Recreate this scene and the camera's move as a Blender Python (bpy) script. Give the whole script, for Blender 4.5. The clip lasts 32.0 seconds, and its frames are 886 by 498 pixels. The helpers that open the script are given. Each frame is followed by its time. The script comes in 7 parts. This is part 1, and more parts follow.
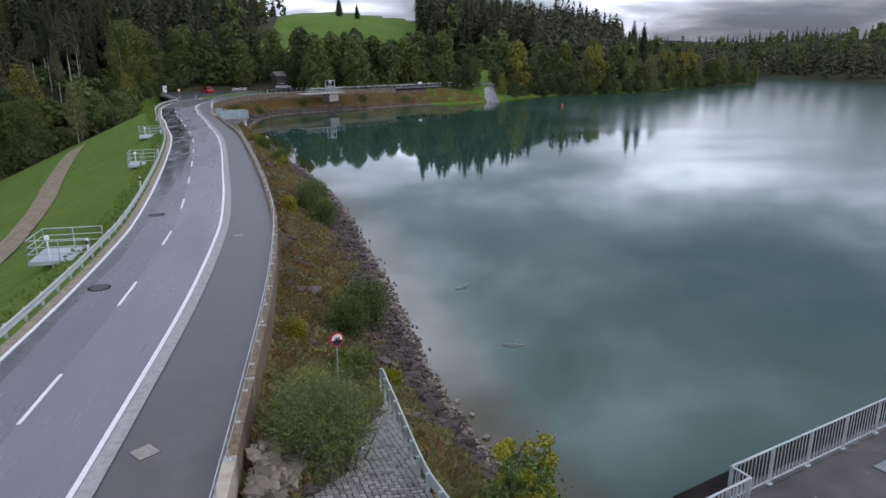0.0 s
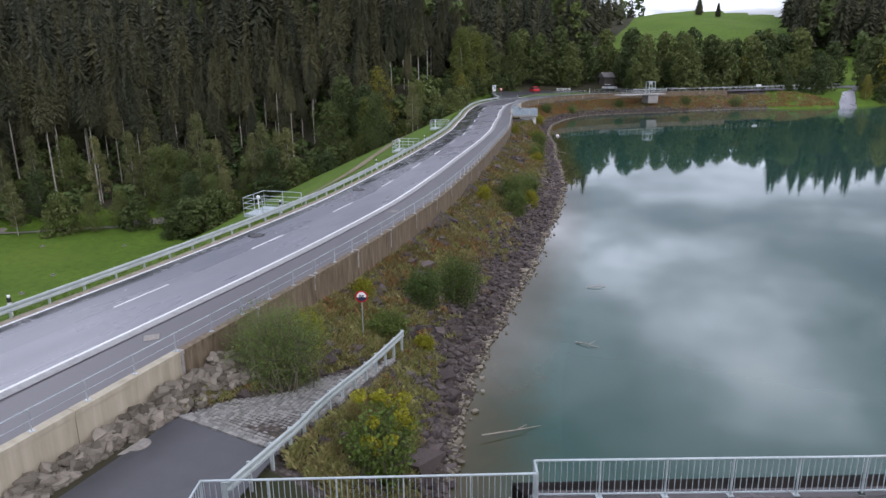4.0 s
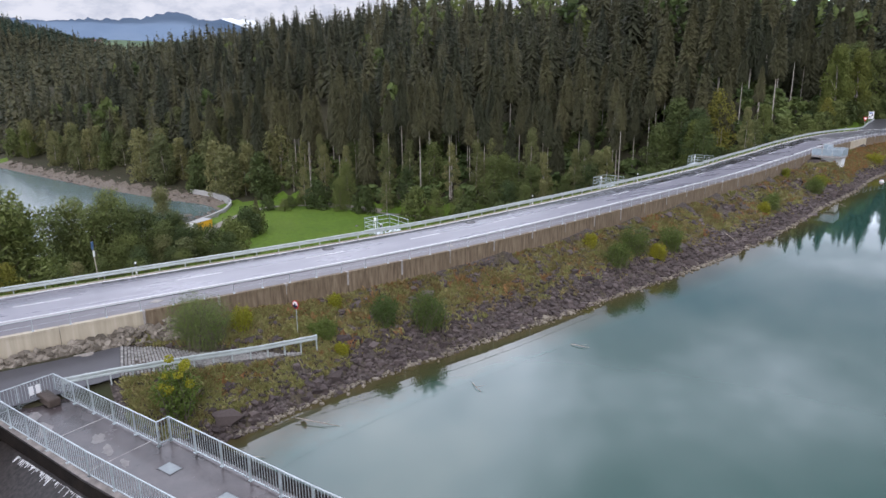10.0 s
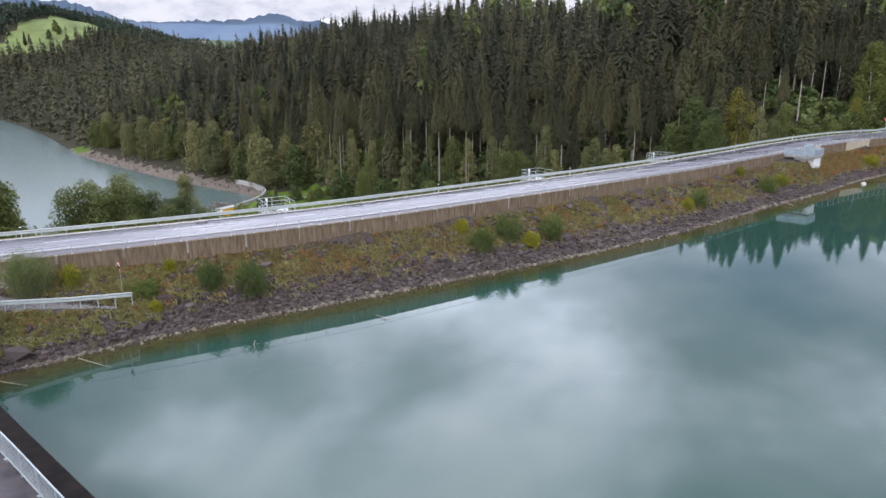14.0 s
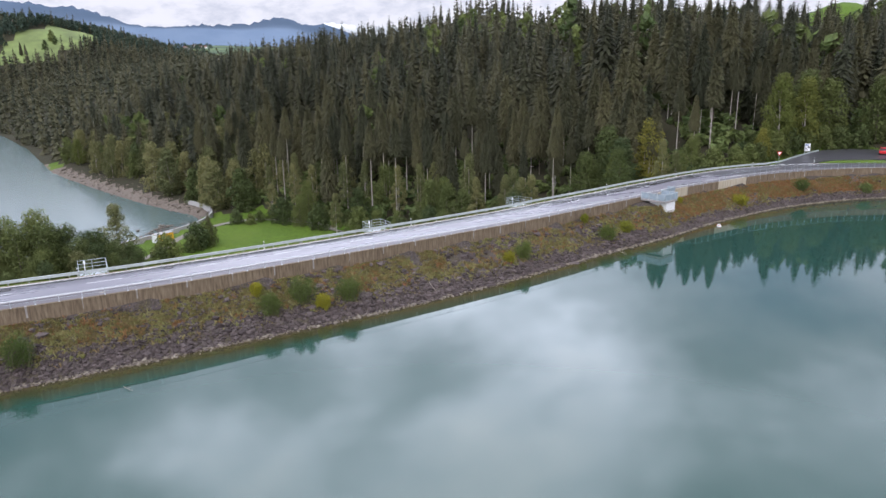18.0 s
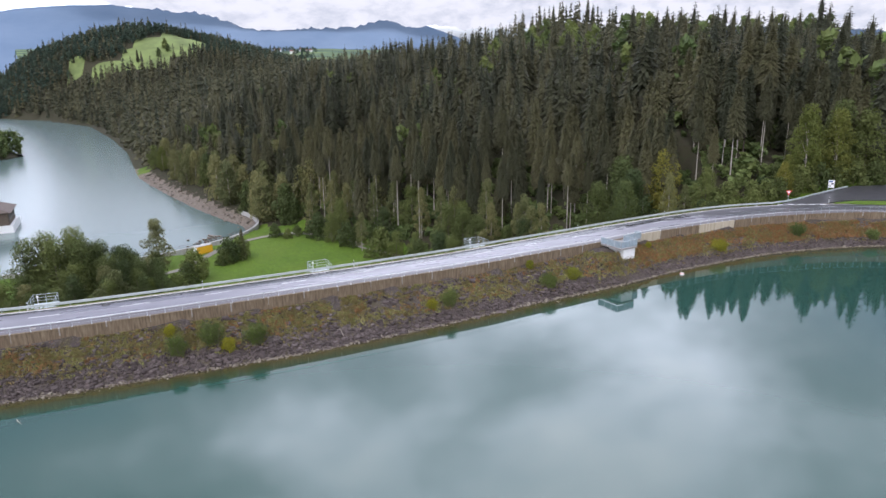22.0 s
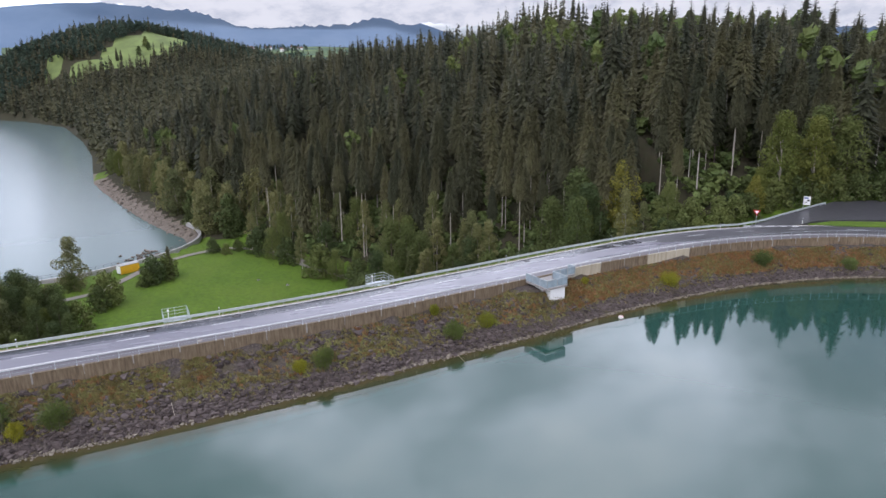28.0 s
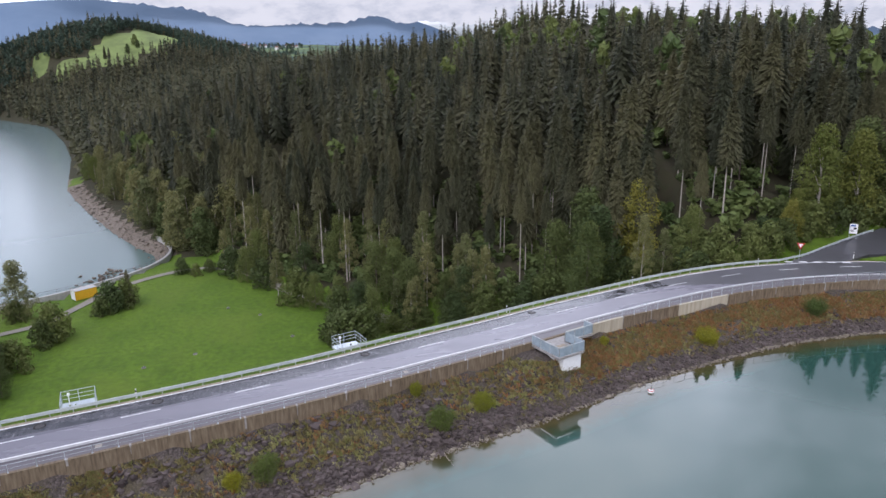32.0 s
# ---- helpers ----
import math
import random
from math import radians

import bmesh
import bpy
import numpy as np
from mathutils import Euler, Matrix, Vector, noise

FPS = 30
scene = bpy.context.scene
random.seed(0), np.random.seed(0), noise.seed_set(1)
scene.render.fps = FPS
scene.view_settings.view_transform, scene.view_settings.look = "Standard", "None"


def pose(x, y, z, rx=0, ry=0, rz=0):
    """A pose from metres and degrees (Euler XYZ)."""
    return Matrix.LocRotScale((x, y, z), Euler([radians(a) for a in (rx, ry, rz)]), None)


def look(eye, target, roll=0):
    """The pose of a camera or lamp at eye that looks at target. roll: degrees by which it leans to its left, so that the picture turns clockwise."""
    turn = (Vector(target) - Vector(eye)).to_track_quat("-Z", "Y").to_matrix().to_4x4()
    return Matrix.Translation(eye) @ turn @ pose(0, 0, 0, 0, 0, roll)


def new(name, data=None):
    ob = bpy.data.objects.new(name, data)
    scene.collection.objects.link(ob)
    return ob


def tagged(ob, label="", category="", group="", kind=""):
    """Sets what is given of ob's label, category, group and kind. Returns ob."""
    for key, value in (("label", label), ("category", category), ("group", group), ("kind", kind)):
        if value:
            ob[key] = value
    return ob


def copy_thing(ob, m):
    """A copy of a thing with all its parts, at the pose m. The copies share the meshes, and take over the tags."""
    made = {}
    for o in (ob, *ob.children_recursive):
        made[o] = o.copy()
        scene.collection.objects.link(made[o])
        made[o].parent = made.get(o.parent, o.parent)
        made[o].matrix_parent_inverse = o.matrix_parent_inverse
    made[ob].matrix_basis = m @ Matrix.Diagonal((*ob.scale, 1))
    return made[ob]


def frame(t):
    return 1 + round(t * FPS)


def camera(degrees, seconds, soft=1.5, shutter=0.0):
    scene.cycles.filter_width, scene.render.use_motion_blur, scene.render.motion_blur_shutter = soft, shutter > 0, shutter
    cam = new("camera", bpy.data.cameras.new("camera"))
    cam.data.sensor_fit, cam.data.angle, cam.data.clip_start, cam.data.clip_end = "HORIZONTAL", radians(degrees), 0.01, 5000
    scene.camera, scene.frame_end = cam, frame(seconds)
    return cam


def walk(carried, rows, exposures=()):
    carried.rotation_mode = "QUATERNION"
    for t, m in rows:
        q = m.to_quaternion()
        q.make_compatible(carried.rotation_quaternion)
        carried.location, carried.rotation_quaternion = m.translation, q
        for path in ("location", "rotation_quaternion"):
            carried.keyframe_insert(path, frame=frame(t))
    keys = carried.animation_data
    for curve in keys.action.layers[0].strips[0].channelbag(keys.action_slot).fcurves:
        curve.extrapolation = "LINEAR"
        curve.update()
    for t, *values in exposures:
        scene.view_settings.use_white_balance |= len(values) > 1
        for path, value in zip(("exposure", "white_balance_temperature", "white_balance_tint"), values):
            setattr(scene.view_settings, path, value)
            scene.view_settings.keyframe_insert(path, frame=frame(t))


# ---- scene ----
cam = camera(66.2, 32.0)
PATH = [
    (0, (1.925, 0.494, 13.574), (2.207, 2.396, 13.023), -0.1),
    (0.5, (2.812, 0.329, 13.568), (3.043, 2.238, 13.017), -0.1),
    (1, (3.955, 0.133, 13.576), (4.103, 2.05, 13.026), -0.1),
    (1.5, (5.316, -0.077, 13.571), (5.363, 1.845, 13.022), -0.3),
    (2, (6.874, -0.296, 13.584), (6.801, 1.626, 13.035), -0.4),
    (2.5, (8.595, -0.461, 13.54), (8.394, 1.452, 12.992), -0.5),
    (3, (10.417, -0.599, 13.532), (10.083, 1.296, 12.986), -0.6),
    (3.5, (12.364, -0.694, 13.486), (11.856, 1.162, 12.942), -0.7),
    (4, (14.373, -0.637, 13.41), (13.671, 1.156, 12.87), -0.7),
    (4.5, (16.447, -0.416, 13.323), (15.587, 1.308, 12.785), -0.8),
    (6.5, (24.635, 1.618, 13.225), (23.35, 3.055, 12.692), -0.6),
    (7, (26.582, 2.484, 13.638), (25.265, 3.894, 13.111), -0.7),
    (7.5, (28.54, 3.482, 14.332), (27.218, 4.888, 13.807), -0.6),
    (8, (30.379, 4.535, 15.068), (29.05, 5.934, 14.544), -0.3),
    (8.5, (32.295, 5.691, 15.826), (30.897, 7.021, 15.299), -0.4),
    (9, (34.181, 6.985, 16.507), (32.676, 8.194, 15.983), -0.6),
    (9.5, (36.018, 8.321, 17.154), (34.441, 9.435, 16.633), -0.6),
    (10, (37.794, 9.745, 17.351), (36.175, 10.796, 16.831), -0.6),
    (10.5, (39.392, 11.175, 17.432), (37.756, 12.2, 16.909), -0.5),
    (11, (41.167, 12.828, 17.365), (39.521, 13.836, 16.841), -0.4),
    (11.5, (42.715, 14.398, 17.334), (41.03, 15.337, 16.809), -0.4),
    (12, (44.375, 16.216, 17.186), (42.661, 17.102, 16.66), -0.4),
    (12.5, (45.803, 17.948, 16.955), (44.071, 18.801, 16.432), -0.5),
    (13, (47.415, 19.938, 16.766), (45.673, 20.77, 16.245), -0.4),
    (13.5, (49.012, 21.802, 16.561), (47.264, 22.627, 16.046), -0.7),
    (14, (50.178, 23.821, 16.587), (48.433, 24.651, 16.069), -0.4),
    (14.5, (51.391, 25.676, 16.826), (49.646, 26.506, 16.31), -0.5),
    (16.5, (58.236, 33.808, 20.786), (56.484, 34.618, 20.263), -0.6),
    (17, (59.418, 36.187, 21.508), (57.664, 36.996, 20.991), -0.6),
    (17.5, (60.287, 38.649, 22.292), (58.531, 39.457, 21.776), -0.7),
    (18, (61.476, 41.033, 23.118), (59.719, 41.84, 22.604), -0.7),
    (18.5, (62.518, 43.313, 23.963), (60.758, 44.111, 23.449), -0.8),
    (19, (63.775, 45.476, 24.814), (62.003, 46.249, 24.301), -0.8),
    (19.5, (65.082, 47.605, 25.541), (63.284, 48.315, 25.03), -0.8),
    (20, (66.472, 50.037, 26.301), (64.641, 50.66, 25.793), -0.8),
    (20.5, (67.445, 52.274, 27.122), (65.598, 52.845, 26.612), -0.8),
    (21, (68.595, 54.627, 27.849), (66.74, 55.171, 27.338), -0.8),
    (21.5, (69.516, 57.064, 28.516), (67.659, 57.603, 28.005), -0.7),
    (22, (70.452, 59.618, 29.188), (68.595, 60.156, 28.678), -0.7),
    (22.5, (71.18, 61.851, 29.583), (69.322, 62.387, 29.072), -0.7),
    (23, (71.448, 63.721, 29.668), (69.591, 64.256, 29.155), -0.7),
    (23.5, (71.275, 65.494, 29.713), (69.418, 66.027, 29.198), -0.7),
    (24, (70.694, 67.123, 29.543), (68.837, 67.656, 29.027), -0.7),
    (24.5, (69.834, 68.539, 29.387), (67.976, 69.072, 28.871), -0.7),
    (25, (68.724, 69.789, 29.352), (66.867, 70.325, 28.838), -0.7),
    (25.5, (67.462, 71.01, 29.394), (65.605, 71.547, 28.877), -0.8),
    (27.5, (60.531, 75.224, 30.053), (58.677, 75.767, 29.536), -0.8),
    (28, (58.482, 76.241, 30.043), (56.628, 76.786, 29.526), -0.8),
    (28.5, (56.648, 77.12, 30.137), (54.794, 77.665, 29.62), -0.8),
    (29, (54.527, 77.98, 30.185), (52.674, 78.527, 29.667), -0.7),
    (29.5, (52.504, 78.757, 30.205), (50.652, 79.306, 29.689), -0.7),
    (30, (50.304, 79.485, 30.289), (48.453, 80.036, 29.771), -0.6),
    (30.5, (48.303, 80.143, 30.491), (46.452, 80.696, 29.973), -0.6),
    (31, (46.103, 80.867, 30.729), (44.253, 81.421, 30.208), -0.6),
    (31.5, (43.898, 81.62, 30.919), (42.048, 82.174, 30.399), -0.6),
    (32, (41.67, 82.426, 31.099), (39.82, 82.98, 30.578), -0.6),
]
walk(cam, [(t, look(eye, target, roll)) for t, eye, target, roll in PATH], [(0, -0.95, 5810, 16), (2.5, -0.87, 5860, 16.5), (5, -0.53, 5960, 17), (8, -0.38, 5970, 17), (12, -0.30, 5980, 17), (15, -0.20, 5990, 17.5), (22, -0.18, 5990, 18), (28, -0.40, 5960, 18), (32, -0.43, 5930, 19)])

# ---- light ----
SUN_UP, SUN_WAY = 38.0, 118.0      # degrees: height of the sun behind the cloud, and its compass way
world = bpy.data.worlds.new("sky")
scene.world = world
world.use_nodes = True
wn, wl = world.node_tree.nodes, world.node_tree.links
wn.clear()


def wnode(kind, **kw):
    n = wn.new(kind)
    for k, v in kw.items():
        n.inputs[k].default_value = v
    return n


sky = wn.new("ShaderNodeTexSky")
sky.sky_type, sky.sun_disc = "NISHITA", False
sky.sun_elevation, sky.sun_rotation = radians(SUN_UP), radians(SUN_WAY)
sky.air_density, sky.dust_density = 1.0, 2.5
coord = wn.new("ShaderNodeTexCoord")
sep = wn.new("ShaderNodeSeparateXYZ")
wl.new(coord.outputs["Generated"], sep.inputs[0])


def wmath(op, a, b):
    n = wn.new("ShaderNodeMath")
    n.operation = op
    for i, v in enumerate((a, b)):
        if hasattr(v, "links"):
            wl.new(v, n.inputs[i])
        else:
            n.inputs[i].default_value = v
    return n.outputs[0]


# a ceiling of cloud, seen in perspective
up = wmath("ADD", wmath("ABSOLUTE", sep.outputs["Z"], 0.0), 0.16)
comb = wn.new("ShaderNodeCombineXYZ")
wl.new(wmath("DIVIDE", sep.outputs["X"], up), comb.inputs[0])
wl.new(wmath("DIVIDE", sep.outputs["Y"], up), comb.inputs[1])
cloud = wnode("ShaderNodeTexNoise", Scale=0.85, Detail=7.0, Roughness=0.50, Distortion=0.15)
wl.new(comb.outputs[0], cloud.inputs["Vector"])
ramp = wn.new("ShaderNodeValToRGB")
ramp.color_ramp.elements[0].position, ramp.color_ramp.elements[0].color = 0.34, (0.11, 0.125, 0.15, 1)
ramp.color_ramp.elements[1].position, ramp.color_ramp.elements[1].color = 0.68, (1.32, 1.31, 1.29, 1)
for place_, value in ((0.45, 0.25), (0.53, 0.50), (0.60, 0.95)):
    ramp.color_ramp.elements.new(place_).color = (value * 0.97, value, value * 1.05, 1)
wl.new(cloud.outputs["Fac"], ramp.inputs[0])
bg_sky, bg_cloud = wnode("ShaderNodeBackground", Strength=0.05), wnode("ShaderNodeBackground", Strength=3.0)
wl.new(sky.outputs[0], bg_sky.inputs[0])
wl.new(ramp.outputs[0], bg_cloud.inputs[0])
# the cover is thinner, and so brighter, to the west
tilt = wmath("ADD", wmath("ADD", wmath("MULTIPLY", sep.outputs["X"], -0.7), 3.40), wmath("MULTIPLY", sep.outputs["Y"], 0.12))
# haze dims the cover close to the horizon
wl.new(wmath("MULTIPLY", tilt, wmath("ADD", wmath("MULTIPLY", wmath("ABSOLUTE", sep.outputs["Z"], 0.0), -0.16), wmath("ADD", wmath("MINIMUM", wmath("MAXIMUM", wmath("MULTIPLY", wmath("SUBTRACT", wmath("ABSOLUTE", sep.outputs["Z"], 0.0), 0.03), 6.0), 0.0), 0.54), 0.56))), bg_cloud.inputs["Strength"])
add = wn.new("ShaderNodeAddShader")
wl.new(bg_sky.outputs[0], add.inputs[0])
wl.new(bg_cloud.outputs[0], add.inputs[1])
wout = wn.new("ShaderNodeOutputWorld")
wl.new(add.outputs[0], wout.inputs[0])

sun = new("sun", bpy.data.lights.new("sun", "SUN"))
sun.data.energy, sun.data.angle, sun.data.color = 1.1, radians(25), (1.0, 0.96, 0.90)
sun.matrix_world = look((0, 0, 0), (-math.sin(radians(SUN_WAY)) * math.cos(radians(SUN_UP)), -math.cos(radians(SUN_WAY)) * math.cos(radians(SUN_UP)), -math.sin(radians(SUN_UP))))

# ---- materials ----


class Mat:
    """A node material with a few shorthands."""

    def __init__(self, name, rough=0.8, metal=0.0, spec=0.5):
        self.m = bpy.data.materials.new(name)
        self.m.use_nodes = True
        self.n, self.l = self.m.node_tree.nodes, self.m.node_tree.links
        self.b = self.n["Principled BSDF"]
        self.b.inputs["Roughness"].default_value = rough
        self.b.inputs["Metallic"].default_value = metal
        self.b.inputs["Specular IOR Level"].default_value = spec
        self.pos = self.n.new("ShaderNodeNewGeometry").outputs["Position"]

    def noise(self, scale, detail=5.0, rough=0.55, stretch=None, fac=True):
        t = self.n.new("ShaderNodeTexNoise")
        t.inputs["Scale"].default_value, t.inputs["Detail"].default_value, t.inputs["Roughness"].default_value = scale, detail, rough
        v = self.pos
        if stretch:
            mp = self.n.new("ShaderNodeMapping")
            mp.inputs["Scale"].default_value = stretch
            self.l.new(v, mp.inputs["Vector"])
            v = mp.outputs[0]
        self.l.new(v, t.inputs["Vector"])
        return t.outputs["Fac"]

    def ramp(self, fac, *stops):
        r = self.n.new("ShaderNodeValToRGB")
        e = r.color_ramp.elements
        while len(e) < len(stops):
            e.new(0.5)
        for el, (p, c) in zip(e, stops):
            el.position = p
            el.color = (*c, 1) if isinstance(c, tuple) else (c, c, c, 1)
        self.l.new(fac, r.inputs[0])
        return r.outputs[0]

    def mix(self, fac, a, b, mode="MIX"):
        x = self.n.new("ShaderNodeMix")
        x.data_type, x.blend_type = "RGBA", mode
        for sock, v in ((x.inputs[0], fac), (x.inputs[6], a), (x.inputs[7], b)):
            if hasattr(v, "links"):
                self.l.new(v, sock)
            elif isinstance(v, tuple):
                sock.default_value = (*v, 1)
            else:
                sock.default_value = v
        return x.outputs[2]

    def math(self, op, a, b=0.0):
        x = self.n.new("ShaderNodeMath")
        x.operation = op
        for sock, v in zip(x.inputs, (a, b)):
            if hasattr(v, "links"):
                self.l.new(v, sock)
            else:
                sock.default_value = v
        return x.outputs[0]

    def set(self, **kw):
        for k, v in kw.items():
            sock = self.b.inputs[{"color": "Base Color", "rough": "Roughness"}.get(k, k)]
            if hasattr(v, "links"):
                self.l.new(v, sock)
            else:
                sock.default_value = v
        return self

    def bump(self, fac, strength=0.3, dist=0.02):
        x = self.n.new("ShaderNodeBump")
        x.inputs["Strength"].default_value, x.inputs["Distance"].default_value = strength, dist
        self.l.new(fac, x.inputs["Height"])
        self.l.new(x.outputs[0], self.b.inputs["Normal"])
        return self

    def rand(self):
        return self.n.new("ShaderNodeObjectInfo").outputs["Random"]

    def island(self):
        return self.n.new("ShaderNodeNewGeometry").outputs["Random Per Island"]

    def attr(self, name):
        x = self.n.new("ShaderNodeAttribute")
        x.attribute_name = name
        return x.outputs["Fac"]

    def hsv(self, col, hue=0.5, sat=1.0, val=1.0):
        x = self.n.new("ShaderNodeHueSaturation")
        for k, v in (("Hue", hue), ("Saturation", sat), ("Value", val), ("Color", col)):
            if hasattr(v, "links"):
                self.l.new(v, x.inputs[k])
            else:
                x.inputs[k].default_value = (*v, 1) if isinstance(v, tuple) else v
        return x.outputs[0]


def span(m, fac, lo, hi):
    """Spread a 0..1 value over lo..hi."""
    return m.math("ADD", m.math("MULTIPLY", fac, hi - lo), lo)


def plain(name, color, rough=0.6, metal=0.0, vary=0.12, scale=3.0, bump=0.0):
    m = Mat(name, rough, metal)
    n = m.noise(scale, 6)
    f = m.ramp(n, (0.3, tuple(c * (1 - vary) for c in color)), (0.7, tuple(min(1, c * (1 + vary)) for c in color)))
    m.set(color=f, rough=span(m, n, max(0.02, rough - 0.1), min(1, rough + 0.1)))
    if bump:
        m.bump(m.noise(scale * 12, 4), bump)
    return m.m


def leafy(name, dark, light, far=False):
    """Foliage: hue and value differ from plant to plant and from spray to spray."""
    m = Mat(name, 0.65, 0, 0.25)
    whole = m.attr("tint") if far else m.rand()
    c = m.mix(whole, dark, light)
    c = m.hsv(c, span(m, m.island(), 0.49, 0.51), 1.0, span(m, m.island(), 0.84, 1.16))
    c = m.mix(m.math("MULTIPLY", m.noise(0.35, 3), 0.45), c, tuple(0.6 * v for v in dark))
    m.set(color=c)
    tr = m.n.new("ShaderNodeBsdfTranslucent")
    m.l.new(c, tr.inputs[0])
    mx = m.n.new("ShaderNodeMixShader")
    mx.inputs[0].default_value = 0.22
    m.l.new(m.b.outputs[0], mx.inputs[1])
    m.l.new(tr.outputs[0], mx.inputs[2])
    m.l.new(mx.outputs[0], m.n["Material Output"].inputs[0])
    return m.m


def make_asphalt():
    m = Mat("asphalt", 0.5)
    g = m.noise(60, 3)
    big = m.noise(0.35, 4, stretch=(1, 0.25, 1))
    c = m.ramp(big, (0.3, (0.134, 0.126, 0.150)), (0.7, (0.184, 0.173, 0.202)))
    c = m.mix(m.math("MULTIPLY", g, 0.25), c, (0.24, 0.23, 0.235))
    m.set(color=c, rough=m.ramp(m.noise(0.5, 5, stretch=(1, 0.2, 1)), (0.35, 0.23), (0.7, 0.40)))
    m.bump(g, 0.12, 0.004)
    return m.m


def make_wet():
    """The wet film in the landward lane and round the bend: dark, smooth and streaked."""
    m = Mat("wet_asphalt", 0.3, 0, 0.5)
    n = m.noise(1.3, 6, 0.62, (1, 0.22, 1))
    cross = m.noise(2.0, 5, 0.6, (0.35, 1.1, 1))
    both = m.math("ADD", m.math("MULTIPLY", n, 0.6), m.math("MULTIPLY", cross, 0.4))
    m.set(color=m.ramp(both, (0.42, (0.018, 0.018, 0.020)), (0.58, (0.070, 0.067, 0.075))), rough=m.ramp(both, (0.42, 0.10), (0.62, 0.34)))
    m.bump(m.noise(70, 3), 0.04, 0.003)
    return m.m


def make_lane():
    """Older, darker and damp asphalt of the landward lane."""
    m = Mat("damp_asphalt", 0.4)
    g = m.noise(60, 3)
    big = m.noise(0.5, 5, 0.6, stretch=(1, 0.2, 1))
    c = m.ramp(big, (0.3, (0.088, 0.083, 0.100)), (0.7, (0.135, 0.127, 0.150)))
    m.set(color=m.mix(m.math("MULTIPLY", g, 0.2), c, (0.2, 0.19, 0.2)), rough=m.ramp(big, (0.35, 0.20), (0.7, 0.36)))
    m.bump(g, 0.10, 0.004)
    return m.m


def make_water(name, color, ripple, rough, ior, windy=False):
    m = Mat(name, rough)
    big = m.noise(0.012, 3)
    m.set(color=m.mix(m.math("MULTIPLY", big, 0.5), color, tuple(0.7 * v for v in color)), IOR=ior)
    wave = m.math("ADD", m.math("MULTIPLY", m.noise(0.25, 4), 1.0), m.math("MULTIPLY", m.noise(1.8, 3), 0.35))
    calm = m.ramp(m.noise(0.02, 3, stretch=(1, 2.4, 1)), (0.42, 0.15), (0.62, 1.0))
    if windy:
        sep_ = m.n.new("ShaderNodeSeparateXYZ")
        m.l.new(m.pos, sep_.inputs[0])
        # the breeze ruffles the open water to the north-east
        out_ = m.math("ADD", m.math("MULTIPLY", sep_.outputs["X"], 0.012), m.math("MULTIPLY", sep_.outputs["Y"], 0.0016))
        out_ = m.math("ADD", out_, m.math("MULTIPLY", m.math("SUBTRACT", m.noise(0.03, 4, stretch=(0.6, 2.2, 1)), 0.5), 1.1))
        gust = m.ramp(out_, (0.62, 0.0), (1.0, 1.0))
        m.set(rough=span(m, gust, rough, 0.16))
        calm = m.math("ADD", calm, m.math("MULTIPLY", gust, 3.0))
    m.bump(m.math("MULTIPLY", wave, calm), ripple, 0.05)
    return m.m


def make_grass():
    m = Mat("grass", 0.9, 0, 0.2)
    a, b, c3 = m.noise(0.10, 5), m.ramp(m.noise(0.9, 7, 0.65), (0.38, 0.0), (0.62, 1.0)), m.noise(14, 5)
    c = m.ramp(a, (0.3, (0.082, 0.155, 0.011)), (0.7, (0.130, 0.220, 0.017)))
    c = m.mix(m.math("MULTIPLY", b, 0.7), c, (0.050, 0.088, 0.012))
    c = m.mix(m.ramp(m.noise(0.045, 5, 0.6), (0.48, 0.0), (0.68, 0.5)), c, (0.140, 0.190, 0.026))
    c = m.mix(m.math("MULTIPLY", c3, 0.4), c, (0.11, 0.155, 0.024))
    return m.set(color=c).bump(c3, 0.9, 0.12).m


def make_earth():
    """Soil and litter of the bank and the wood floor."""
    m = Mat("earth", 0.95, 0, 0.2)
    a, b = m.noise(0.5, 6), m.noise(9, 5)
    c = m.ramp(a, (0.3, (0.048, 0.040, 0.024)), (0.5, (0.052, 0.048, 0.024)), (0.7, (0.040, 0.050, 0.020)))
    return m.set(color=m.mix(m.math("MULTIPLY", b, 0.5), c, (0.03, 0.026, 0.02))).bump(b, 0.7, 0.06).m


def make_rubble():
    """Broken stone and soil between the larger stones of the bank."""
    m = Mat("stone_rubble", 0.9, 0, 0.3)
    v = m.n.new("ShaderNodeTexVoronoi")
    v.inputs["Scale"].default_value = 6.5
    m.l.new(m.pos, v.inputs["Vector"])
    c = m.ramp(m.math("FRACT", m.math("MULTIPLY", v.outputs["Color"], 1.0)), (0.1, (0.065, 0.050, 0.044)), (0.9, (0.200, 0.165, 0.150)))
    n = m.noise(0.6, 5)
    c = m.mix(m.ramp(n, (0.45, 0.0), (0.62, 0.75)), c, (0.115, 0.095, 0.045))
    c = m.mix(m.ramp(v.outputs["Distance"], (0.0, 0.0), (0.75, 0.7)), c, (0.03, 0.025, 0.02))
    return m.set(color=c).bump(v.outputs["Distance"], 0.8, -0.12).m


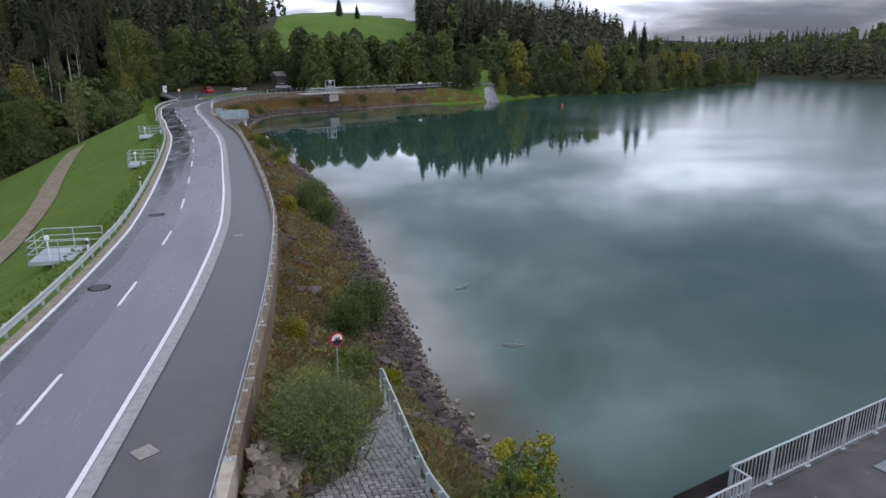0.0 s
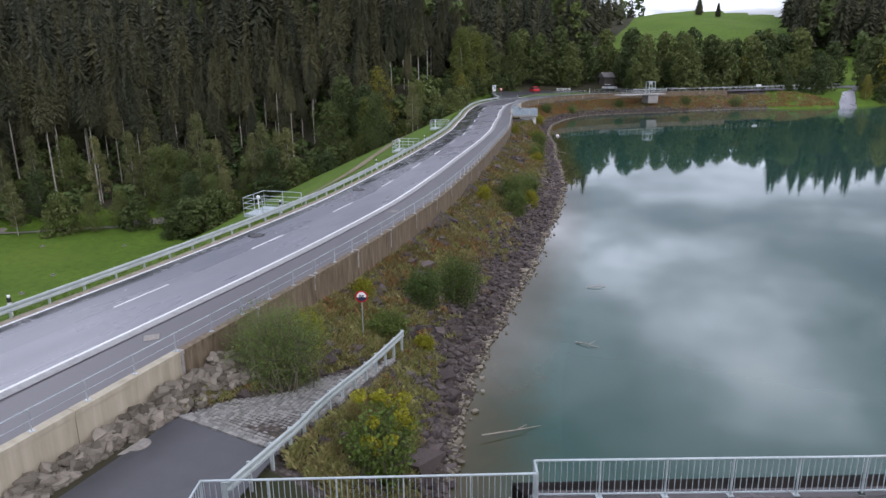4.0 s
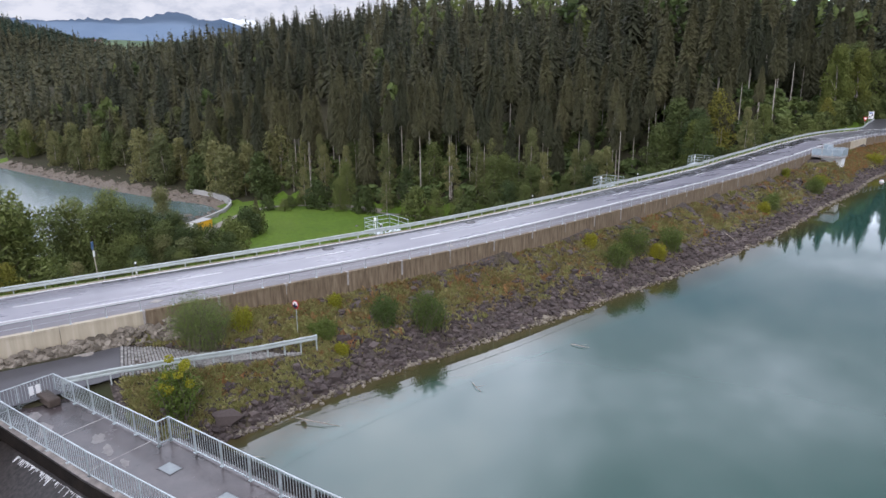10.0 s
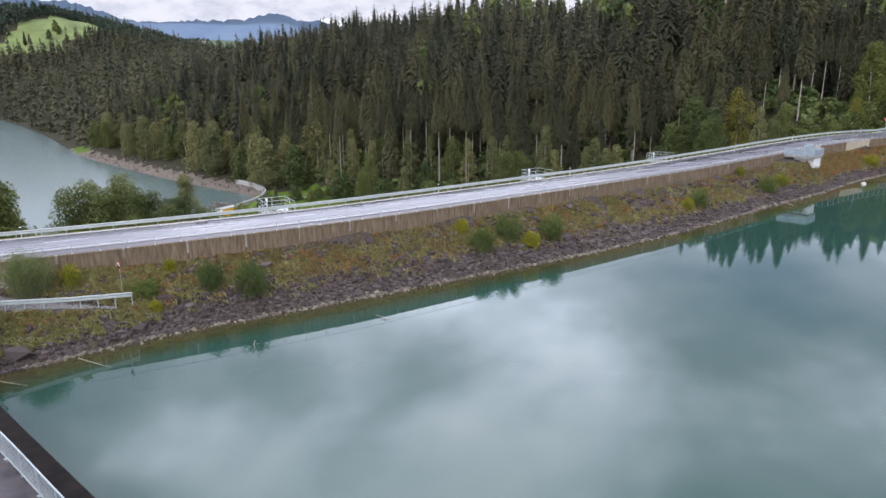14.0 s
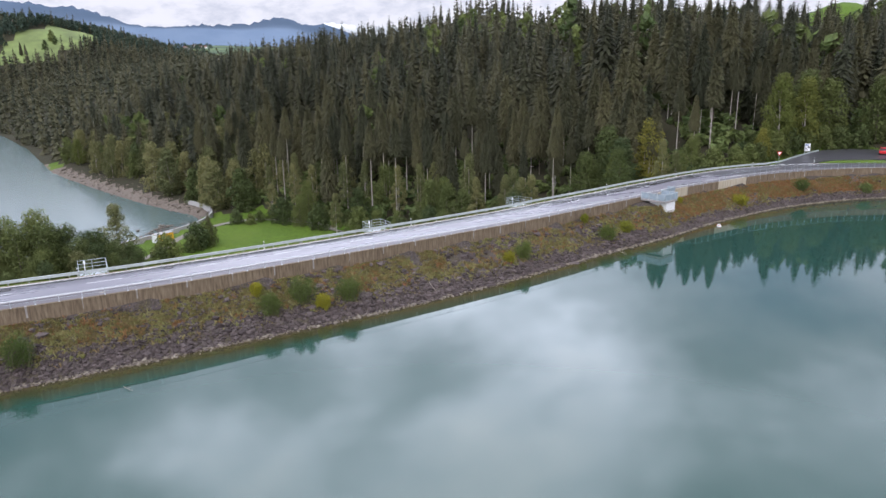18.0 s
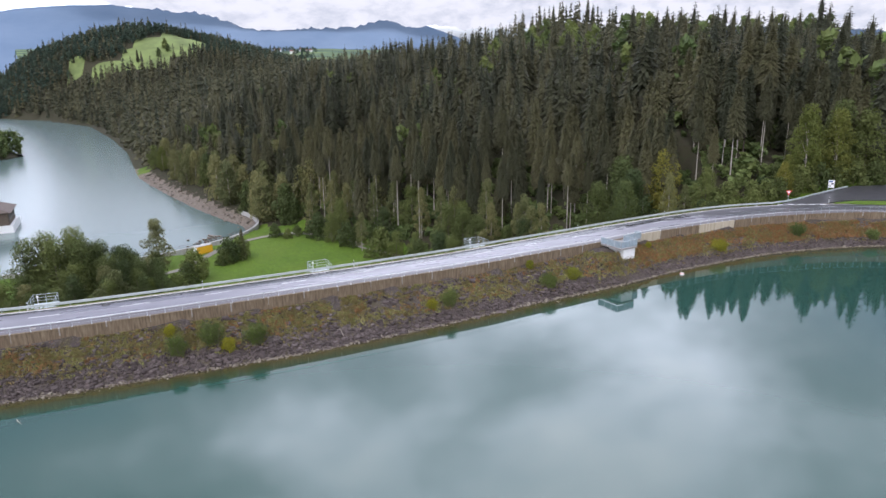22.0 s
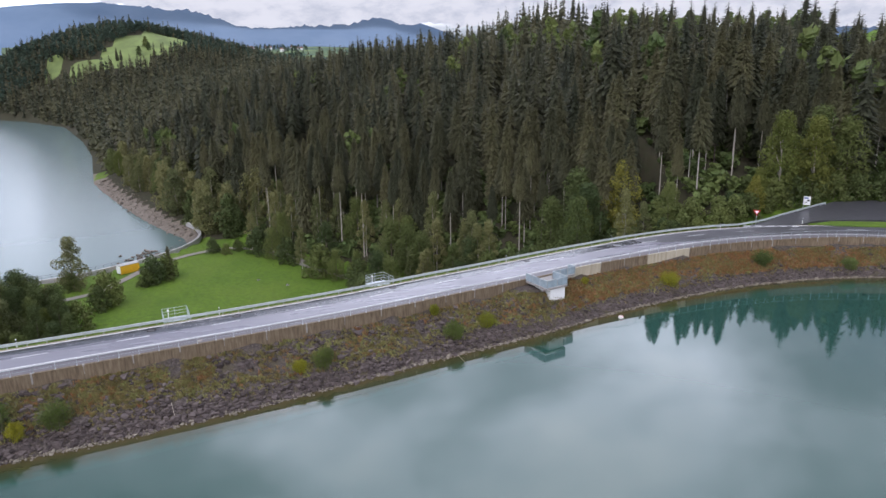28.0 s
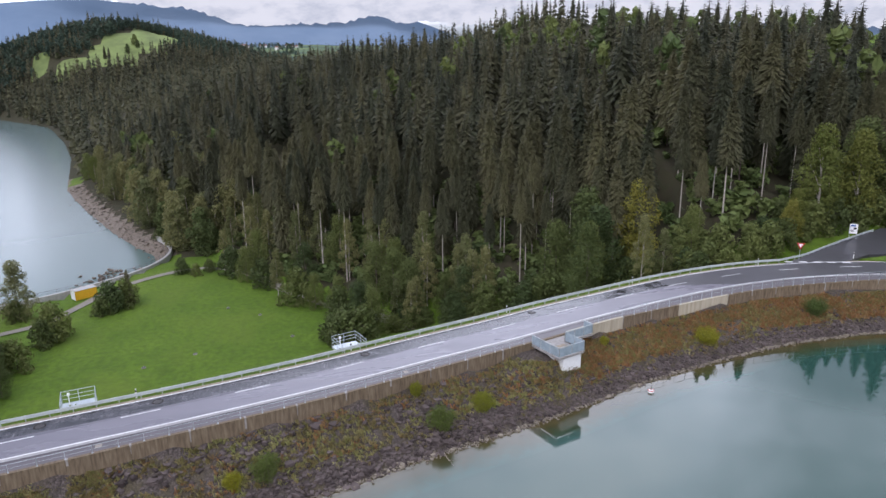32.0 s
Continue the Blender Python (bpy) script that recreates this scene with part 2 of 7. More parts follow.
def make_old_wall():
    """Board-marked old concrete, dark brown with streaks."""
    m = Mat("stained_concrete", 0.85)
    st = m.noise(5.5, 5, 0.6, (1, 1, 0.12))
    c = m.ramp(st, (0.30, (0.080, 0.056, 0.034)), (0.48, (0.160, 0.118, 0.074)), (0.70, (0.27, 0.21, 0.14)))
    c = m.mix(m.math("MULTIPLY", m.noise(0.7, 4), 0.4), c, (0.13, 0.095, 0.055))
    return m.set(color=c).bump(st, 0.5, 0.03).m


def make_new_wall():
    m = Mat("pale_concrete", 0.8)
    st = m.noise(2.6, 5, 0.55, (1, 1, 0.1))
    c = m.ramp(st, (0.3, (0.36, 0.31, 0.22)), (0.6, (0.50, 0.44, 0.33)), (0.75, (0.56, 0.51, 0.42)))
    return m.set(color=m.mix(m.math("MULTIPLY", m.noise(20, 4), 0.25), c, (0.3, 0.27, 0.21))).bump(m.noise(30, 4), 0.2).m


def make_stone(name, dark, light, per_object=False):
    m = Mat(name, 0.85, 0, 0.3)
    r = m.rand() if per_object else m.island()
    c = m.mix(r, dark, light)
    n = m.noise(7, 6)
    c = m.mix(m.math("MULTIPLY", n, 0.55), c, tuple(0.45 * v for v in dark))
    return m.set(color=c).bump(m.noise(16, 5), 0.6, 0.03).m


DARK_ROAD = plain("dark_asphalt", (0.062, 0.060, 0.066), 0.5, vary=0.2, scale=1.2, bump=0.15)
ASPHALT, WET, LANE, GRASS, EARTH = make_asphalt(), make_wet(), make_lane(), make_grass(), make_earth()
BEND = plain("bend_asphalt", (0.066, 0.063, 0.070), 0.34, vary=0.22, scale=0.9, bump=0.12)
FOOTWAY = plain("footway_asphalt", (0.098, 0.086, 0.092), 0.42, vary=0.16, scale=1.0, bump=0.12)
RUBBLE = make_rubble()
SHINGLE = plain("river_shingle", (0.160, 0.130, 0.100), 0.95, vary=0.4, scale=1.2, bump=0.8)
OLD_WALL, NEW_WALL = make_old_wall(), make_new_wall()
LAKE = make_water("lake_water", (0.026, 0.073, 0.056), 0.07, 0.03, 1.5, True)
RIVER = make_water("river_water", (0.120, 0.172, 0.160), 0.22, 0.20, 1.45)
PAINT = plain("road_paint", (0.74, 0.74, 0.73), 0.6, vary=0.12, scale=9)
KERB = plain("kerb_stone", (0.31, 0.30, 0.295), 0.8, vary=0.2, scale=5, bump=0.3)
ZINC = plain("galvanised_steel", (0.55, 0.60, 0.62), 0.42, 0.75, 0.12, 4)
ZINC_PALE = plain("weathered_zinc", (0.47, 0.52, 0.53), 0.5, 0.4, 0.15, 2)
RAIL_PAINT = plain("dull_zinc", (0.42, 0.46, 0.445), 0.5, 0.1, 0.12, 2)
MORTAR = plain("grey_mortar", (0.30, 0.28, 0.26), 0.7, vary=0.25, scale=3, bump=0.3)
def make_tinted_shallows():
    """Water over the brown bottom close to the shore, going over to the lake's green; its olive also paints in the
    mirrored bank.
    """
    m = Mat("shallow_water", 0.02)
    n = m.math("ADD", m.attr("tint"), m.math("MULTIPLY", m.math("SUBTRACT", m.noise(0.8, 4), 0.5), 0.5))
    m.set(color=m.ramp(n, (0.05, (0.075, 0.058, 0.026)), (0.45, (0.046, 0.048, 0.020)), (0.68, (0.034, 0.056, 0.032)), (0.95, (0.026, 0.073, 0.056))), IOR=1.5)
    m.bump(m.math("ADD", m.noise(0.25, 4), m.math("MULTIPLY", m.noise(1.8, 3), 0.35)), 0.05, 0.05)
    return m.m


TINTED_SHALLOWS = make_tinted_shallows()
PASTURE = plain("pale_pasture", (0.150, 0.195, 0.055), 0.95, vary=0.3, scale=0.05, bump=0.3)
PATCH = plain("thin_mortar", (0.185, 0.17, 0.16), 0.5, vary=0.35, scale=4, bump=0.3)
HATCH = plain("dull_steel_plate", (0.24, 0.265, 0.27), 0.45, 0.3, 0.15, 4)
DECK = plain("wet_deck_concrete", (0.060, 0.049, 0.048), 0.25, vary=0.45, scale=0.8, bump=0.2)
# brown-black, with the specular cut so that it stays near black
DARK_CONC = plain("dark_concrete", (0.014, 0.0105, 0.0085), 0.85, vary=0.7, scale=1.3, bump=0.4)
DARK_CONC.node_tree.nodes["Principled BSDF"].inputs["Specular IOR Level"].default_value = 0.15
GREY_CONC = plain("grey_concrete", (0.40, 0.39, 0.37), 0.8, vary=0.15, scale=2, bump=0.3)
WHITE = plain("white_paint", (0.80, 0.80, 0.79), 0.5, vary=0.05)
BLACK = plain("black_paint", (0.02, 0.02, 0.022), 0.5)
RED = plain("red_paint", (0.55, 0.02, 0.02), 0.4, vary=0.06)
BLUE = plain("blue_paint", (0.03, 0.10, 0.32), 0.5)
YELLOW = plain("yellow_paint", (0.75, 0.42, 0.02), 0.45, vary=0.08)
GRAVEL = plain("gravel", (0.30, 0.25, 0.19), 0.95, vary=0.3, scale=4, bump=0.8)
IRON = plain("cast_iron", (0.07, 0.065, 0.065), 0.5, 0.4, 0.3, 9, 0.3)
RUSTY = plain("bleached_iron", (0.30, 0.27, 0.235), 0.7, 0.1, 0.25, 8, 0.3)
BARK = plain("bark", (0.13, 0.105, 0.082), 0.95, vary=0.35, scale=2.5, bump=0.6)
BARK_PALE = plain("pale_bark", (0.36, 0.325, 0.28), 0.95, vary=0.3, scale=2.0, bump=0.5)
DEADWOOD = plain("bleached_wood", (0.36, 0.31, 0.25), 0.9, vary=0.25, scale=5, bump=0.4)
ROCK = make_stone("riprap_stone", (0.048, 0.036, 0.033), (0.172, 0.138, 0.127))
ROCK_WARM = make_stone("warm_stone", (0.105, 0.088, 0.066), (0.36, 0.315, 0.255), True)
RIVER_ROCK = make_stone("river_stone", (0.10, 0.080, 0.060), (0.30, 0.255, 0.205))
SETT = make_stone("granite_sett", (0.20, 0.195, 0.18), (0.42, 0.40, 0.37), True)
SETT_FAR = make_stone("granite_sett_far", (0.20, 0.195, 0.18), (0.42, 0.40, 0.37))
EDGE_STONE = make_stone("shore_stone", (0.16, 0.135, 0.100), (0.36, 0.315, 0.245))
SPRUCE = leafy("spruce_needles", (0.047, 0.052, 0.027), (0.134, 0.125, 0.058))
SPRUCE_FAR = leafy("spruce_needles_far", (0.048, 0.054, 0.031), (0.132, 0.125, 0.063), True)
BROAD = leafy("broad_leaves", (0.058, 0.084, 0.028), (0.175, 0.198, 0.056))
# far leaves: green shifted to blue to paint in the haze of distance
HAZE_LEAF = leafy("haze_blue_leaves", (0.050, 0.082, 0.060), (0.105, 0.140, 0.090), True)
BROAD_FAR = leafy("broad_leaves_far", (0.080, 0.118, 0.038), (0.195, 0.230, 0.066), True)
WILLOW = leafy("willow_leaves", (0.118, 0.134, 0.052), (0.250, 0.238, 0.096))
GOLD = leafy("autumn_leaves", (0.125, 0.150, 0.034), (0.285, 0.255, 0.046))
BUSH = leafy("bush_leaves", (0.078, 0.120, 0.027), (0.150, 0.190, 0.040))
BUSH_WILLOW = leafy("bush_willow_leaves", (0.150, 0.200, 0.055), (0.26, 0.300, 0.085))
MAPLE = leafy("maple_leaves", (0.075, 0.125, 0.024), (0.14, 0.19, 0.036))
LIME = leafy("yellow_green_leaves", (0.21, 0.23, 0.020), (0.40, 0.36, 0.025))
VERGE_GRASS = leafy("verge_grass_blades", (0.12, 0.19, 0.02), (0.20, 0.25, 0.035), True)
HERB = leafy("dry_herbs", (0.265, 0.195, 0.088), (0.190, 0.196, 0.062), True)
RUST_HERB = leafy("russet_herbs", (0.340, 0.160, 0.072), (0.310, 0.220, 0.088), True)
STRAW = leafy("straw_grass", (0.370, 0.320, 0.140), (0.230, 0.255, 0.075), True)

# ---- mesh helpers ----


class Shape:
    """Gathers corners and faces of one mesh."""

    def __init__(self):
        self.v, self.f = [], []

    def add(self, v, f):
        o = len(self.v)
        self.v += [tuple(p) for p in v]
        self.f += [tuple(i + o for i in q) for q in f]
        return self

    def box(self, c, size, rz=0.0, bev=0.0):
        x, y, z = (0.5 * a for a in size)
        ca, sa = math.cos(rz), math.sin(rz)
        if bev <= 0:
            v = [(i * x, j * y, k * z) for k in (-1, 1) for i, j in ((-1, -1), (1, -1), (1, 1), (-1, 1))]
            f = [(3, 2, 1, 0), (4, 5, 6, 7), (0, 1, 5, 4), (1, 2, 6, 5), (2, 3, 7, 6), (3, 0, 4, 7)]
        else:
            b = bev
            ring = [(-x + b, -y), (x - b, -y), (x, -y + b), (x, y - b), (x - b, y), (-x + b, y), (-x, y - b), (-x, -y + b)]
            inner = [(math.copysign(abs(a) - b * 0.7, a), math.copysign(abs(d) - b * 0.7, d)) for a, d in ring]
            v = [(a, d, -z) for a, d in ring] + [(a, d, z - b) for a, d in ring] + [(a, d, z) for a, d in inner]
            f = [tuple(range(7, -1, -1)), tuple(range(16, 24))]
            for r in (0, 8):
                f += [(r + i, r + (i + 1) % 8, r + 8 + (i + 1) % 8, r + 8 + i) for i in range(8)]
        return self.add([(c[0] + ca * a - sa * d, c[1] + sa * a + ca * d, c[2] + e) for a, d, e in v], f)

    def tube(self, pts, r, n=6, r2=None, cap=True):
        """A round bar along pts, tapering to r2."""
        pts = [Vector(p) for p in pts]
        o = len(self.v)
        for i, p in enumerate(pts):
            d = (pts[min(i + 1, len(pts) - 1)] - pts[max(i - 1, 0)]).normalized()
            a = d.cross(Vector((0, 0, 1)) if abs(d.z) < 0.9 else Vector((1, 0, 0))).normalized()
            b = d.cross(a)
            rr = r if r2 is None else r + (r2 - r) * i / max(1, len(pts) - 1)
            self.v += [tuple(p + rr * (math.cos(2 * math.pi * k / n) * a + math.sin(2 * math.pi * k / n) * b)) for k in range(n)]
        for i in range(len(pts) - 1):
            self.f += [(o + i * n + k, o + (i + 1) * n + k, o + (i + 1) * n + (k + 1) % n, o + i * n + (k + 1) % n) for k in range(n)]
        if cap:
            self.f += [tuple(o + k for k in range(n)), tuple(o + (len(pts) - 1) * n + k for k in range(n - 1, -1, -1))]
        return self

    def strip(self, rows):
        """A sheet through rows of points (equal in number)."""
        o, m = len(self.v), len(rows[0])
        for r in rows:
            self.v += [tuple(float(a) for a in p) for p in r]
        for i in range(len(rows) - 1):
            self.f += [(o + i * m + k, o + i * m + k + 1, o + (i + 1) * m + k + 1, o + (i + 1) * m + k) for k in range(m - 1)]
        return self

    def mesh(self, name, mat, smooth=False):
        me = bpy.data.meshes.new(name)
        me.from_pydata(self.v, [], self.f)
        me.materials.append(mat)
        if smooth:
            me.shade_smooth()
        return me


def part(name, shape, mat, parent=None, label="", smooth=False):
    """Links a shape as one mesh object under a thing or under a part."""
    ob = new(name, shape.mesh(name, mat, smooth) if isinstance(shape, Shape) else shape)
    if parent:
        ob.parent = parent
    return tagged(ob, label)


def thing(name, label, category, group="", at=(0, 0, 0), rz=0.0):
    ob = new(name)
    ob.matrix_basis = pose(*at, 0, 0, math.degrees(rz))
    return tagged(ob, label, category, group)


def setting(name, shape, mat, label, category, smooth=False):
    ob = new(name, shape.mesh(name, mat, smooth) if isinstance(shape, Shape) else shape)
    return tagged(ob, label, category, "", "structure")


def mesh_np(name, v, f, mat, tint=None, smooth=False):
    """A mesh from arrays: v (n, 3), f (m, 3 or 4)."""
    me = bpy.data.meshes.new(name)
    v, f = np.asarray(v, np.float32), np.asarray(f, np.int32)
    k = f.shape[1]
    me.vertices.add(len(v))
    me.vertices.foreach_set("co", v.ravel())
    me.loops.add(f.size)
    me.loops.foreach_set("vertex_index", f.ravel())
    me.polygons.add(len(f))
    me.polygons.foreach_set("loop_start", np.arange(0, f.size, k, dtype=np.int32))
    if tint is not None:
        me.attributes.new("tint", "FLOAT", "POINT").data.foreach_set("value", np.asarray(tint, np.float32))
    me.materials.append(mat)
    me.update(calc_edges=True)
    if smooth:
        me.shade_smooth()
    else:
        me.shade_flat()
    return me


def scatter(name, protos, at, size, turn, tint, mat, lean=0.0, rng=None):
    """Joins many turned and scaled copies of a few shapes (v, f) into one mesh."""
    vs, fs, ts, o = [], [], [], 0
    pick = np.arange(len(at)) % len(protos)
    for i in range(len(at)):
        v, f = protos[pick[i]]
        c, s = math.cos(turn[i]), math.sin(turn[i])
        r = np.array([[c, -s, 0], [s, c, 0], [0, 0, 1]], np.float32)
        vs.append((v * size[i]) @ r.T + at[i])
        fs.append(f + o)
        ts.append(np.full(len(v), tint[i], np.float32))
        o += len(v)
    return mesh_np(name, np.concatenate(vs), np.concatenate(fs), mat, np.concatenate(ts))

# ---- plan of the place: lines seen from above, in metres; lake level is z = 0 ----
ROAD_Z, WALL_Z, RIVER_Z = 4.12, 4.45, -20.6
AXIS = [(-6.9, -70), (-6.9, -20), (-6.9, 5), (-6.9, 18), (-7.0, 27), (-7.45, 36), (-8.0, 42), (-9.3, 51), (-11.3, 63), (-12.9, 72),
        (-14.1, 78.3), (-16.1, 87.5), (-18.8, 97.4), (-21.3, 107), (-23.8, 115.7), (-26.1, 125), (-28.1, 134), (-29.2, 143),
        (-28.9, 152), (-26.6, 163), (-21, 174), (-12.5, 183), (-2, 191.5), (10, 200), (24, 210), (40, 223), (56, 240), (75, 262), (95, 300)]
SHORE = [(60, -60), (30, -5), (13, 9), (9, 13.5), (7.3, 17.2), (6.2, 21.5), (5.2, 27), (4.4, 36), (3.6, 44), (2.6, 53.5), (1.2, 64), (-0.6, 73.5),
         (-2.8, 83), (-6.1, 95), (-8.4, 105.5), (-10.6, 113), (-12.7, 120.2), (-14.7, 130), (-15.9, 138), (-16.1, 146), (-15.3, 155),
         (-12.3, 164.5), (-5, 171.5), (4.5, 179), (16.9, 188.5), (27, 194.5), (42.4, 199.5), (69.7, 226), (103, 239), (138, 266), (198, 308),
         (206, 345), (248, 388), (263, 340), (269, 307), (284, 250), (297, 150), (300, 0), (260, -200), (120, -230)]
# foot of the wooded hill: x, y, height of the ground there
TOE = [(-1500, -620, -17), (-900, -215, -17), (-690, -82, -18), (-520, -29, -18), (-300, 24, -18), (-205, 52, -18.5), (-165, 68, -18.5), (-128, 82, -18.5), (-100, 98, -17.5),
       (-82, 116, -15.5), (-66, 133, -11), (-52, 148, -4.5), (-46, 160, 1.5), (-50, 176, 4.6), (-44, 195, 4.8), (-28, 202, 4.8), (-8, 212, 4.8),
       (12, 224, 4.8), (30, 236, 4.8), (44, 252, 5), (74, 262, 4), (108, 252, 1.2), (142, 276, 1.2), (190, 318, 1), (180, 380, 2), (240, 420, 1), (280, 350, 1), (300, 290, 1), (320, 150, 1), (330, 0, 1)]
BANK = [(-1500, -640), (-875, -222), (-795, -145), (-672, -82), (-514, -37), (-410, -12), (-291, 9.5), (-240, 26), (-196, 42), (-173, 52), (-160, 58.5), (-148, 59),
        (-137, 54.5), (-127, 44.5), (-120, 34), (-115, 18), (-111, -10), (-106, -60), (-100, -200)]
WEST = [(-1500, -820), (-875, -420), (-700, -260), (-540, -150), (-432, -80), (-405, -79), (-375, -100), (-300, -62), (-240, -62), (-190, -72), (-160, -110), (-140, -200)]


# crest of the wooded hill: compass way from the lake (degrees from +x) and its slope up
CREST_WAY = [124, 128, 131, 134, 136, 138, 142, 148, 152, 156, 160, 164, 168, 172, 175, 177, 181, 189, 196, 215]
CREST_UP = [3.2, 2.4, 0.9, 0.9, 2.4, 3.3, 3.3, 3.5, 3.5, 3.4, 3.15, 3.05, 2.3, 2.1, 1.5, 0.9, 0.1, 0.0, 0.1, 0.1]


def line_info(px, py, line):
    """Distance to a broken line, side (positive to the left of its way) and place along it (in points)."""
    px, py = np.asarray(px, float), np.asarray(py, float)
    best = np.full(px.shape, 1e18)
    side, along = np.zeros(px.shape), np.zeros(px.shape)
    for i in range(len(line) - 1):
        ax, ay = line[i][:2]
        bx, by = line[i + 1][:2]
        dx, dy = bx - ax, by - ay
        t = np.clip(((px - ax) * dx + (py - ay) * dy) / (dx * dx + dy * dy), 0, 1)
        qx, qy = px - ax - t * dx, py - ay - t * dy
        d = qx * qx + qy * qy
        m = d < best
        best = np.where(m, d, best)
        side = np.where(m, np.sign(dx * (py - ay) - dy * (px - ax)), side)
        along = np.where(m, i + t, along)
    return np.sqrt(best), side, along


def inside(px, py, poly):
    px, py = np.asarray(px, float), np.asarray(py, float)
    odd = np.zeros(px.shape, bool)
    for (ax, ay), (bx, by) in zip(poly, poly[1:] + poly[:1]):
        if ay != by:
            odd ^= ((ay > py) != (by > py)) & (px < (bx - ax) * (py - ay) / (by - ay) + ax)
    return odd


def smooth_line(pts, step):
    """A Catmull-Rom line through pts, at even steps."""
    p = np.array(pts, float)
    p = np.vstack([2 * p[0] - p[1], p, 2 * p[-1] - p[-2]])
    out = []
    for i in range(1, len(p) - 2):
        for t in np.linspace(0, 1, 24, endpoint=False):
            a, b, c, d = p[i - 1], p[i], p[i + 1], p[i + 2]
            out.append(0.5 * (2 * b + (c - a) * t + (2 * a - 5 * b + 4 * c - d) * t * t + (3 * b - a - 3 * c + d) * t ** 3))
    out = np.array(out + [p[-2]])
    s = np.concatenate([[0], np.cumsum(np.linalg.norm(np.diff(out, axis=0), axis=1))])
    n = int(s[-1] / step)
    return np.stack([np.interp(np.arange(n + 1) * step, s, out[:, k]) for k in range(p.shape[1])], 1)


CEN = smooth_line(AXIS, 0.5)
CTAN = np.gradient(CEN, axis=0)
CTAN /= np.linalg.norm(CTAN, axis=1)[:, None]
SHORE_S = [tuple(p) for p in smooth_line(SHORE, 4.0)]


def s_at(y):
    """Distance along the road at which it passes y."""
    return 0.5 * float(np.interp(y, CEN[:, 1], np.arange(len(CEN))))


def on_road(s, off):
    """Place off metres to the lake side of the road's axis."""
    k = s / 0.5
    i = np.arange(len(CEN))
    x, y, tx, ty = (np.interp(k, i, a) for a in (CEN[:, 0], CEN[:, 1], CTAN[:, 0], CTAN[:, 1]))
    return np.stack([x + off * ty, y - off * tx], -1)


def off_kerb(y):
    return np.interp(y, [0, 60, 90, 107, 140, 165, 260], [2.4, 2.5, 2.85, 3.15, 3.5, 3.4, 3.3])


def off_wall(y):
    return np.interp(y, [0, 20, 45, 75, 100, 118, 130, 150, 160, 180, 260], [5.9, 5.7, 5.4, 5.15, 5.4, 5.3, 6.1, 6.9, 6.7, 5.5, 5.0])


def bumps(x, y):
    return (np.sin(x * 0.021 + 1.3) * np.cos(y * 0.017 - 0.4) + 0.5 * np.sin(x * 0.047 - y * 0.039) + 0.25 * np.sin(x * 0.11 + y * 0.083 + 2))


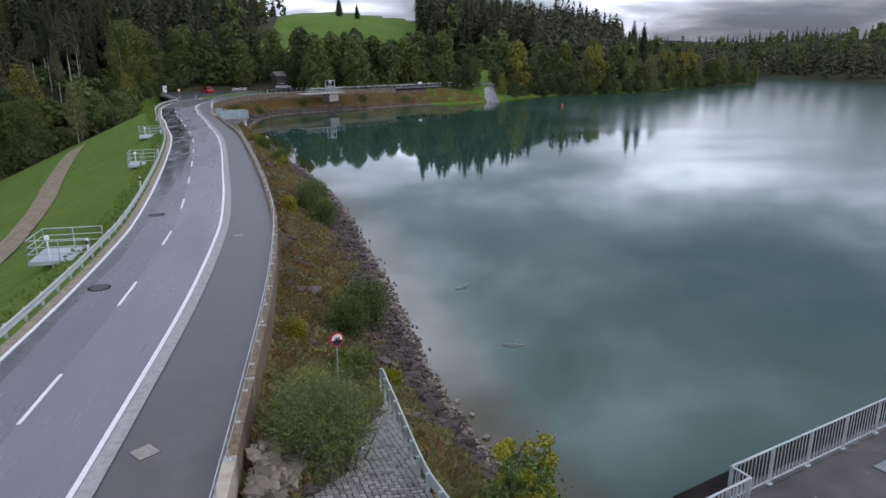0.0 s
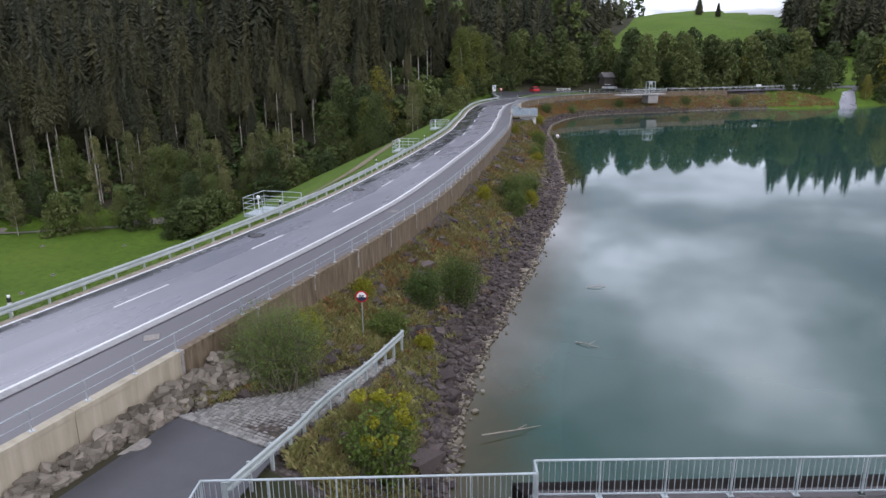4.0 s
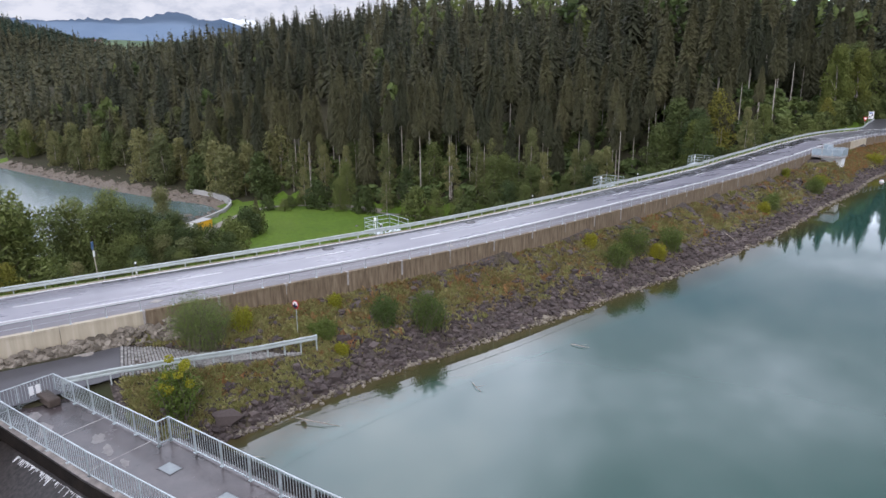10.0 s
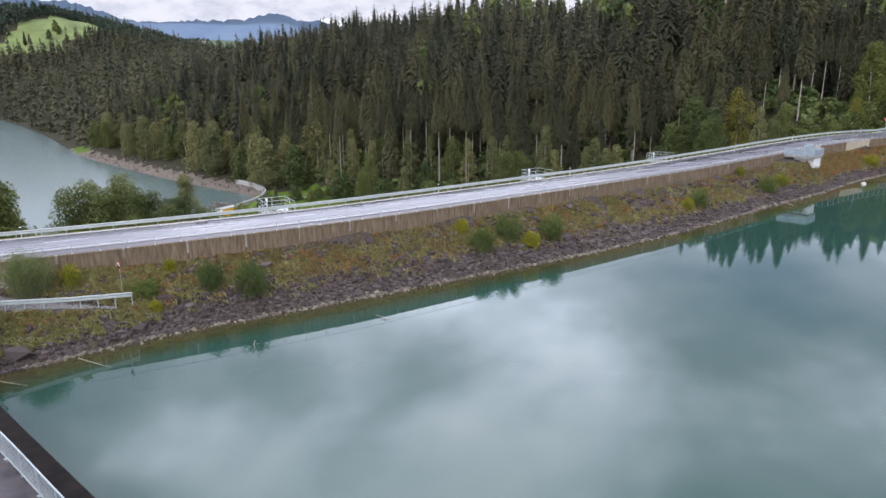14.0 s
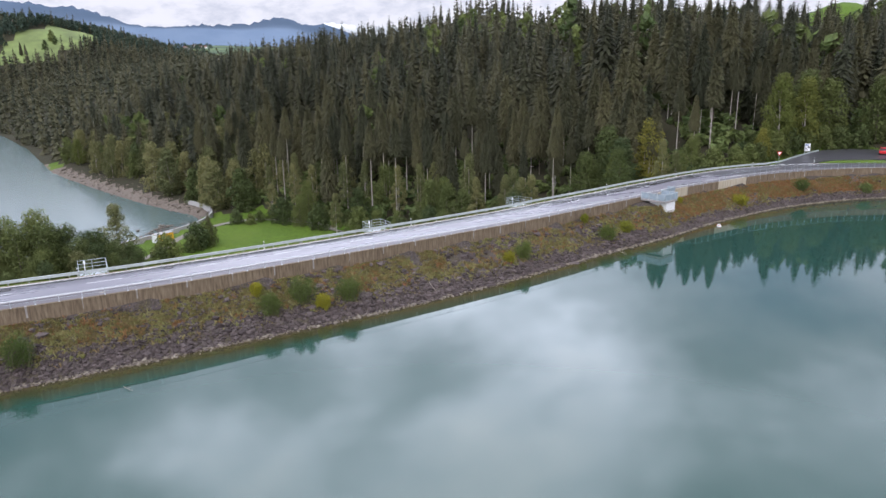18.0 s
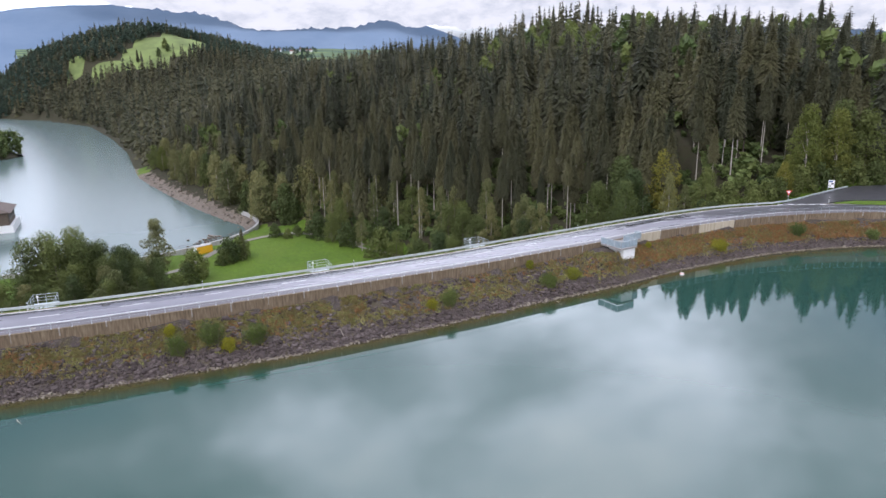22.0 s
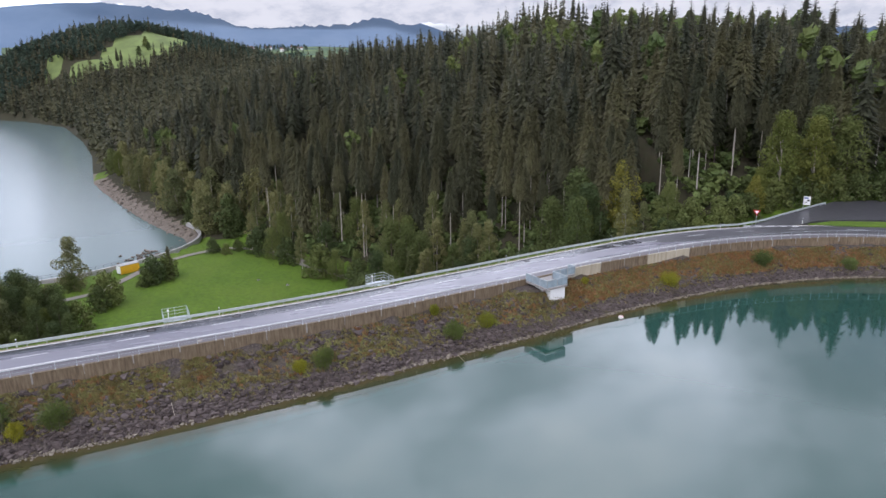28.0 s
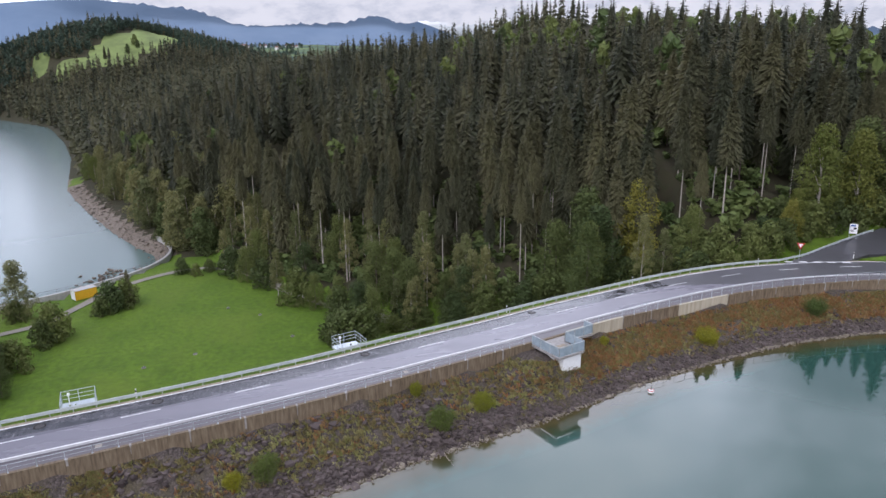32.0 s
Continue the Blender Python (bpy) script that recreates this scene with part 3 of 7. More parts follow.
def height(x, y):
    """Height of the ground."""
    x, y = np.asarray(x, float), np.asarray(y, float)
    dc, side, along = line_info(x, y, AXIS)
    off = -dc * side                                   # lake side positive
    yy = np.interp(along, np.arange(len(AXIS)), [p[1] for p in AXIS])
    ow = off_wall(yy)
    ds, _, _ = line_info(x, y, SHORE_S)
    lake = inside(x, y, SHORE_S)
    # wooded hill behind its foot
    du, us, ua = line_info(x, y, TOE)
    base = np.interp(ua, np.arange(len(TOE)), [p[2] for p in TOE])
    d = du * us
    east = np.interp(ua, [6, 8, 10, 12, 16, 20, 23, 29], [1.05, 0.95, 0.78, 0.58, 0.5, 0.4, 0.35, 0.5])
    rise = 67 * (1 - np.exp(-np.maximum(d, 0) / 152)) * east
    hill = base + rise + bumps(x, y) * np.clip(d / 60, 0, 1) * 2.0
    fade = np.clip((-x - 420) / 500, 0, 1)
    hill = hill - fade * rise * 0.45
    # crest line of the hill: it sinks towards the river valley in the west
    way = np.degrees(np.arctan2(y - 67, x - 70)) % 360
    dist = np.hypot(x - 70, y - 67)
    crest = np.interp(way, CREST_WAY, CREST_UP)
    lid = np.maximum(15 + np.minimum(dist, 460) * np.tan(np.radians(crest)), base + 2)
    hill = np.where((way > 124) & (way < 215), 0.5 * (hill + lid - np.sqrt((hill - lid) ** 2 + 12)), hill) + bumps(x * 1.7, y * 1.7) * np.clip((dist - 250) / 200, 0, 1) * 1.2
    # dam's grass slope and the meadow
    slope = 3.85 - 0.45 * np.maximum(-off - 4.2, 0)
    low = np.maximum(slope, -18.8 + 0.25 * bumps(x * 2, y * 2))
    near = np.maximum(low, np.where(base > -17, base - 0.42 * du, -30))
    land = np.where(d > 0, np.maximum(hill, low), near)
    # river
    db, bs, _ = line_info(x, y, BANK)
    dw, wsd, _ = line_info(x, y, WEST)
    land = np.where(bs < 0, np.maximum(RIVER_Z + 0.3 - 0.35 * db, -24), np.where((d < 0) & (land < -17) & (x < -150), np.minimum(land, RIVER_Z + 0.2 + 0.22 * db), land))
    land = np.where(wsd < 0, RIVER_Z + 0.3 + 14 * (1 - np.exp(-dw / 45)), land)
    # lake side
    dwall = np.maximum(off - ow, 0)
    tt = dwall / np.maximum(dwall + ds, 1e-6)
    bankz = 3.15 * (1 - tt) + 1.7 * np.exp(-((x + 13.4) / 3.0) ** 2 - ((y - 110.6) / 4.0) ** 2) * np.clip(ds / 3, 0, 1)
    flat = np.minimum(4.3, 0.15 + 0.22 * ds)
    shore_land = np.where((x > 30) & (y > 190), np.minimum(np.maximum(land, flat), 0.1 + 0.35 * ds), bankz)
    # paved slip to the water
    zr = np.clip(3.03 - 0.165 * (y - 13.5), 1.4, 3.0)
    xl, xr = np.maximum(-0.2, -0.1 + (y - 13.6) * 0.36), np.where(y > 13, 4.1 - (y - 13.3) * 0.09, 4.4)
    slip = np.where(x > xr, zr * ds / np.maximum(ds + x - xr, 1e-6), np.where(x > xl, zr, zr + np.clip((xl - x) * 0.45, 0, 3.2 - zr)))
    k = np.clip((23.5 - y) / 2, 0, 1) * (y > 6)
    shore_land = np.where((x < 30) & (y < 24), k * slip + (1 - k) * shore_land, shore_land)
    z = np.where(off > ow, shore_land, land)
    z = np.where((d > 0) & (x > 55), np.minimum(hill, 0.1 + 0.4 * ds), z)
    z = np.where(lake, -np.minimum(0.55 * ds, 7), z)
    # road bed
    bed = (off <= ow) & (off > -4.3)
    z = np.where(bed, ROAD_Z - 0.35, z)
    south = (y < 14.5) & (off > ow) & ~lake
    z = np.where(south & (y < 8), 2.95, z)
    pit = (x > 4.3) & (y < 7.9 + (x - 4.3) * 0.4) & (x < 40)
    z = np.where(pit, -5.0, z)
    return z


# ---- ground, water, distance ----
def grid_axis(lo, hi, core_lo, core_hi, fine, grow):
    a = list(np.arange(core_lo, core_hi + 1e-6, fine))
    step = fine
    while a[-1] < hi:
        step *= grow
        a.append(a[-1] + step)
    step = fine
    while a[0] > lo:
        step *= grow
        a.insert(0, a[0] - step)
    return np.array(a)


gx, gy = grid_axis(-1700, 1500, -70, 30, 1.5, 1.042), grid_axis(-1400, 2200, -130, 190, 1.5, 1.042)
GX, GY = np.meshgrid(gx, gy)
GZ = height(GX.ravel(), GY.ravel()).reshape(GX.shape)
# far hill with a pasture down the river valley, and rising land far off


def far_hill(x, y):
    """A wooded hill with a pasture down the valley."""
    bd, bs, _ = line_info(x, y, BANK)
    w = np.clip((-x - 560) / 120, 0, 1) * np.clip(bd * bs / 70, 0, 1)
    return w * (66 * np.exp(-((x + 960) / 150) ** 2 - ((y + 40) / 160) ** 2) + 30 * np.exp(-((x + 950) / 160) ** 2 - ((y + 220) / 140) ** 2)) + 27 * np.exp(-((x + 480) / 52) ** 2 - ((y - 328) / 60) ** 2) + 34 * np.exp(-((x + 290) / 55) ** 2 - ((y - 500) / 60) ** 2) + 15 * np.exp(-((x - 145) / 60) ** 2 - ((y - 450) / 65) ** 2) + 12 * np.exp(-((x - 25) / 75) ** 2 - ((y - 430) / 100) ** 2)


GZ = GZ + far_hill(GX, GY)


def pasture_at(x, y):
    """Open grass on the far hill: a band along its foot and a tongue up to the top."""
    return inside(x, y, [(-876, -140), (-862, -112), (-850, -84), (-868, -70), (-892, -70), (-908, -54), (-934, -36), (-946, -4), (-930, 18), (-880, 28), (-862, 12), (-852, -14), (-832, -14), (-822, -46), (-828, -100), (-846, -128)])


def upper_meadow(x, y):
    """Open meadow on the rise north-west of the wood."""
    return ((x + 282) / 82) ** 2 + ((y - 488) / 66) ** 2 < 1


nx, ny = len(gx), len(gy)
idx = np.arange(nx * ny).reshape(ny, nx)
quads = np.stack([idx[:-1, :-1], idx[:-1, 1:], idx[1:, 1:], idx[1:, :-1]], -1).reshape(-1, 4)
gme = mesh_np("ground", np.stack([GX.ravel(), GY.ravel(), GZ.ravel()], 1), quads, GRASS, smooth=True)
gme.materials.append(EARTH)
gme.materials.append(SHINGLE)
gme.materials.append(RUBBLE)
gme.materials.append(PASTURE)
cx, cy = GX.ravel()[quads].mean(1), GY.ravel()[quads].mean(1)
cd, cs, _ = line_info(cx, cy, AXIS)
ud, us_, _ = line_info(cx, cy, TOE)
wood = ((us_ > 0) & (ud > 3)) & ~((cx > -30) & (cx < 0.11 * cy + 4) & (cy > 262) & (cy < 600))
wood &= ~pasture_at(cx, cy) & ~upper_meadow(cx, cy)
bank_side = (-cd * cs > 2) & ~((cx > 60) & (cy > 200))
bd, bs_, _ = line_info(cx, cy, BANK)
shingle = ((bd < 5.5) & (bs_ > 0) & (cx < -155) & (cx > -300)) | ((bs_ < 0) & (cx > -330))
ramp_zone = (cx > 28) & (cx < 75) & (cy > 190)
wood |= (cx > 150) & (cy > 60)
wood |= (cx < -330) & ~pasture_at(cx, cy)
stony = bank_side & (cx < 45) & (cy > 13) & (cy < 206)
wood |= (cx > -44) & (cx < 60) & (cy > 196) & (cy < 264) & (-cd * cs < -5.5)
kind = np.where(shingle, 2, np.where(stony & ~ramp_zone, 3, np.where((wood | bank_side) & ~ramp_zone, 1, 0)))
kind = np.where((bs_ > 0) & (bd >= 5.5) & (bd < 20) & (cx < -152) & (cx > -330), 1, kind)
kind = np.where(pasture_at(cx, cy), 4, np.where(upper_meadow(cx, cy), 0, kind))
gme.polygons.foreach_set("material_index", kind.astype(np.int32))
tagged(new("ground", gme), "green meadow, grass slope, wood floor and bank around a reservoir", "ground", "", "structure")

lk = smooth_line(SHORE, 4.0)
lc = np.array([100.0, 120.0])
lake = Shape()
out = [tuple(p + (p - lc) / np.linalg.norm(p - lc) * 3.0) for p in lk]
lake.add([(x, y, 0.0) for x, y in out], [tuple(range(len(out)))])
setting("lake_water", lake, LAKE, "calm green reservoir water mirroring the clouds", "water")
river = Shape()
b2, w2 = smooth_line(BANK, 12.0), smooth_line(WEST, 12.0)
rows = [[(*(b2[int(i)] + 0), RIVER_Z), (*w2[int(j)], RIVER_Z)] for i, j in zip(np.linspace(0, len(b2) - 1, 90), np.linspace(0, len(w2) - 1, 90))]
river.strip(rows)
setting("river_water", river, RIVER, "pale green river below the dam", "water")

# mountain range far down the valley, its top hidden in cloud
hazy = Mat("hazy_mountain", 1.0, 0, 0.0)
# the blue of distant haze is painted into the base colour
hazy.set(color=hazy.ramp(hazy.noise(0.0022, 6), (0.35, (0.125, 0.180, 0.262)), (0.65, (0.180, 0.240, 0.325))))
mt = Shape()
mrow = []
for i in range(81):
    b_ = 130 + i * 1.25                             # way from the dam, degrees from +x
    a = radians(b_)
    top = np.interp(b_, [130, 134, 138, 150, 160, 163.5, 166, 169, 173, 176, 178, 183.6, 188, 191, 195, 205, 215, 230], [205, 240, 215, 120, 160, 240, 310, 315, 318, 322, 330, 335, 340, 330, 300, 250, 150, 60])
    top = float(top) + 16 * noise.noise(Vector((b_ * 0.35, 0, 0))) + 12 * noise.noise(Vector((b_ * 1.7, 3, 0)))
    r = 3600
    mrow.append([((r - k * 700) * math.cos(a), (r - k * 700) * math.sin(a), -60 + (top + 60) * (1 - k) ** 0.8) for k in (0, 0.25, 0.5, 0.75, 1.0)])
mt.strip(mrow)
setting("backdrop_mountains", mt, hazy.m, "wooded mountains far off under cloud, coloured with blue haze", "backdrop", True)

# a bank of cloud that hides the mountains' tops; it glows, its grey shading painted in the emission
cl = Mat("cloud_bank", 1.0, 0, 0.0)
cl.set(color=(0.0, 0.0, 0.0, 1.0))
cl.l.new(cl.ramp(cl.noise(0.007, 7, 0.6, (1, 1, 2.2)), (0.32, (0.72, 0.75, 0.80)), (0.58, (1.0, 1.0, 1.0))), cl.b.inputs["Emission Color"])
cl.b.inputs["Emission Strength"].default_value = 1.05
rows_c = []
for i in range(521):
    b_ = 121 + i * 0.14
    a = radians(b_)
    low_ = float(np.interp(b_, [121, 130, 140, 160.8, 163, 165.3, 166.3, 167.6, 169, 171, 173, 177, 179, 181, 184, 188, 190, 193.5], [150, 160, 200, 217, 232, 228, 252, 258, 238, 226, 222, 216, 244, 286, 300, 322, 345, 520]))
    low_ += 13 * noise.noise(Vector((b_ * 0.8, 1, 0))) + 9 * noise.noise(Vector((b_ * 2.6, 4, 0))) + 5 * noise.noise(Vector((b_ * 7, 9, 0)))
    rows_c.append([(3350 * math.cos(a), 3350 * math.sin(a), low_), (3350 * math.cos(a), 3350 * math.sin(a), low_ + 60), (3500 * math.cos(a), 3500 * math.sin(a), 640)])
setting("backdrop_cloud", Shape().strip(rows_c), cl.m, "white cloud bank hanging over the mountains", "cloud", True)
# fields and a village far down the valley
fields = Mat("far_fields", 0.95, 0, 0.1)
fields.set(color=fields.ramp(fields.noise(0.008, 5, 0.6, (1, 0.35, 1)), (0.40, (0.045, 0.075, 0.062)), (0.50, (0.075, 0.115, 0.075)), (0.60, (0.17, 0.225, 0.085)), (0.66, (0.060, 0.090, 0.068))))
frows = []
for i in range(61):
    a = radians(168 + i * 0.45)
    swell = 5 * noise.noise(Vector((i * 0.13, 2, 0)))
    frows.append([(70 + r_ * math.cos(a), 67 + r_ * math.sin(a), z_ + swell * k_) for r_, z_, k_ in ((1250, 22, 0), (1500, 47, 0.6), (1800, 72, 1), (2150, 92, 1.4), (2500, 88, 1))])
setting("backdrop_fields", Shape().strip(frows), fields.m, "green fields and hedges far down the valley", "backdrop", True)
vrng = random.Random(17)
ROOF_FAR = plain("far_roof", (0.20, 0.10, 0.075), 0.8)
for k in range(15):
    a, r_ = radians(vrng.uniform(174.5, 181.5)), vrng.uniform(1560, 2050)
    zf_ = float(np.interp(r_, [1500, 1800, 2150], [47, 72, 92]))
    g = thing("village_house", "white rendered house with a brown roof in the far village", "house", "houses of the far village", (70 + r_ * math.cos(a), 67 + r_ * math.sin(a), zf_ - 2), vrng.uniform(0, 3.1))
    L_, W_, H_ = vrng.uniform(11, 18), vrng.uniform(8, 11), vrng.uniform(5, 7)
    part("wall", Shape().box((0, 0, H_ / 2), (L_, W_, H_), 0, 0.1), WHITE, g)
    part("roof", Shape().add([(-L_ * 0.55, -W_ * 0.6, H_), (L_ * 0.55, -W_ * 0.6, H_), (L_ * 0.55, W_ * 0.6, H_), (-L_ * 0.55, W_ * 0.6, H_), (-L_ * 0.55, 0, H_ + 3.5), (L_ * 0.55, 0, H_ + 3.5)], [(0, 1, 5, 4), (2, 3, 4, 5), (0, 4, 3), (1, 2, 5), (3, 2, 1, 0)]), ROOF_FAR, g)
# brown shallows along the shore, their olive tint also standing for the bank's reflection
sh_l = smooth_line([p for p in SHORE if 9 < p[1] < 240 and p[0] < 80], 1.5)
sd_ = np.gradient(sh_l, axis=0)
sd_ /= np.linalg.norm(sd_, axis=1)[:, None]
sn_ = np.column_stack([sd_[:, 1], -sd_[:, 0]])
cols = [-1.0, 0.3, 1.1, 2.3, 4.0]
sv_ = np.concatenate([np.column_stack([sh_l + sn_ * c, np.full(len(sh_l), 0.004)]) for c in cols])
sn_i = np.arange(len(sh_l) - 1)
sf_ = np.concatenate([np.stack([sn_i + k * len(sh_l), sn_i + (k + 1) * len(sh_l), sn_i + 1 + (k + 1) * len(sh_l), sn_i + 1 + k * len(sh_l)], 1) for k in range(4)])
tagged(new("shallow_water", mesh_np("shallow_water", sv_, sf_, TINTED_SHALLOWS, np.repeat([0.0, 0.1, 0.35, 0.62, 1.0], len(sh_l)), True)), "brown shallow water along the shore, tinted olive like the mirrored bank", "water", "", "structure")

# ---- road on the dam ----
S0, S1 = s_at(-45), s_at(255)
ss = np.arange(S0, S1, 1.0)


def band(lo, hi, z, s=None):
    """A sheet along the road between two offsets from its axis (numbers or functions of y)."""
    s = ss if s is None else s
    y = on_road(s, 0)[:, 1]
    a = on_road(s, lo(y) if callable(lo) else np.full(len(s), lo))
    b = on_road(s, hi(y) if callable(hi) else np.full(len(s), hi))
    return Shape().strip([[(*p, z), (*q, z)] for p, q in zip(a, b)])


LEFT = -2.3
setting("road", band(LEFT - 0.16, lambda y: off_wall(y) - 0.02, ROAD_Z), ASPHALT, "grey two-lane asphalt road with a footway along the dam crest", "road")
setting("verge", band(-2.85, LEFT - 0.16, ROAD_Z - 0.008), GRAVEL, "narrow brown gravel verge beside the road", "verge")
vg = Shape()
vg.strip([[(*a, ROAD_Z - 0.03), (*b, 3.88), (*c, 3.62)] for a, b, c in zip(on_road(ss, -2.82), on_road(ss, -3.7), on_road(ss, -4.75))])
setting("verge_grass", vg, GRASS, "grass shoulder under the guardrail", "grass", True)
wet = Shape()
w0 = np.arange(s_at(14), s_at(137), 1.0)
wy = on_road(w0, 0)[:, 1]
inner = np.array([-0.15 + 0.16 * math.sin(v * 0.5) + 0.12 * noise.noise(Vector((v * 0.4, 0, 5))) for v in w0])
left_w = np.interp(wy, [14, 30, 45, 70, 100, 196], [-2.2, -2.2, -2.2, -2.2, -2.2, -2.2])
right_w = np.interp(wy, [14, 30, 45, 54, 66, 88, 124, 137], [-1.65, -1.6, -1.5, -0.9, -0.35, -0.2, -0.1, -0.1]) + inner * 0.5
wa, wb = on_road(w0, left_w), on_road(w0, right_w)
wet.strip([[(*p, ROAD_Z + 0.004), (*q, ROAD_Z + 0.004)] for p, q in zip(wa, wb)])
setting("road_wet_track", wet, WET, "wet dark band of asphalt in the landward lane", "wet patch")
setting("road_landward_lane", band(LEFT - 0.15, -0.02, ROAD_Z + 0.0022), LANE, "darker damp asphalt of the landward lane, jointed along the centre", "road")
setting("footway", band(lambda y: off_kerb(y) + 0.59, lambda y: off_wall(y) - 0.01, ROAD_Z + 0.004), FOOTWAY, "brownish damp asphalt footway along the parapet", "footway")
bend_s = np.arange(s_at(133), s_at(200), 1.0)
setting("road_bend", band(lambda y: np.full(len(y), -2.3), lambda y: np.interp(y, [133, 141], [0.0, 3.3]), ROAD_Z + 0.0045, bend_s), BEND, "darker resurfaced asphalt round the bend", "road")
# markings
setting("edge_line", band(LEFT - 0.12, LEFT + 0.03, ROAD_Z + 0.009), PAINT, "white line along the road's edge", "road marking")
setting("footway_line", band(off_kerb, lambda y: off_kerb(y) + 0.15, ROAD_Z + 0.009), PAINT, "white line beside the footway's kerb", "road marking")
kerb = band(lambda y: off_kerb(y) + 0.19, lambda y: off_kerb(y) + 0.60, ROAD_Z + 0.035)
setting("kerb_strip", kerb, KERB, "pale stone strip between road and footway", "kerb")
dash_parent = tagged(new("centre_line"), "white broken centre line of the road", "road marking", "", "structure")
s_d = s_at(18.07)
for k in range(-5, 27):
    a = s_d + 9.0 * k
    if a + 3 > S1:
        break
    part("dash", band(-0.06, 0.06, ROAD_Z + 0.009, np.linspace(a, a + 3.0, 5)), PAINT, dash_parent)

# ---- parapet wall in panels ----
wall_old = tagged(new("wall_lakeside"), "retaining wall of the dam crest in stained and pale concrete panels", "wall", "", "structure")


def wall_panel(s, length, mat, top, foot, name):
    sh = Shape()
    n = max(2, int(length / 1.0) + 1)
    q = np.linspace(s + 0.012, s + length - 0.012, n)
    y = on_road(q, 0)[:, 1]
    o = off_wall(y)
    inn, outr, chin = on_road(q, o), on_road(q, o + 0.30), on_road(q, o + 0.26)
    rows = []
    for i in range(n):
        rows.append([(*inn[i], ROAD_Z - 0.2), (*inn[i], top), (*outr[i], top), (*outr[i], top - 0.14), (*chin[i], top - 0.14), (*chin[i], foot), (*inn[i], foot)])
    sh.strip(rows)
    m = 7
    sh.f += [tuple(range(m)), tuple((n - 1) * m + k for k in range(m - 1, -1, -1))]
    return part(name, sh, mat, wall_old)


s = s_at(-30)
while s < s_at(203):
    y = float(on_road(np.array([s]), 0)[0, 1])
    pale = y < 15.0 or 110.5 < y < 119 or 126 < y < 134
    if not (104.5 < y < 108.6):
        wall_panel(s, 4.1, NEW_WALL if pale else OLD_WALL, WALL_Z, 2.2, "panel")
    else:
        wall_panel(s, 4.1, OLD_WALL, WALL_Z - 0.1, 2.2, "panel")
    if not pale:
        q_ = on_road(np.array([s]), off_wall(np.array([y])) + 0.268)[0]
        t_ = on_road(np.array([s, s + 0.5]), np.array([0.0, 0.0]))
        a_ = math.atan2(t_[1, 1] - t_[0, 1], t_[1, 0] - t_[0, 0])
        long_ = 0.35 + 0.5 * abs(math.sin(s * 3.7))
        part("joint", Shape().box((float(q_[0]), float(q_[1]), WALL_Z - 0.14 - long_ / 2), (0.10 + 0.06 * math.sin(s * 5.1), 0.02, long_), a_), MORTAR, wall_old, "pale mortar joint between panels")
        q_ = on_road(np.array([s]), off_wall(np.array([y])) + 0.15)[0]
        part("joint_cap", Shape().box((float(q_[0]), float(q_[1]), WALL_Z - 0.06), (0.16, 0.315, 0.136), a_), MORTAR, wall_old, "pale mortar cap on the wall's top")
    s += 4.1

# ---- lakeside bank: stones, herbs, bushes ----
brng = np.random.default_rng(3)


def rock_shape(seed, flat=0.75):
    r = np.random.default_rng(seed)
    c = np.array([(i, j, k) for i in (-1, 1) for j in (-1, 1) for k in (-1, 1)], float) * 0.5
    fc = np.array([(0.62, 0, 0), (-0.62, 0, 0), (0, 0.62, 0), (0, -0.62, 0), (0, 0, 0.6), (0, 0, -0.6)])
    v = np.concatenate([c, fc]) + r.uniform(-0.22, 0.22, (14, 3))
    v *= np.array([1.15, 0.85, flat])
    ring = {8: (4, 6, 7, 5), 9: (0, 1, 3, 2), 10: (2, 3, 7, 6), 11: (0, 4, 5, 1), 12: (1, 5, 7, 3), 13: (0, 2, 6, 4)}
    f = [(m, q[i], q[(i + 1) % 4]) for m, q in ring.items() for i in range(4)]
    return v.astype(np.float32), np.array(f, np.int32)


def tuft_shape(seed, n, spread, blade):
    r = np.random.default_rng(seed)
    v, f = [], []
    for k in range(n):
        a, b = r.uniform(0, 6.28), r.uniform(0, 6.28)
        px, py = spread * 0.35 * math.cos(b), spread * 0.35 * math.sin(b)
        h, o = r.uniform(0.5, 1.0), len(v)
        dx, dy = math.cos(a), math.sin(a)
        reach = spread * r.uniform(0.3, 1.0)
        v += [(px - dy * blade, py + dx * blade, -0.05), (px + dy * blade, py - dx * blade, -0.05), (px + dx * reach * 0.5 + dy * blade, py + dy * reach * 0.5 - dx * blade, h * 0.7), (px + dx * reach, py + dy * reach, h * r.uniform(0.75, 1.0))]
        f += [(o, o + 1, o + 2), (o, o + 2, o + 3)]
    return np.array(v, np.float32), np.array(f, np.int32)


def on_bank(n, ylo, yhi, zlo, zhi, rng, xlo=-26, xhi=9):
    """Random places on the bank between two heights."""
    x, y = rng.uniform(xlo, xhi, n), rng.uniform(ylo, yhi, n)
    dc, sd, al = line_info(x, y, AXIS)
    off = -dc * sd
    yy = np.interp(al, np.arange(len(AXIS)), [p[1] for p in AXIS])
    z = height(x, y)
    ok = (off > off_wall(yy) + 0.35) & (z > zlo) & (z < zhi)
    slip = (y < 22.5) & (x > np.maximum(-0.2, -0.1 + (y - 13.6) * 0.36) - 0.1) & (x < 4.3 - (y - 13.3) * 0.09)
    ok &= ~slip & (y > 12.8)
    return x[ok], y[ok], z[ok]


def patchy(x, y, scale, seed):
    return np.array([noise.noise(Vector((a * scale, b * scale, seed))) for a, b in zip(x, y)])


rocks = [rock_shape(i) for i in range(8)]
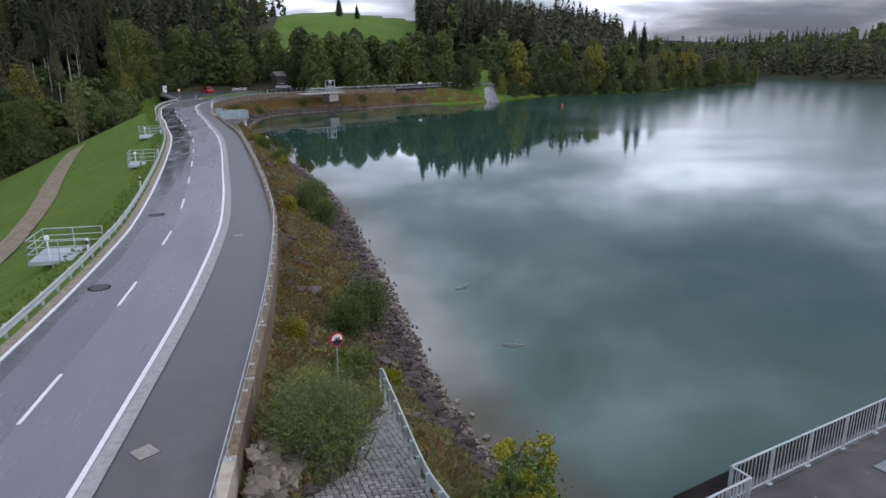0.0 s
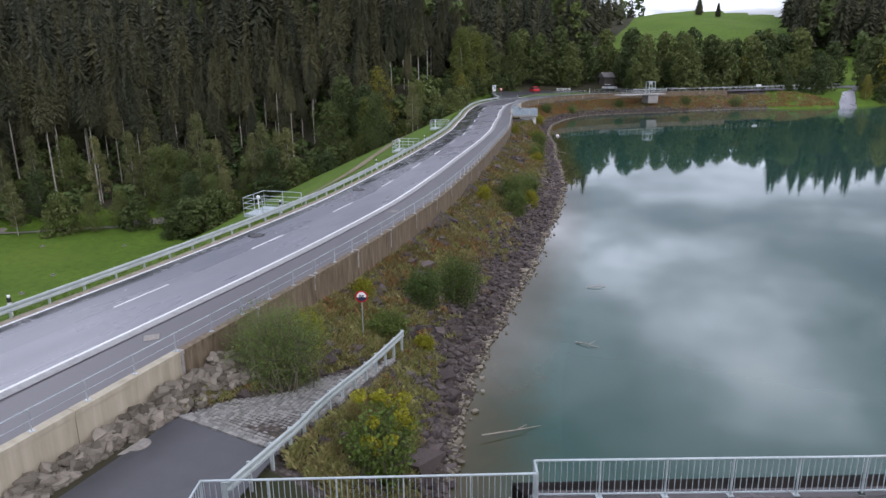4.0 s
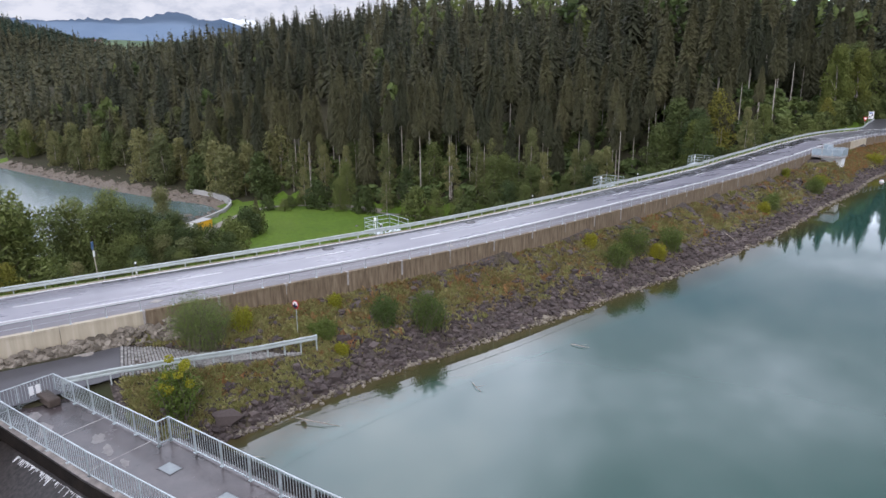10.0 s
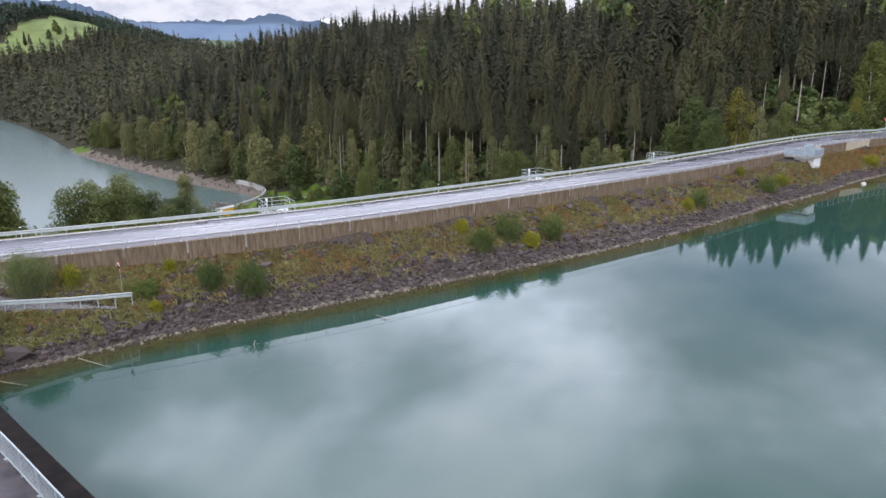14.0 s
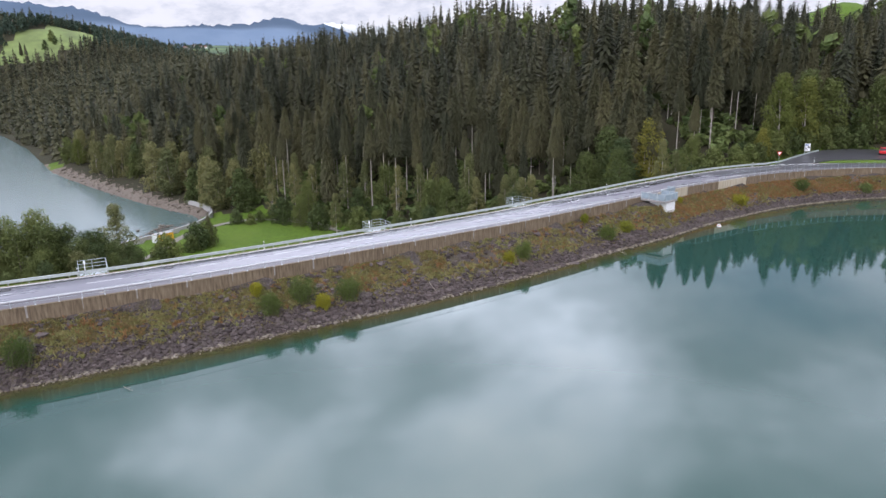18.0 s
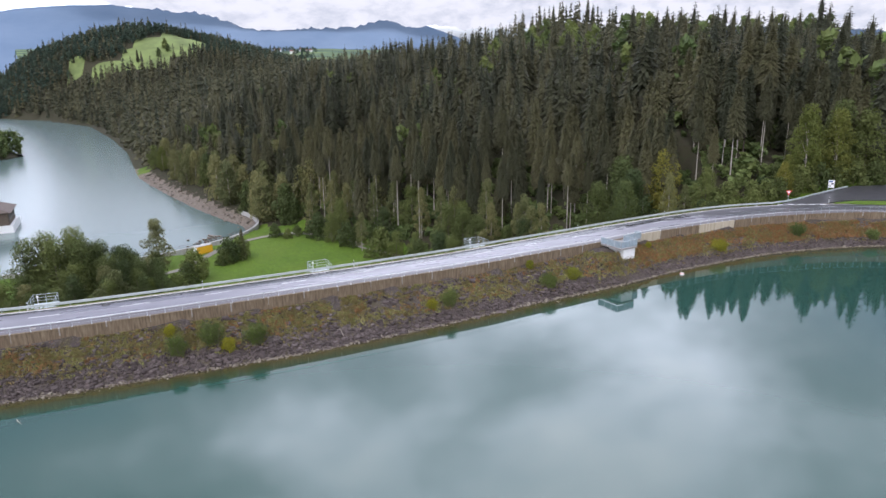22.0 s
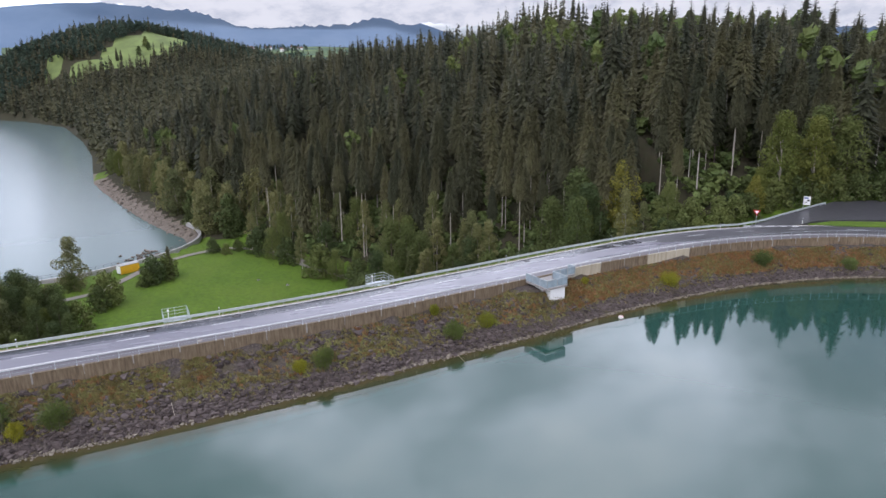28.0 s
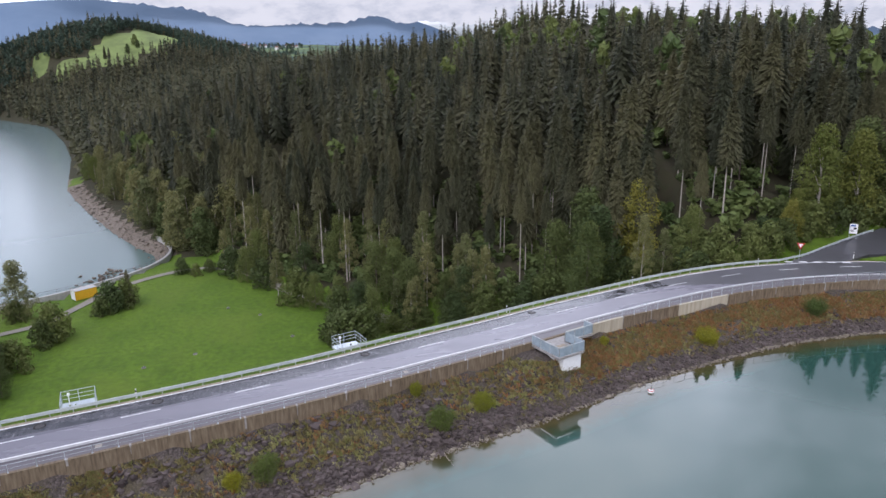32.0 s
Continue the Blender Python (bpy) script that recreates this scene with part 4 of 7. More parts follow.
bank = tagged(new("riprap"), "dark angular stones armouring the bank above the water", "rocks", "", "structure")
# small stones by the water, larger slabs between the herbs higher up
x, y, z = on_bank(150000, 13, 205, -0.25, 2.95, brng)
pt = patchy(x, y, 0.35, 2.0)
fine = patchy(x, y, 1.1, 5.0)
low = np.interp(y, [13, 30, 60, 100, 130, 205], [1.95, 1.75, 1.2, 1.0, 1.05, 1.1]) + 0.5 * pt
upper = np.interp(y, [13, 20, 45, 80, 105, 112, 205], [0.15, 0.62, 0.75, 0.70, 0.4, 0.14, 0.12])
keep = np.where(z < low, brng.random(len(x)) < 0.97, (pt + 0.6 * fine > 0.0) & (brng.random(len(x)) < upper * 0.46))
x, y, z, low = x[keep], y[keep], z[keep], low[keep]
size = np.where(z < low, np.exp(brng.normal(-2.0, 0.42, len(x))), np.exp(brng.normal(-1.55, 0.32, len(x)))) * np.interp(y, [13, 45, 58, 98, 108], [1.0, 1.0, 1.15, 1.12, 0.9])
near = np.where((y < 44) & (y > 16) & (size > 0.16))[0][:290]
near_set = np.zeros(len(x), bool)
near_set[near] = True
rock_meshes = [mesh_np("stone", v, f, ROCK) for v, f in rocks]
for i in near:
    ob = new("stone", rock_meshes[int(brng.integers(0, 8))])
    ob.parent = bank
    ob.matrix_basis = pose(float(x[i]), float(y[i]), float(z[i]) + 0.02, float(brng.uniform(-25, 25)), float(brng.uniform(-25, 25)), float(brng.uniform(0, 360)))
    ob.scale = (float(size[i]) * 1.25,) * 3
m = ~near_set
me = scatter("stone_field", rocks, np.column_stack([x[m], y[m], z[m] + 0.03]), size[m] * 1.15, brng.uniform(0, 6.28, m.sum()), brng.uniform(0, 1, m.sum()), ROCK)
sf = new("stone_field", me)
sf.parent = bank
sf["kind"] = "stuff"
# pale row of stones along the water line
sl = np.array(smooth_line([p for p in SHORE if 15 < p[1] < 205 and p[0] < 45], 0.022))
sl = sl + brng.normal(0, 0.26, sl.shape)
me = scatter("shore_stones", rocks, np.column_stack([sl, np.full(len(sl), 0.04)]), np.exp(brng.normal(-2.62, 0.50, len(sl))), brng.uniform(0, 6.28, len(sl)), np.zeros(len(sl)), EDGE_STONE)
tagged(new("shore_stones", me), "row of pale washed stones along the water line", "stones", "", "stuff")
# herbs and grass
tufts = [tuft_shape(90 + i, 8, 0.8, 0.07) for i in range(4)]


def sow_herbs(name, label, n, ylo, yhi, zlo, zhi, mat, scale, seed, thresh, hi, prob, xlo=-26, xhi=9):
    x, y, z = on_bank(n, ylo, yhi, zlo, zhi, brng, xlo, xhi)
    pt = patchy(x, y, scale, seed)
    k = (pt > thresh) & (brng.random(len(x)) < prob(y, z))
    x, y, z = x[k], y[k], z[k]
    me = scatter(name, tufts, np.column_stack([x, y, z]), brng.uniform(hi * 0.5, hi, len(x)), brng.uniform(0, 6.28, len(x)), brng.uniform(0, 1, len(x)), mat)
    tagged(new(name, me), label, "plants", "", "stuff")


sow_herbs("dry_herbs", "olive and brown herbs between the stones of the bank", 120000, 14, 205, 0.45, 3.3, HERB, 0.45, 7.0, -0.14, 0.48, lambda y, z: np.interp(z, [0.45, 1.0, 1.9, 3], [0.06, 0.30, 0.62, 0.7]))
sow_herbs("russet_herbs", "russet autumn herbs on the upper bank", 90000, 17, 205, 1.0, 3.3, RUST_HERB, 0.30, 17.0, -0.05, 0.6, lambda y, z: np.interp(y, [17, 40, 70, 108, 118, 205], [0.20, 0.13, 0.10, 0.22, 0.85, 0.85]))
sow_herbs("straw_grass", "yellowish grass tufts on the bank", 90000, 13, 205, 0.7, 3.3, STRAW, 0.22, 27.0, 0.02, 0.5, lambda y, z: np.interp(y, [13, 18, 26, 60, 90, 112, 120, 205], [0.9, 0.9, 0.45, 0.35, 0.5, 0.6, 0.15, 0.12]))

for nm, lab, mat, th, pr, sd in (("near_herbs", "mixed brown and green herbs on the near bank", HERB, -0.15, 0.5, 41.0), ("near_russet_herbs", "russet herbs on the near bank", RUST_HERB, 0.22, 0.3, 53.0), ("near_grass", "green and straw-coloured grass on the near bank", STRAW, 0.0, 0.55, 61.0)):
    sow_herbs(nm, lab, 150000, 13, 72, 1.25, 3.3, mat, 0.5, sd, th, 0.34, lambda y, z, p=pr: p * np.interp(z, [1.25, 2.0], [0.10, 1.0]))
sow_herbs("sedge_strip", "straw-coloured sedge growing in a strip along the bank", 90000, 42, 150, 1.15, 1.55, STRAW, 0.20, 33.0, -0.10, 0.40, lambda y, z: np.interp(z, [1.15, 1.35, 1.55], [0.2, 0.9, 0.3]))
sow_herbs("slip_grass", "grass and herbs beside the slip's guardrail", 34000, 12.9, 25, 0.55, 3.2, STRAW, 0.8, 71.0, -0.45, 0.4, lambda y, z: np.full(len(y), 0.75))

for nm, lab, mat, pr, sd in (("far_russet_herbs", "russet herbs on the far bank", RUST_HERB, 0.5, 81.0), ("far_grass", "olive and yellow grass on the far bank", STRAW, 0.4, 83.0)):
    sow_herbs(nm, lab, 12000, 170, 206, 0.4, 4.3, mat, 0.3, sd, -0.2, 0.7, lambda y, z, p=pr: np.full(len(y), p), 5, 44)

for nm, lab, mat, th, pr, sd in (("bend_russet_herbs", "dense russet and brown herbs on the bank round the bend", RUST_HERB, -0.35, 0.55, 91.0), ("bend_dry_herbs", "olive and brown herbs on the bank round the bend", HERB, -0.2, 0.5, 95.0), ("bend_grass", "green grass among the russet herbs", STRAW, 0.08, 0.5, 97.0)):
    sow_herbs(nm, lab, 80000, 108, 200, 1.05, 3.3, mat, 0.35, sd, th, 0.42, lambda y, z, p=pr: p * np.interp(z, [1.05, 1.6], [0.15, 1.0]), -26, 12)

# warm stones heaped against the wall beside the slip
heap = tagged(new("stone_heap"), "heap of grey-brown field stones along the wall's foot", "rocks")
heap_meshes = [mesh_np("stone", *rock_shape(40 + i, 0.8), ROCK_WARM) for i in range(6)]
for k in range(298):
    yk = float(4.0 + 13.4 * brng.random() ** 0.85)
    u = float(brng.random())
    wide_ = float(np.interp(yk, [4, 8, 12, 15, 17.4], [0.42, 0.44, 0.46, 0.85, 1.15]))
    ob = new("stone", heap_meshes[k % 6])
    ob.parent = heap
    sz = float(brng.uniform(0.15, 0.36))
    ob.matrix_basis = pose(-0.66 + u * wide_, yk, 3.05 + (1 - u) * float(np.interp(yk, [4, 12, 16], [0.32, 0.48, 0.78])) - max(0, yk - 14) * 0.03, float(brng.uniform(-25, 25)), float(brng.uniform(-25, 25)), float(brng.uniform(0, 360)))
    ob.scale = (sz * 1.05, sz, sz * 0.85)
hy_ = brng.uniform(4.0, 17.4, 600)
hu = brng.random(600)
hxx = -0.64 + hu * np.interp(hy_, [4, 8, 12, 15, 17.4], [0.46, 0.48, 0.50, 0.9, 1.2])
hzz = 3.02 + (1 - hu) * np.interp(hy_, [4, 12, 16], [0.26, 0.40, 0.65]) - np.maximum(0, hy_ - 14) * 0.03
hs = new("stone_fill", scatter("stone_fill", rocks, np.column_stack([hxx, hy_, hzz]), brng.uniform(0.07, 0.2, 600), brng.uniform(0, 6.28, 600), np.zeros(600), ROCK_WARM))
hs.parent = heap
hs["kind"] = "stuff"


def leaf_cloud(blobs, count, size, seed, flat=0.5):
    """Leaf sprays spread through a crown of overlapping lumps (x, y, z, radius)."""
    r = np.random.default_rng(seed)
    b = np.array(blobs)
    w = b[:, 3] ** 2
    pick = r.choice(len(b), count, p=w / w.sum())
    d = r.normal(size=(count, 3))
    d /= np.linalg.norm(d, axis=1)[:, None]
    rad = b[pick, 3] * r.uniform(0.5, 1.1, count) ** 0.6
    c = b[pick, :3] + d * rad[:, None] * np.array([1, 1, 0.85])
    nrm = d + r.normal(scale=flat, size=(count, 3))
    nrm /= np.linalg.norm(nrm, axis=1)[:, None]
    t = np.cross(nrm, r.normal(size=(count, 3)))
    t /= np.linalg.norm(t, axis=1)[:, None]
    q = np.cross(nrm, t)
    sz = size * r.uniform(0.6, 1.4, count)[:, None]
    v = np.stack([c - t * sz, c + q * sz * 0.55 + nrm * sz * 0.12, c + t * sz - nrm * sz * 0.2, c - q * sz * 0.55], 1).reshape(-1, 3)
    i = np.arange(count)[:, None] * 4
    f = np.concatenate([i + np.array([[0, 1, 2]]), i + np.array([[0, 2, 3]])], 0)
    return v.astype(np.float32), f.astype(np.int32)


def stem_bush(w, h, stems, leaves, size, seed, narrow, spread=1.0, top_only=0.25):
    """Arching stems with leaves along them: returns a stem shape, leaf corners and faces."""
    r = np.random.default_rng(seed)
    sh = Shape()
    c, ax = [], []
    for k in range(stems):
        a = r.uniform(0, 6.2832)
        out = w * 0.5 * r.uniform(0.15, 1.0) ** 0.8 * spread
        hh = h * r.uniform(0.55, 1.08) * (1 - 0.35 * (out / (w * 0.5)) ** 2)
        p0 = np.array([0.12 * w * r.normal(), 0.12 * w * r.normal(), -0.1])
        p1 = p0 + np.array([out * 0.35 * math.cos(a), out * 0.35 * math.sin(a), hh * 0.6])
        p2 = np.array([out * math.cos(a), out * math.sin(a), hh])
        sh.tube([tuple(p0), tuple(p1), tuple(p2)], 0.012 + 0.006 * h, 4, 0.004, False)
        n = leaves // stems
        t = r.uniform(top_only, 1.05, n)[:, None]
        q = (1 - t) ** 2 * p0 + 2 * t * (1 - t) * p1 + t * t * p2
        c.append(q + r.normal(0, 0.055 * (w + h) * 0.5, (n, 3)))
        ax.append(np.repeat(((p2 - p1) / np.linalg.norm(p2 - p1))[None], n, 0) + r.normal(0, 0.75, (n, 3)))
    c, ax = np.concatenate(c), np.concatenate(ax)
    ax /= np.linalg.norm(ax, axis=1)[:, None]
    side = np.cross(ax, r.normal(size=ax.shape))
    side /= np.linalg.norm(side, axis=1)[:, None]
    sz = size * r.uniform(0.6, 1.4, len(c))[:, None]
    v = np.stack([c - ax * sz, c + side * sz * narrow, c + ax * sz + np.array([0, 0, -0.2]) * sz, c - side * sz * narrow], 1).reshape(-1, 3)
    i = np.arange(len(c))[:, None] * 4
    return sh, v.astype(np.float32), np.concatenate([i + np.array([[0, 1, 2]]), i + np.array([[0, 2, 3]])], 0).astype(np.int32)


def make_bush(name, label, w, h, leaf, kind, seed):
    stems, leaves, size, narrow, top = {"willow": (130, 11000, 0.075, 0.28, 0.05), "maple": (70, 5200, 0.062, 0.65, 0.15)}.get(kind, (80, int(5600 + 2600 * w), 0.052, 0.45, 0.04))
    if kind == "willow" and w > 3:
        stems, leaves, size = 260, 34000, 0.048
    sh, v, f = stem_bush(w, h, stems, leaves, size, seed, narrow, 1.0, top)
    t = tagged(new(name, sh.mesh(name, BARK)), label, "bush", "bushes on the bank")
    part("foliage", mesh_np("foliage", v, f, leaf), None, t)
    return t


BUSHES = [  # x, y, width, height, kind
    (1.0, 17.6, 3.6, 2.9, "willow"), (0.6, 20.0, 1.3, 1.5, "lime"), (-0.2, 26.2, 0.9, 0.9, "lime"), (1.8, 28.7, 2.0, 1.9, "green"), (2.7, 31.3, 2.5, 2.6, "green"),
    (1.9, 24.5, 2.0, 1.1, "green"), (3.4, 24.9, 0.9, 0.8, "lime"), (6.2, 15.1, 2.3, 2.7, "maple"), (-2.1, 50.5, 1.2, 1.3, "lime"), (0.3, 51.3, 2.4, 2.0, "green"),
    (-0.8, 54.7, 2.9, 2.5, "green"), (0.2, 56.4, 1.5, 1.4, "lime_green"), (-0.6, 59.3, 2.9, 2.3, "green"), (-4.8, 80.0, 1.5, 1.2, "lime_green"), (-5.4, 82.4, 2.4, 1.9, "green"),
    (-8.8, 97.2, 2.6, 2.0, "green"), (-10.4, 101.6, 2.3, 1.4, "lime_green"), (-11.9, 95.8, 1.1, 1.3, "lime"), (-17.4, 117.8, 1.0, 0.9, "lime"),
    (-19.3, 147.4, 3.0, 2.2, "green"), (-17.2, 130.5, 3.2, 1.6, "lime_green"), (-16, 160, 2.4, 1.6, "willow"), (-7, 174, 2.6, 2.0, "green"), (8, 186, 3, 2.2, "green"), (20, 193, 3.2, 2.4, "willow")]
KINDS = {"willow": (BUSH_WILLOW, "grey-green willow bush on the stony bank"), "lime": (LIME, "small bright yellow-green bush between the stones"), "green": (BUSH, "dense green bush on the stony bank"),
         "maple": (MAPLE, "young maple with yellow leaf tips beside the guardrail"), "lime_green": (LIME, "low yellowish green bush on the bank")}
for i, (bx_, by_, bw, bh, kd) in enumerate(BUSHES):
    leaf, lab = KINDS[kd]
    ob = make_bush("bush" if kd != "maple" else "maple_sapling", lab, bw, bh, leaf, kd, 300 + i)
    ob.matrix_basis = pose(bx_, by_, float(height([bx_], [by_])[0]) - 0.05)
    if kd == "maple":
        r = random.Random(5)
        tips = [(r.uniform(-0.7, 0.7), r.uniform(-0.7, 0.7), r.uniform(1.5, 2.9), 0.22) for _ in range(15)]
        v, f = leaf_cloud(tips, 1700, 0.058, 77, 0.8)
        part("crown_top", mesh_np("crown_top", v, f, LIME), None, ob, "yellow autumn leaf tips")
# bleached branches at the water's edge
for n, (p, q) in enumerate([((-1.6, 68.3, 1.3), (0.3, 69.0, -0.1)), ((7.6, 20.3, 0.2), (9.6, 22.3, -0.05)), ((8.6, 16.2, 0.10), (10.0, 17.9, 0.03)), ((9.4, 15.0, 0.05), (10.4, 16.6, 0.03)), ((8.3, 38.6, 0.05), (9.3, 39.2, 0.02)), ((9.2, 30.2, 0.05), (10.3, 30.0, 0.02)), ((-5.9, 96.6, 0.3), (-4.2, 97.0, -0.05))]):
    sh = Shape()
    a, b = Vector(p), Vector(q)
    mid_ = (a + b) / 2 + Vector((0.06, -0.1, 0.06))
    sh.tube([a, mid_, b], 0.026, 6, 0.010)
    sh.tube([mid_, mid_ + Vector((0.3, 0.35, 0.1))], 0.014, 5, 0.006)
    tagged(new("driftwood", sh.mesh("driftwood", DEADWOOD)), "bleached dead branch lying at the water's edge", "branch")

# ---- guardrails, railings, platforms ----
def guardrail(name, label, pts, top, post_gap, foot, z_of=None):
    """A steel guardrail along pts (x, y): corrugated beams of about 4 m and posts. top: height of the beam's edge."""
    g = thing(name, label, "guardrail")
    p = np.array(pts)
    d = np.gradient(p, axis=0)
    d /= np.linalg.norm(d, axis=1)[:, None]
    nrm = np.column_stack([d[:, 1], -d[:, 0]])
    zt = np.array([z_of(*q) for q in p]) if z_of else np.full(len(p), top)
    prof = [(0.0, 0.0), (0.045, -0.03), (0.045, -0.10), (0.0, -0.14), (0.0, -0.17), (0.045, -0.21), (0.045, -0.28), (0.0, -0.31), (-0.02, -0.31), (-0.02, 0.0)]
    step = np.linalg.norm(p[1] - p[0])
    per = max(2, int(round(4.0 / step)))
    for i in range(0, len(p) - 1, per):
        rows = [[(p[j][0] + nrm[j][0] * o, p[j][1] + nrm[j][1] * o, zt[j] + z) for o, z in prof + prof[:1]] for j in range(i, min(i + per, len(p) - 1) + 1)]
        if len(rows) > 1:
            part("beam", Shape().strip(rows), RAIL_PAINT, g)
    gap = max(1, int(round(post_gap / step)))
    post = None
    for i in range(0, len(p), gap):
        h = zt[i] - foot - 0.02 if z_of is None else 1.35
        if post is None or z_of:
            post = Shape().box((-0.07, 0, -h / 2), (0.10, 0.06, h)).box((-0.01, 0, -0.15), (0.05, 0.08, 0.2)).mesh("post", RAIL_PAINT)
        ob = part("post", post, None, g)
        ob.matrix_basis = pose(float(p[i][0]), float(p[i][1]), float(zt[i]) - 0.01, 0, 0, math.degrees(math.atan2(nrm[i][1], nrm[i][0])))
    return g


sg_ = np.arange(s_at(-35), s_at(153), 0.85)
main_line = on_road(sg_, np.interp(on_road(sg_, 0)[:, 1], [0, 60, 90, 125, 153], [-2.92, -2.92, -3.0, -3.15, -3.25]))
turn_off = smooth_line([tuple(main_line[-1]), (-33.2, 159), (-36.0, 166), (-39.6, 175.5), (-41.5, 181)], 0.85)
guardrail("guardrail", "long galvanised steel guardrail along the landward edge of the road", np.vstack([main_line, turn_off[1:]]), ROAD_Z + 0.50, 1.7, 3.6)


def slip_rail_z(x, y):
    return float(np.interp(y, [10.3, 13, 16, 20, 23.6], [3.75, 3.62, 3.2, 2.72, 2.42]))


guardrail("slip_guardrail", "galvanised guardrail on posts beside the cobbled slip", smooth_line([(4.35, 10.6), (4.2, 13.5), (3.75, 16), (3.4, 20), (3.05, 23.6)], 0.5), 0, 1.0, 0, slip_rail_z)

# railing on the parapet
rail = thing("parapet_railing", "thin galvanised railing on top of the dam's parapet wall", "railing")
sp = np.arange(s_at(-28), s_at(222), 1.72)
yp = on_road(sp, 0)[:, 1]
keep = ~((yp > 106.5) & (yp < 113.5))
top_p = on_road(sp, off_wall(yp) + 0.14)
post_me = Shape().tube([(0, 0, -0.02), (0, 0, 0.62)], 0.018, 6).box((0, 0, 0.012), (0.12, 0.12, 0.025)).mesh("post", ZINC)
tall_me = Shape().tube([(0, 0, -0.02), (0, 0, 1.0)], 0.026, 6).box((0, 0, 0.012), (0.12, 0.12, 0.025)).mesh("post", ZINC)


def rail_h(y):
    return 0.62 if y < 122 else 1.0


for q, y, k in zip(top_p, yp, keep):
    if k:
        ob = part("post", post_me if y < 122 else tall_me, None, rail)
        ob.matrix_basis = pose(float(q[0]), float(q[1]), WALL_Z)
for i in range(len(sp) - 1):
    if keep[i] and keep[i + 1]:
        a, b = top_p[i], top_p[i + 1]
        h0, h1 = rail_h(yp[i]), rail_h(yp[i + 1])
        part("handrail", Shape().tube([(*a, WALL_Z + h0), (*b, WALL_Z + h1)], 0.016, 6), ZINC_PALE, rail)
        part("lower_wire", Shape().tube([(*a, WALL_Z + h0 * 0.5), (*b, WALL_Z + h1 * 0.5)], 0.008, 4), ZINC_PALE, rail)

# three inspection platforms over the grass slope


def platform(y0, deep, label):
    s0 = s_at(y0)
    g = thing("inspection_platform", label, "platform", "platforms along the road")
    zf = 3.76
    W, D = 2.6, deep
    o0 = -3.3
    c = {k: on_road(np.array([s0 + a * W]), np.array([o0 - b * D]))[0] for k, (a, b) in {"A": (0, 0), "B": (1, 0), "C": (1, 1), "D": (0, 1)}.items()}
    fl = Shape()
    pts = [c["A"], c["B"], c["C"], c["D"]]
    fl.add([(*p, zf) for p in pts] + [(*p, zf - 0.05) for p in pts], [(0, 1, 2, 3), (7, 6, 5, 4), (0, 4, 5, 1), (1, 5, 6, 2), (2, 6, 7, 3), (3, 7, 4, 0)])
    part("floor_grating", fl, ZINC, g, "pale steel floor grating")
    for a, b in (("A", "B"), ("B", "C"), ("C", "D"), ("D", "A")):
        e = Shape()
        p, q = c[a], c[b]
        ang = math.atan2(q[1] - p[1], q[0] - p[0])
        e.box(((p[0] + q[0]) / 2, (p[1] + q[1]) / 2, zf - 0.09), (float(np.linalg.norm(q - p)) + 0.06, 0.07, 0.20), ang)
        part("edge_beam", e, ZINC_PALE, g)
    for a, b in (("D", "A"), ("D", "C"), ("C", "B")):
        p, q = c[a], c[b]
        for h in (0.38, 0.72, 1.08):
            part("rail", Shape().tube([(*p, zf + h), (*q, zf + h)], 0.024, 6), ZINC_PALE, g)
        for u in (0, 0.5, 1.0):
            m = p + (q - p) * u
            part("post", Shape().tube([(*m, zf - 0.1), (*m, zf + 1.1)], 0.028, 6), ZINC_PALE, g)
    for a in ("C", "D"):
        p = c[a] * 0.62 + (c["B"] if a == "C" else c["A"]) * 0.38
        zg = float(height([p[0]], [p[1]])[0])
        part("leg", Shape().tube([(*p, zg - 0.3), (*p, zf - 0.1)], 0.05, 6), ZINC_PALE, g)
    m = (c["A"] + c["D"]) / 2 * 0.55 + (c["C"] + c["D"]) / 2 * 0.45
    part("instrument_head", Shape().tube([(*m, zf), (*m, zf + 0.95)], 0.04, 6).box((*m, zf + 1.05), (0.20, 0.20, 0.24), 0, 0.04), WHITE, g, "white instrument housing on a pole")


for y0, deep, lab in ((35.5, 2.85, "galvanised platform with railing above the grass slope"), (67.4, 2.35, "galvanised platform with a white instrument post"), (91.5, 2.6, "galvanised platform on legs near the bend")):
    platform(y0, deep, lab)

# reflector posts
def delineator(x, y, z, ang):
    g = thing("delineator_post", "white plastic roadside marker post with a black band", "marker post", "roadside marker posts", (x, y, z), ang)
    part("body", Shape().box((0, 0, 0.47), (0.11, 0.09, 1.06), 0, 0.02), WHITE, g)
    part("band", Shape().box((0, 0, 0.80), (0.116, 0.096, 0.20)), BLACK, g)
    part("reflector", Shape().box((0.06, 0, 0.80), (0.012, 0.05, 0.13)), ZINC, g)


for y0 in (-3, 16.3, 35.4, 54, 73, 92.4, 111, 130, 150):
    p = on_road(np.array([s_at(y0)]), np.array([-3.35]))[0]
    delineator(float(p[0]), float(p[1]), 3.85, 1.6)
for x0, y0 in ((-30.2, 164.6), (-17, 190), (2, 205), (26, 221)):
    delineator(x0, y0, ROAD_Z - 0.05, 0.8)

# iron covers in the road and plates in the footway


def disc(name, x, y, z, r, mat, label, n=18):
    g = tagged(new(name, Shape().tube([(x, y, z - 0.01), (x, y, z + 0.012)], r, n).mesh(name, mat)), label, "manhole cover", "covers in the road")
    return g


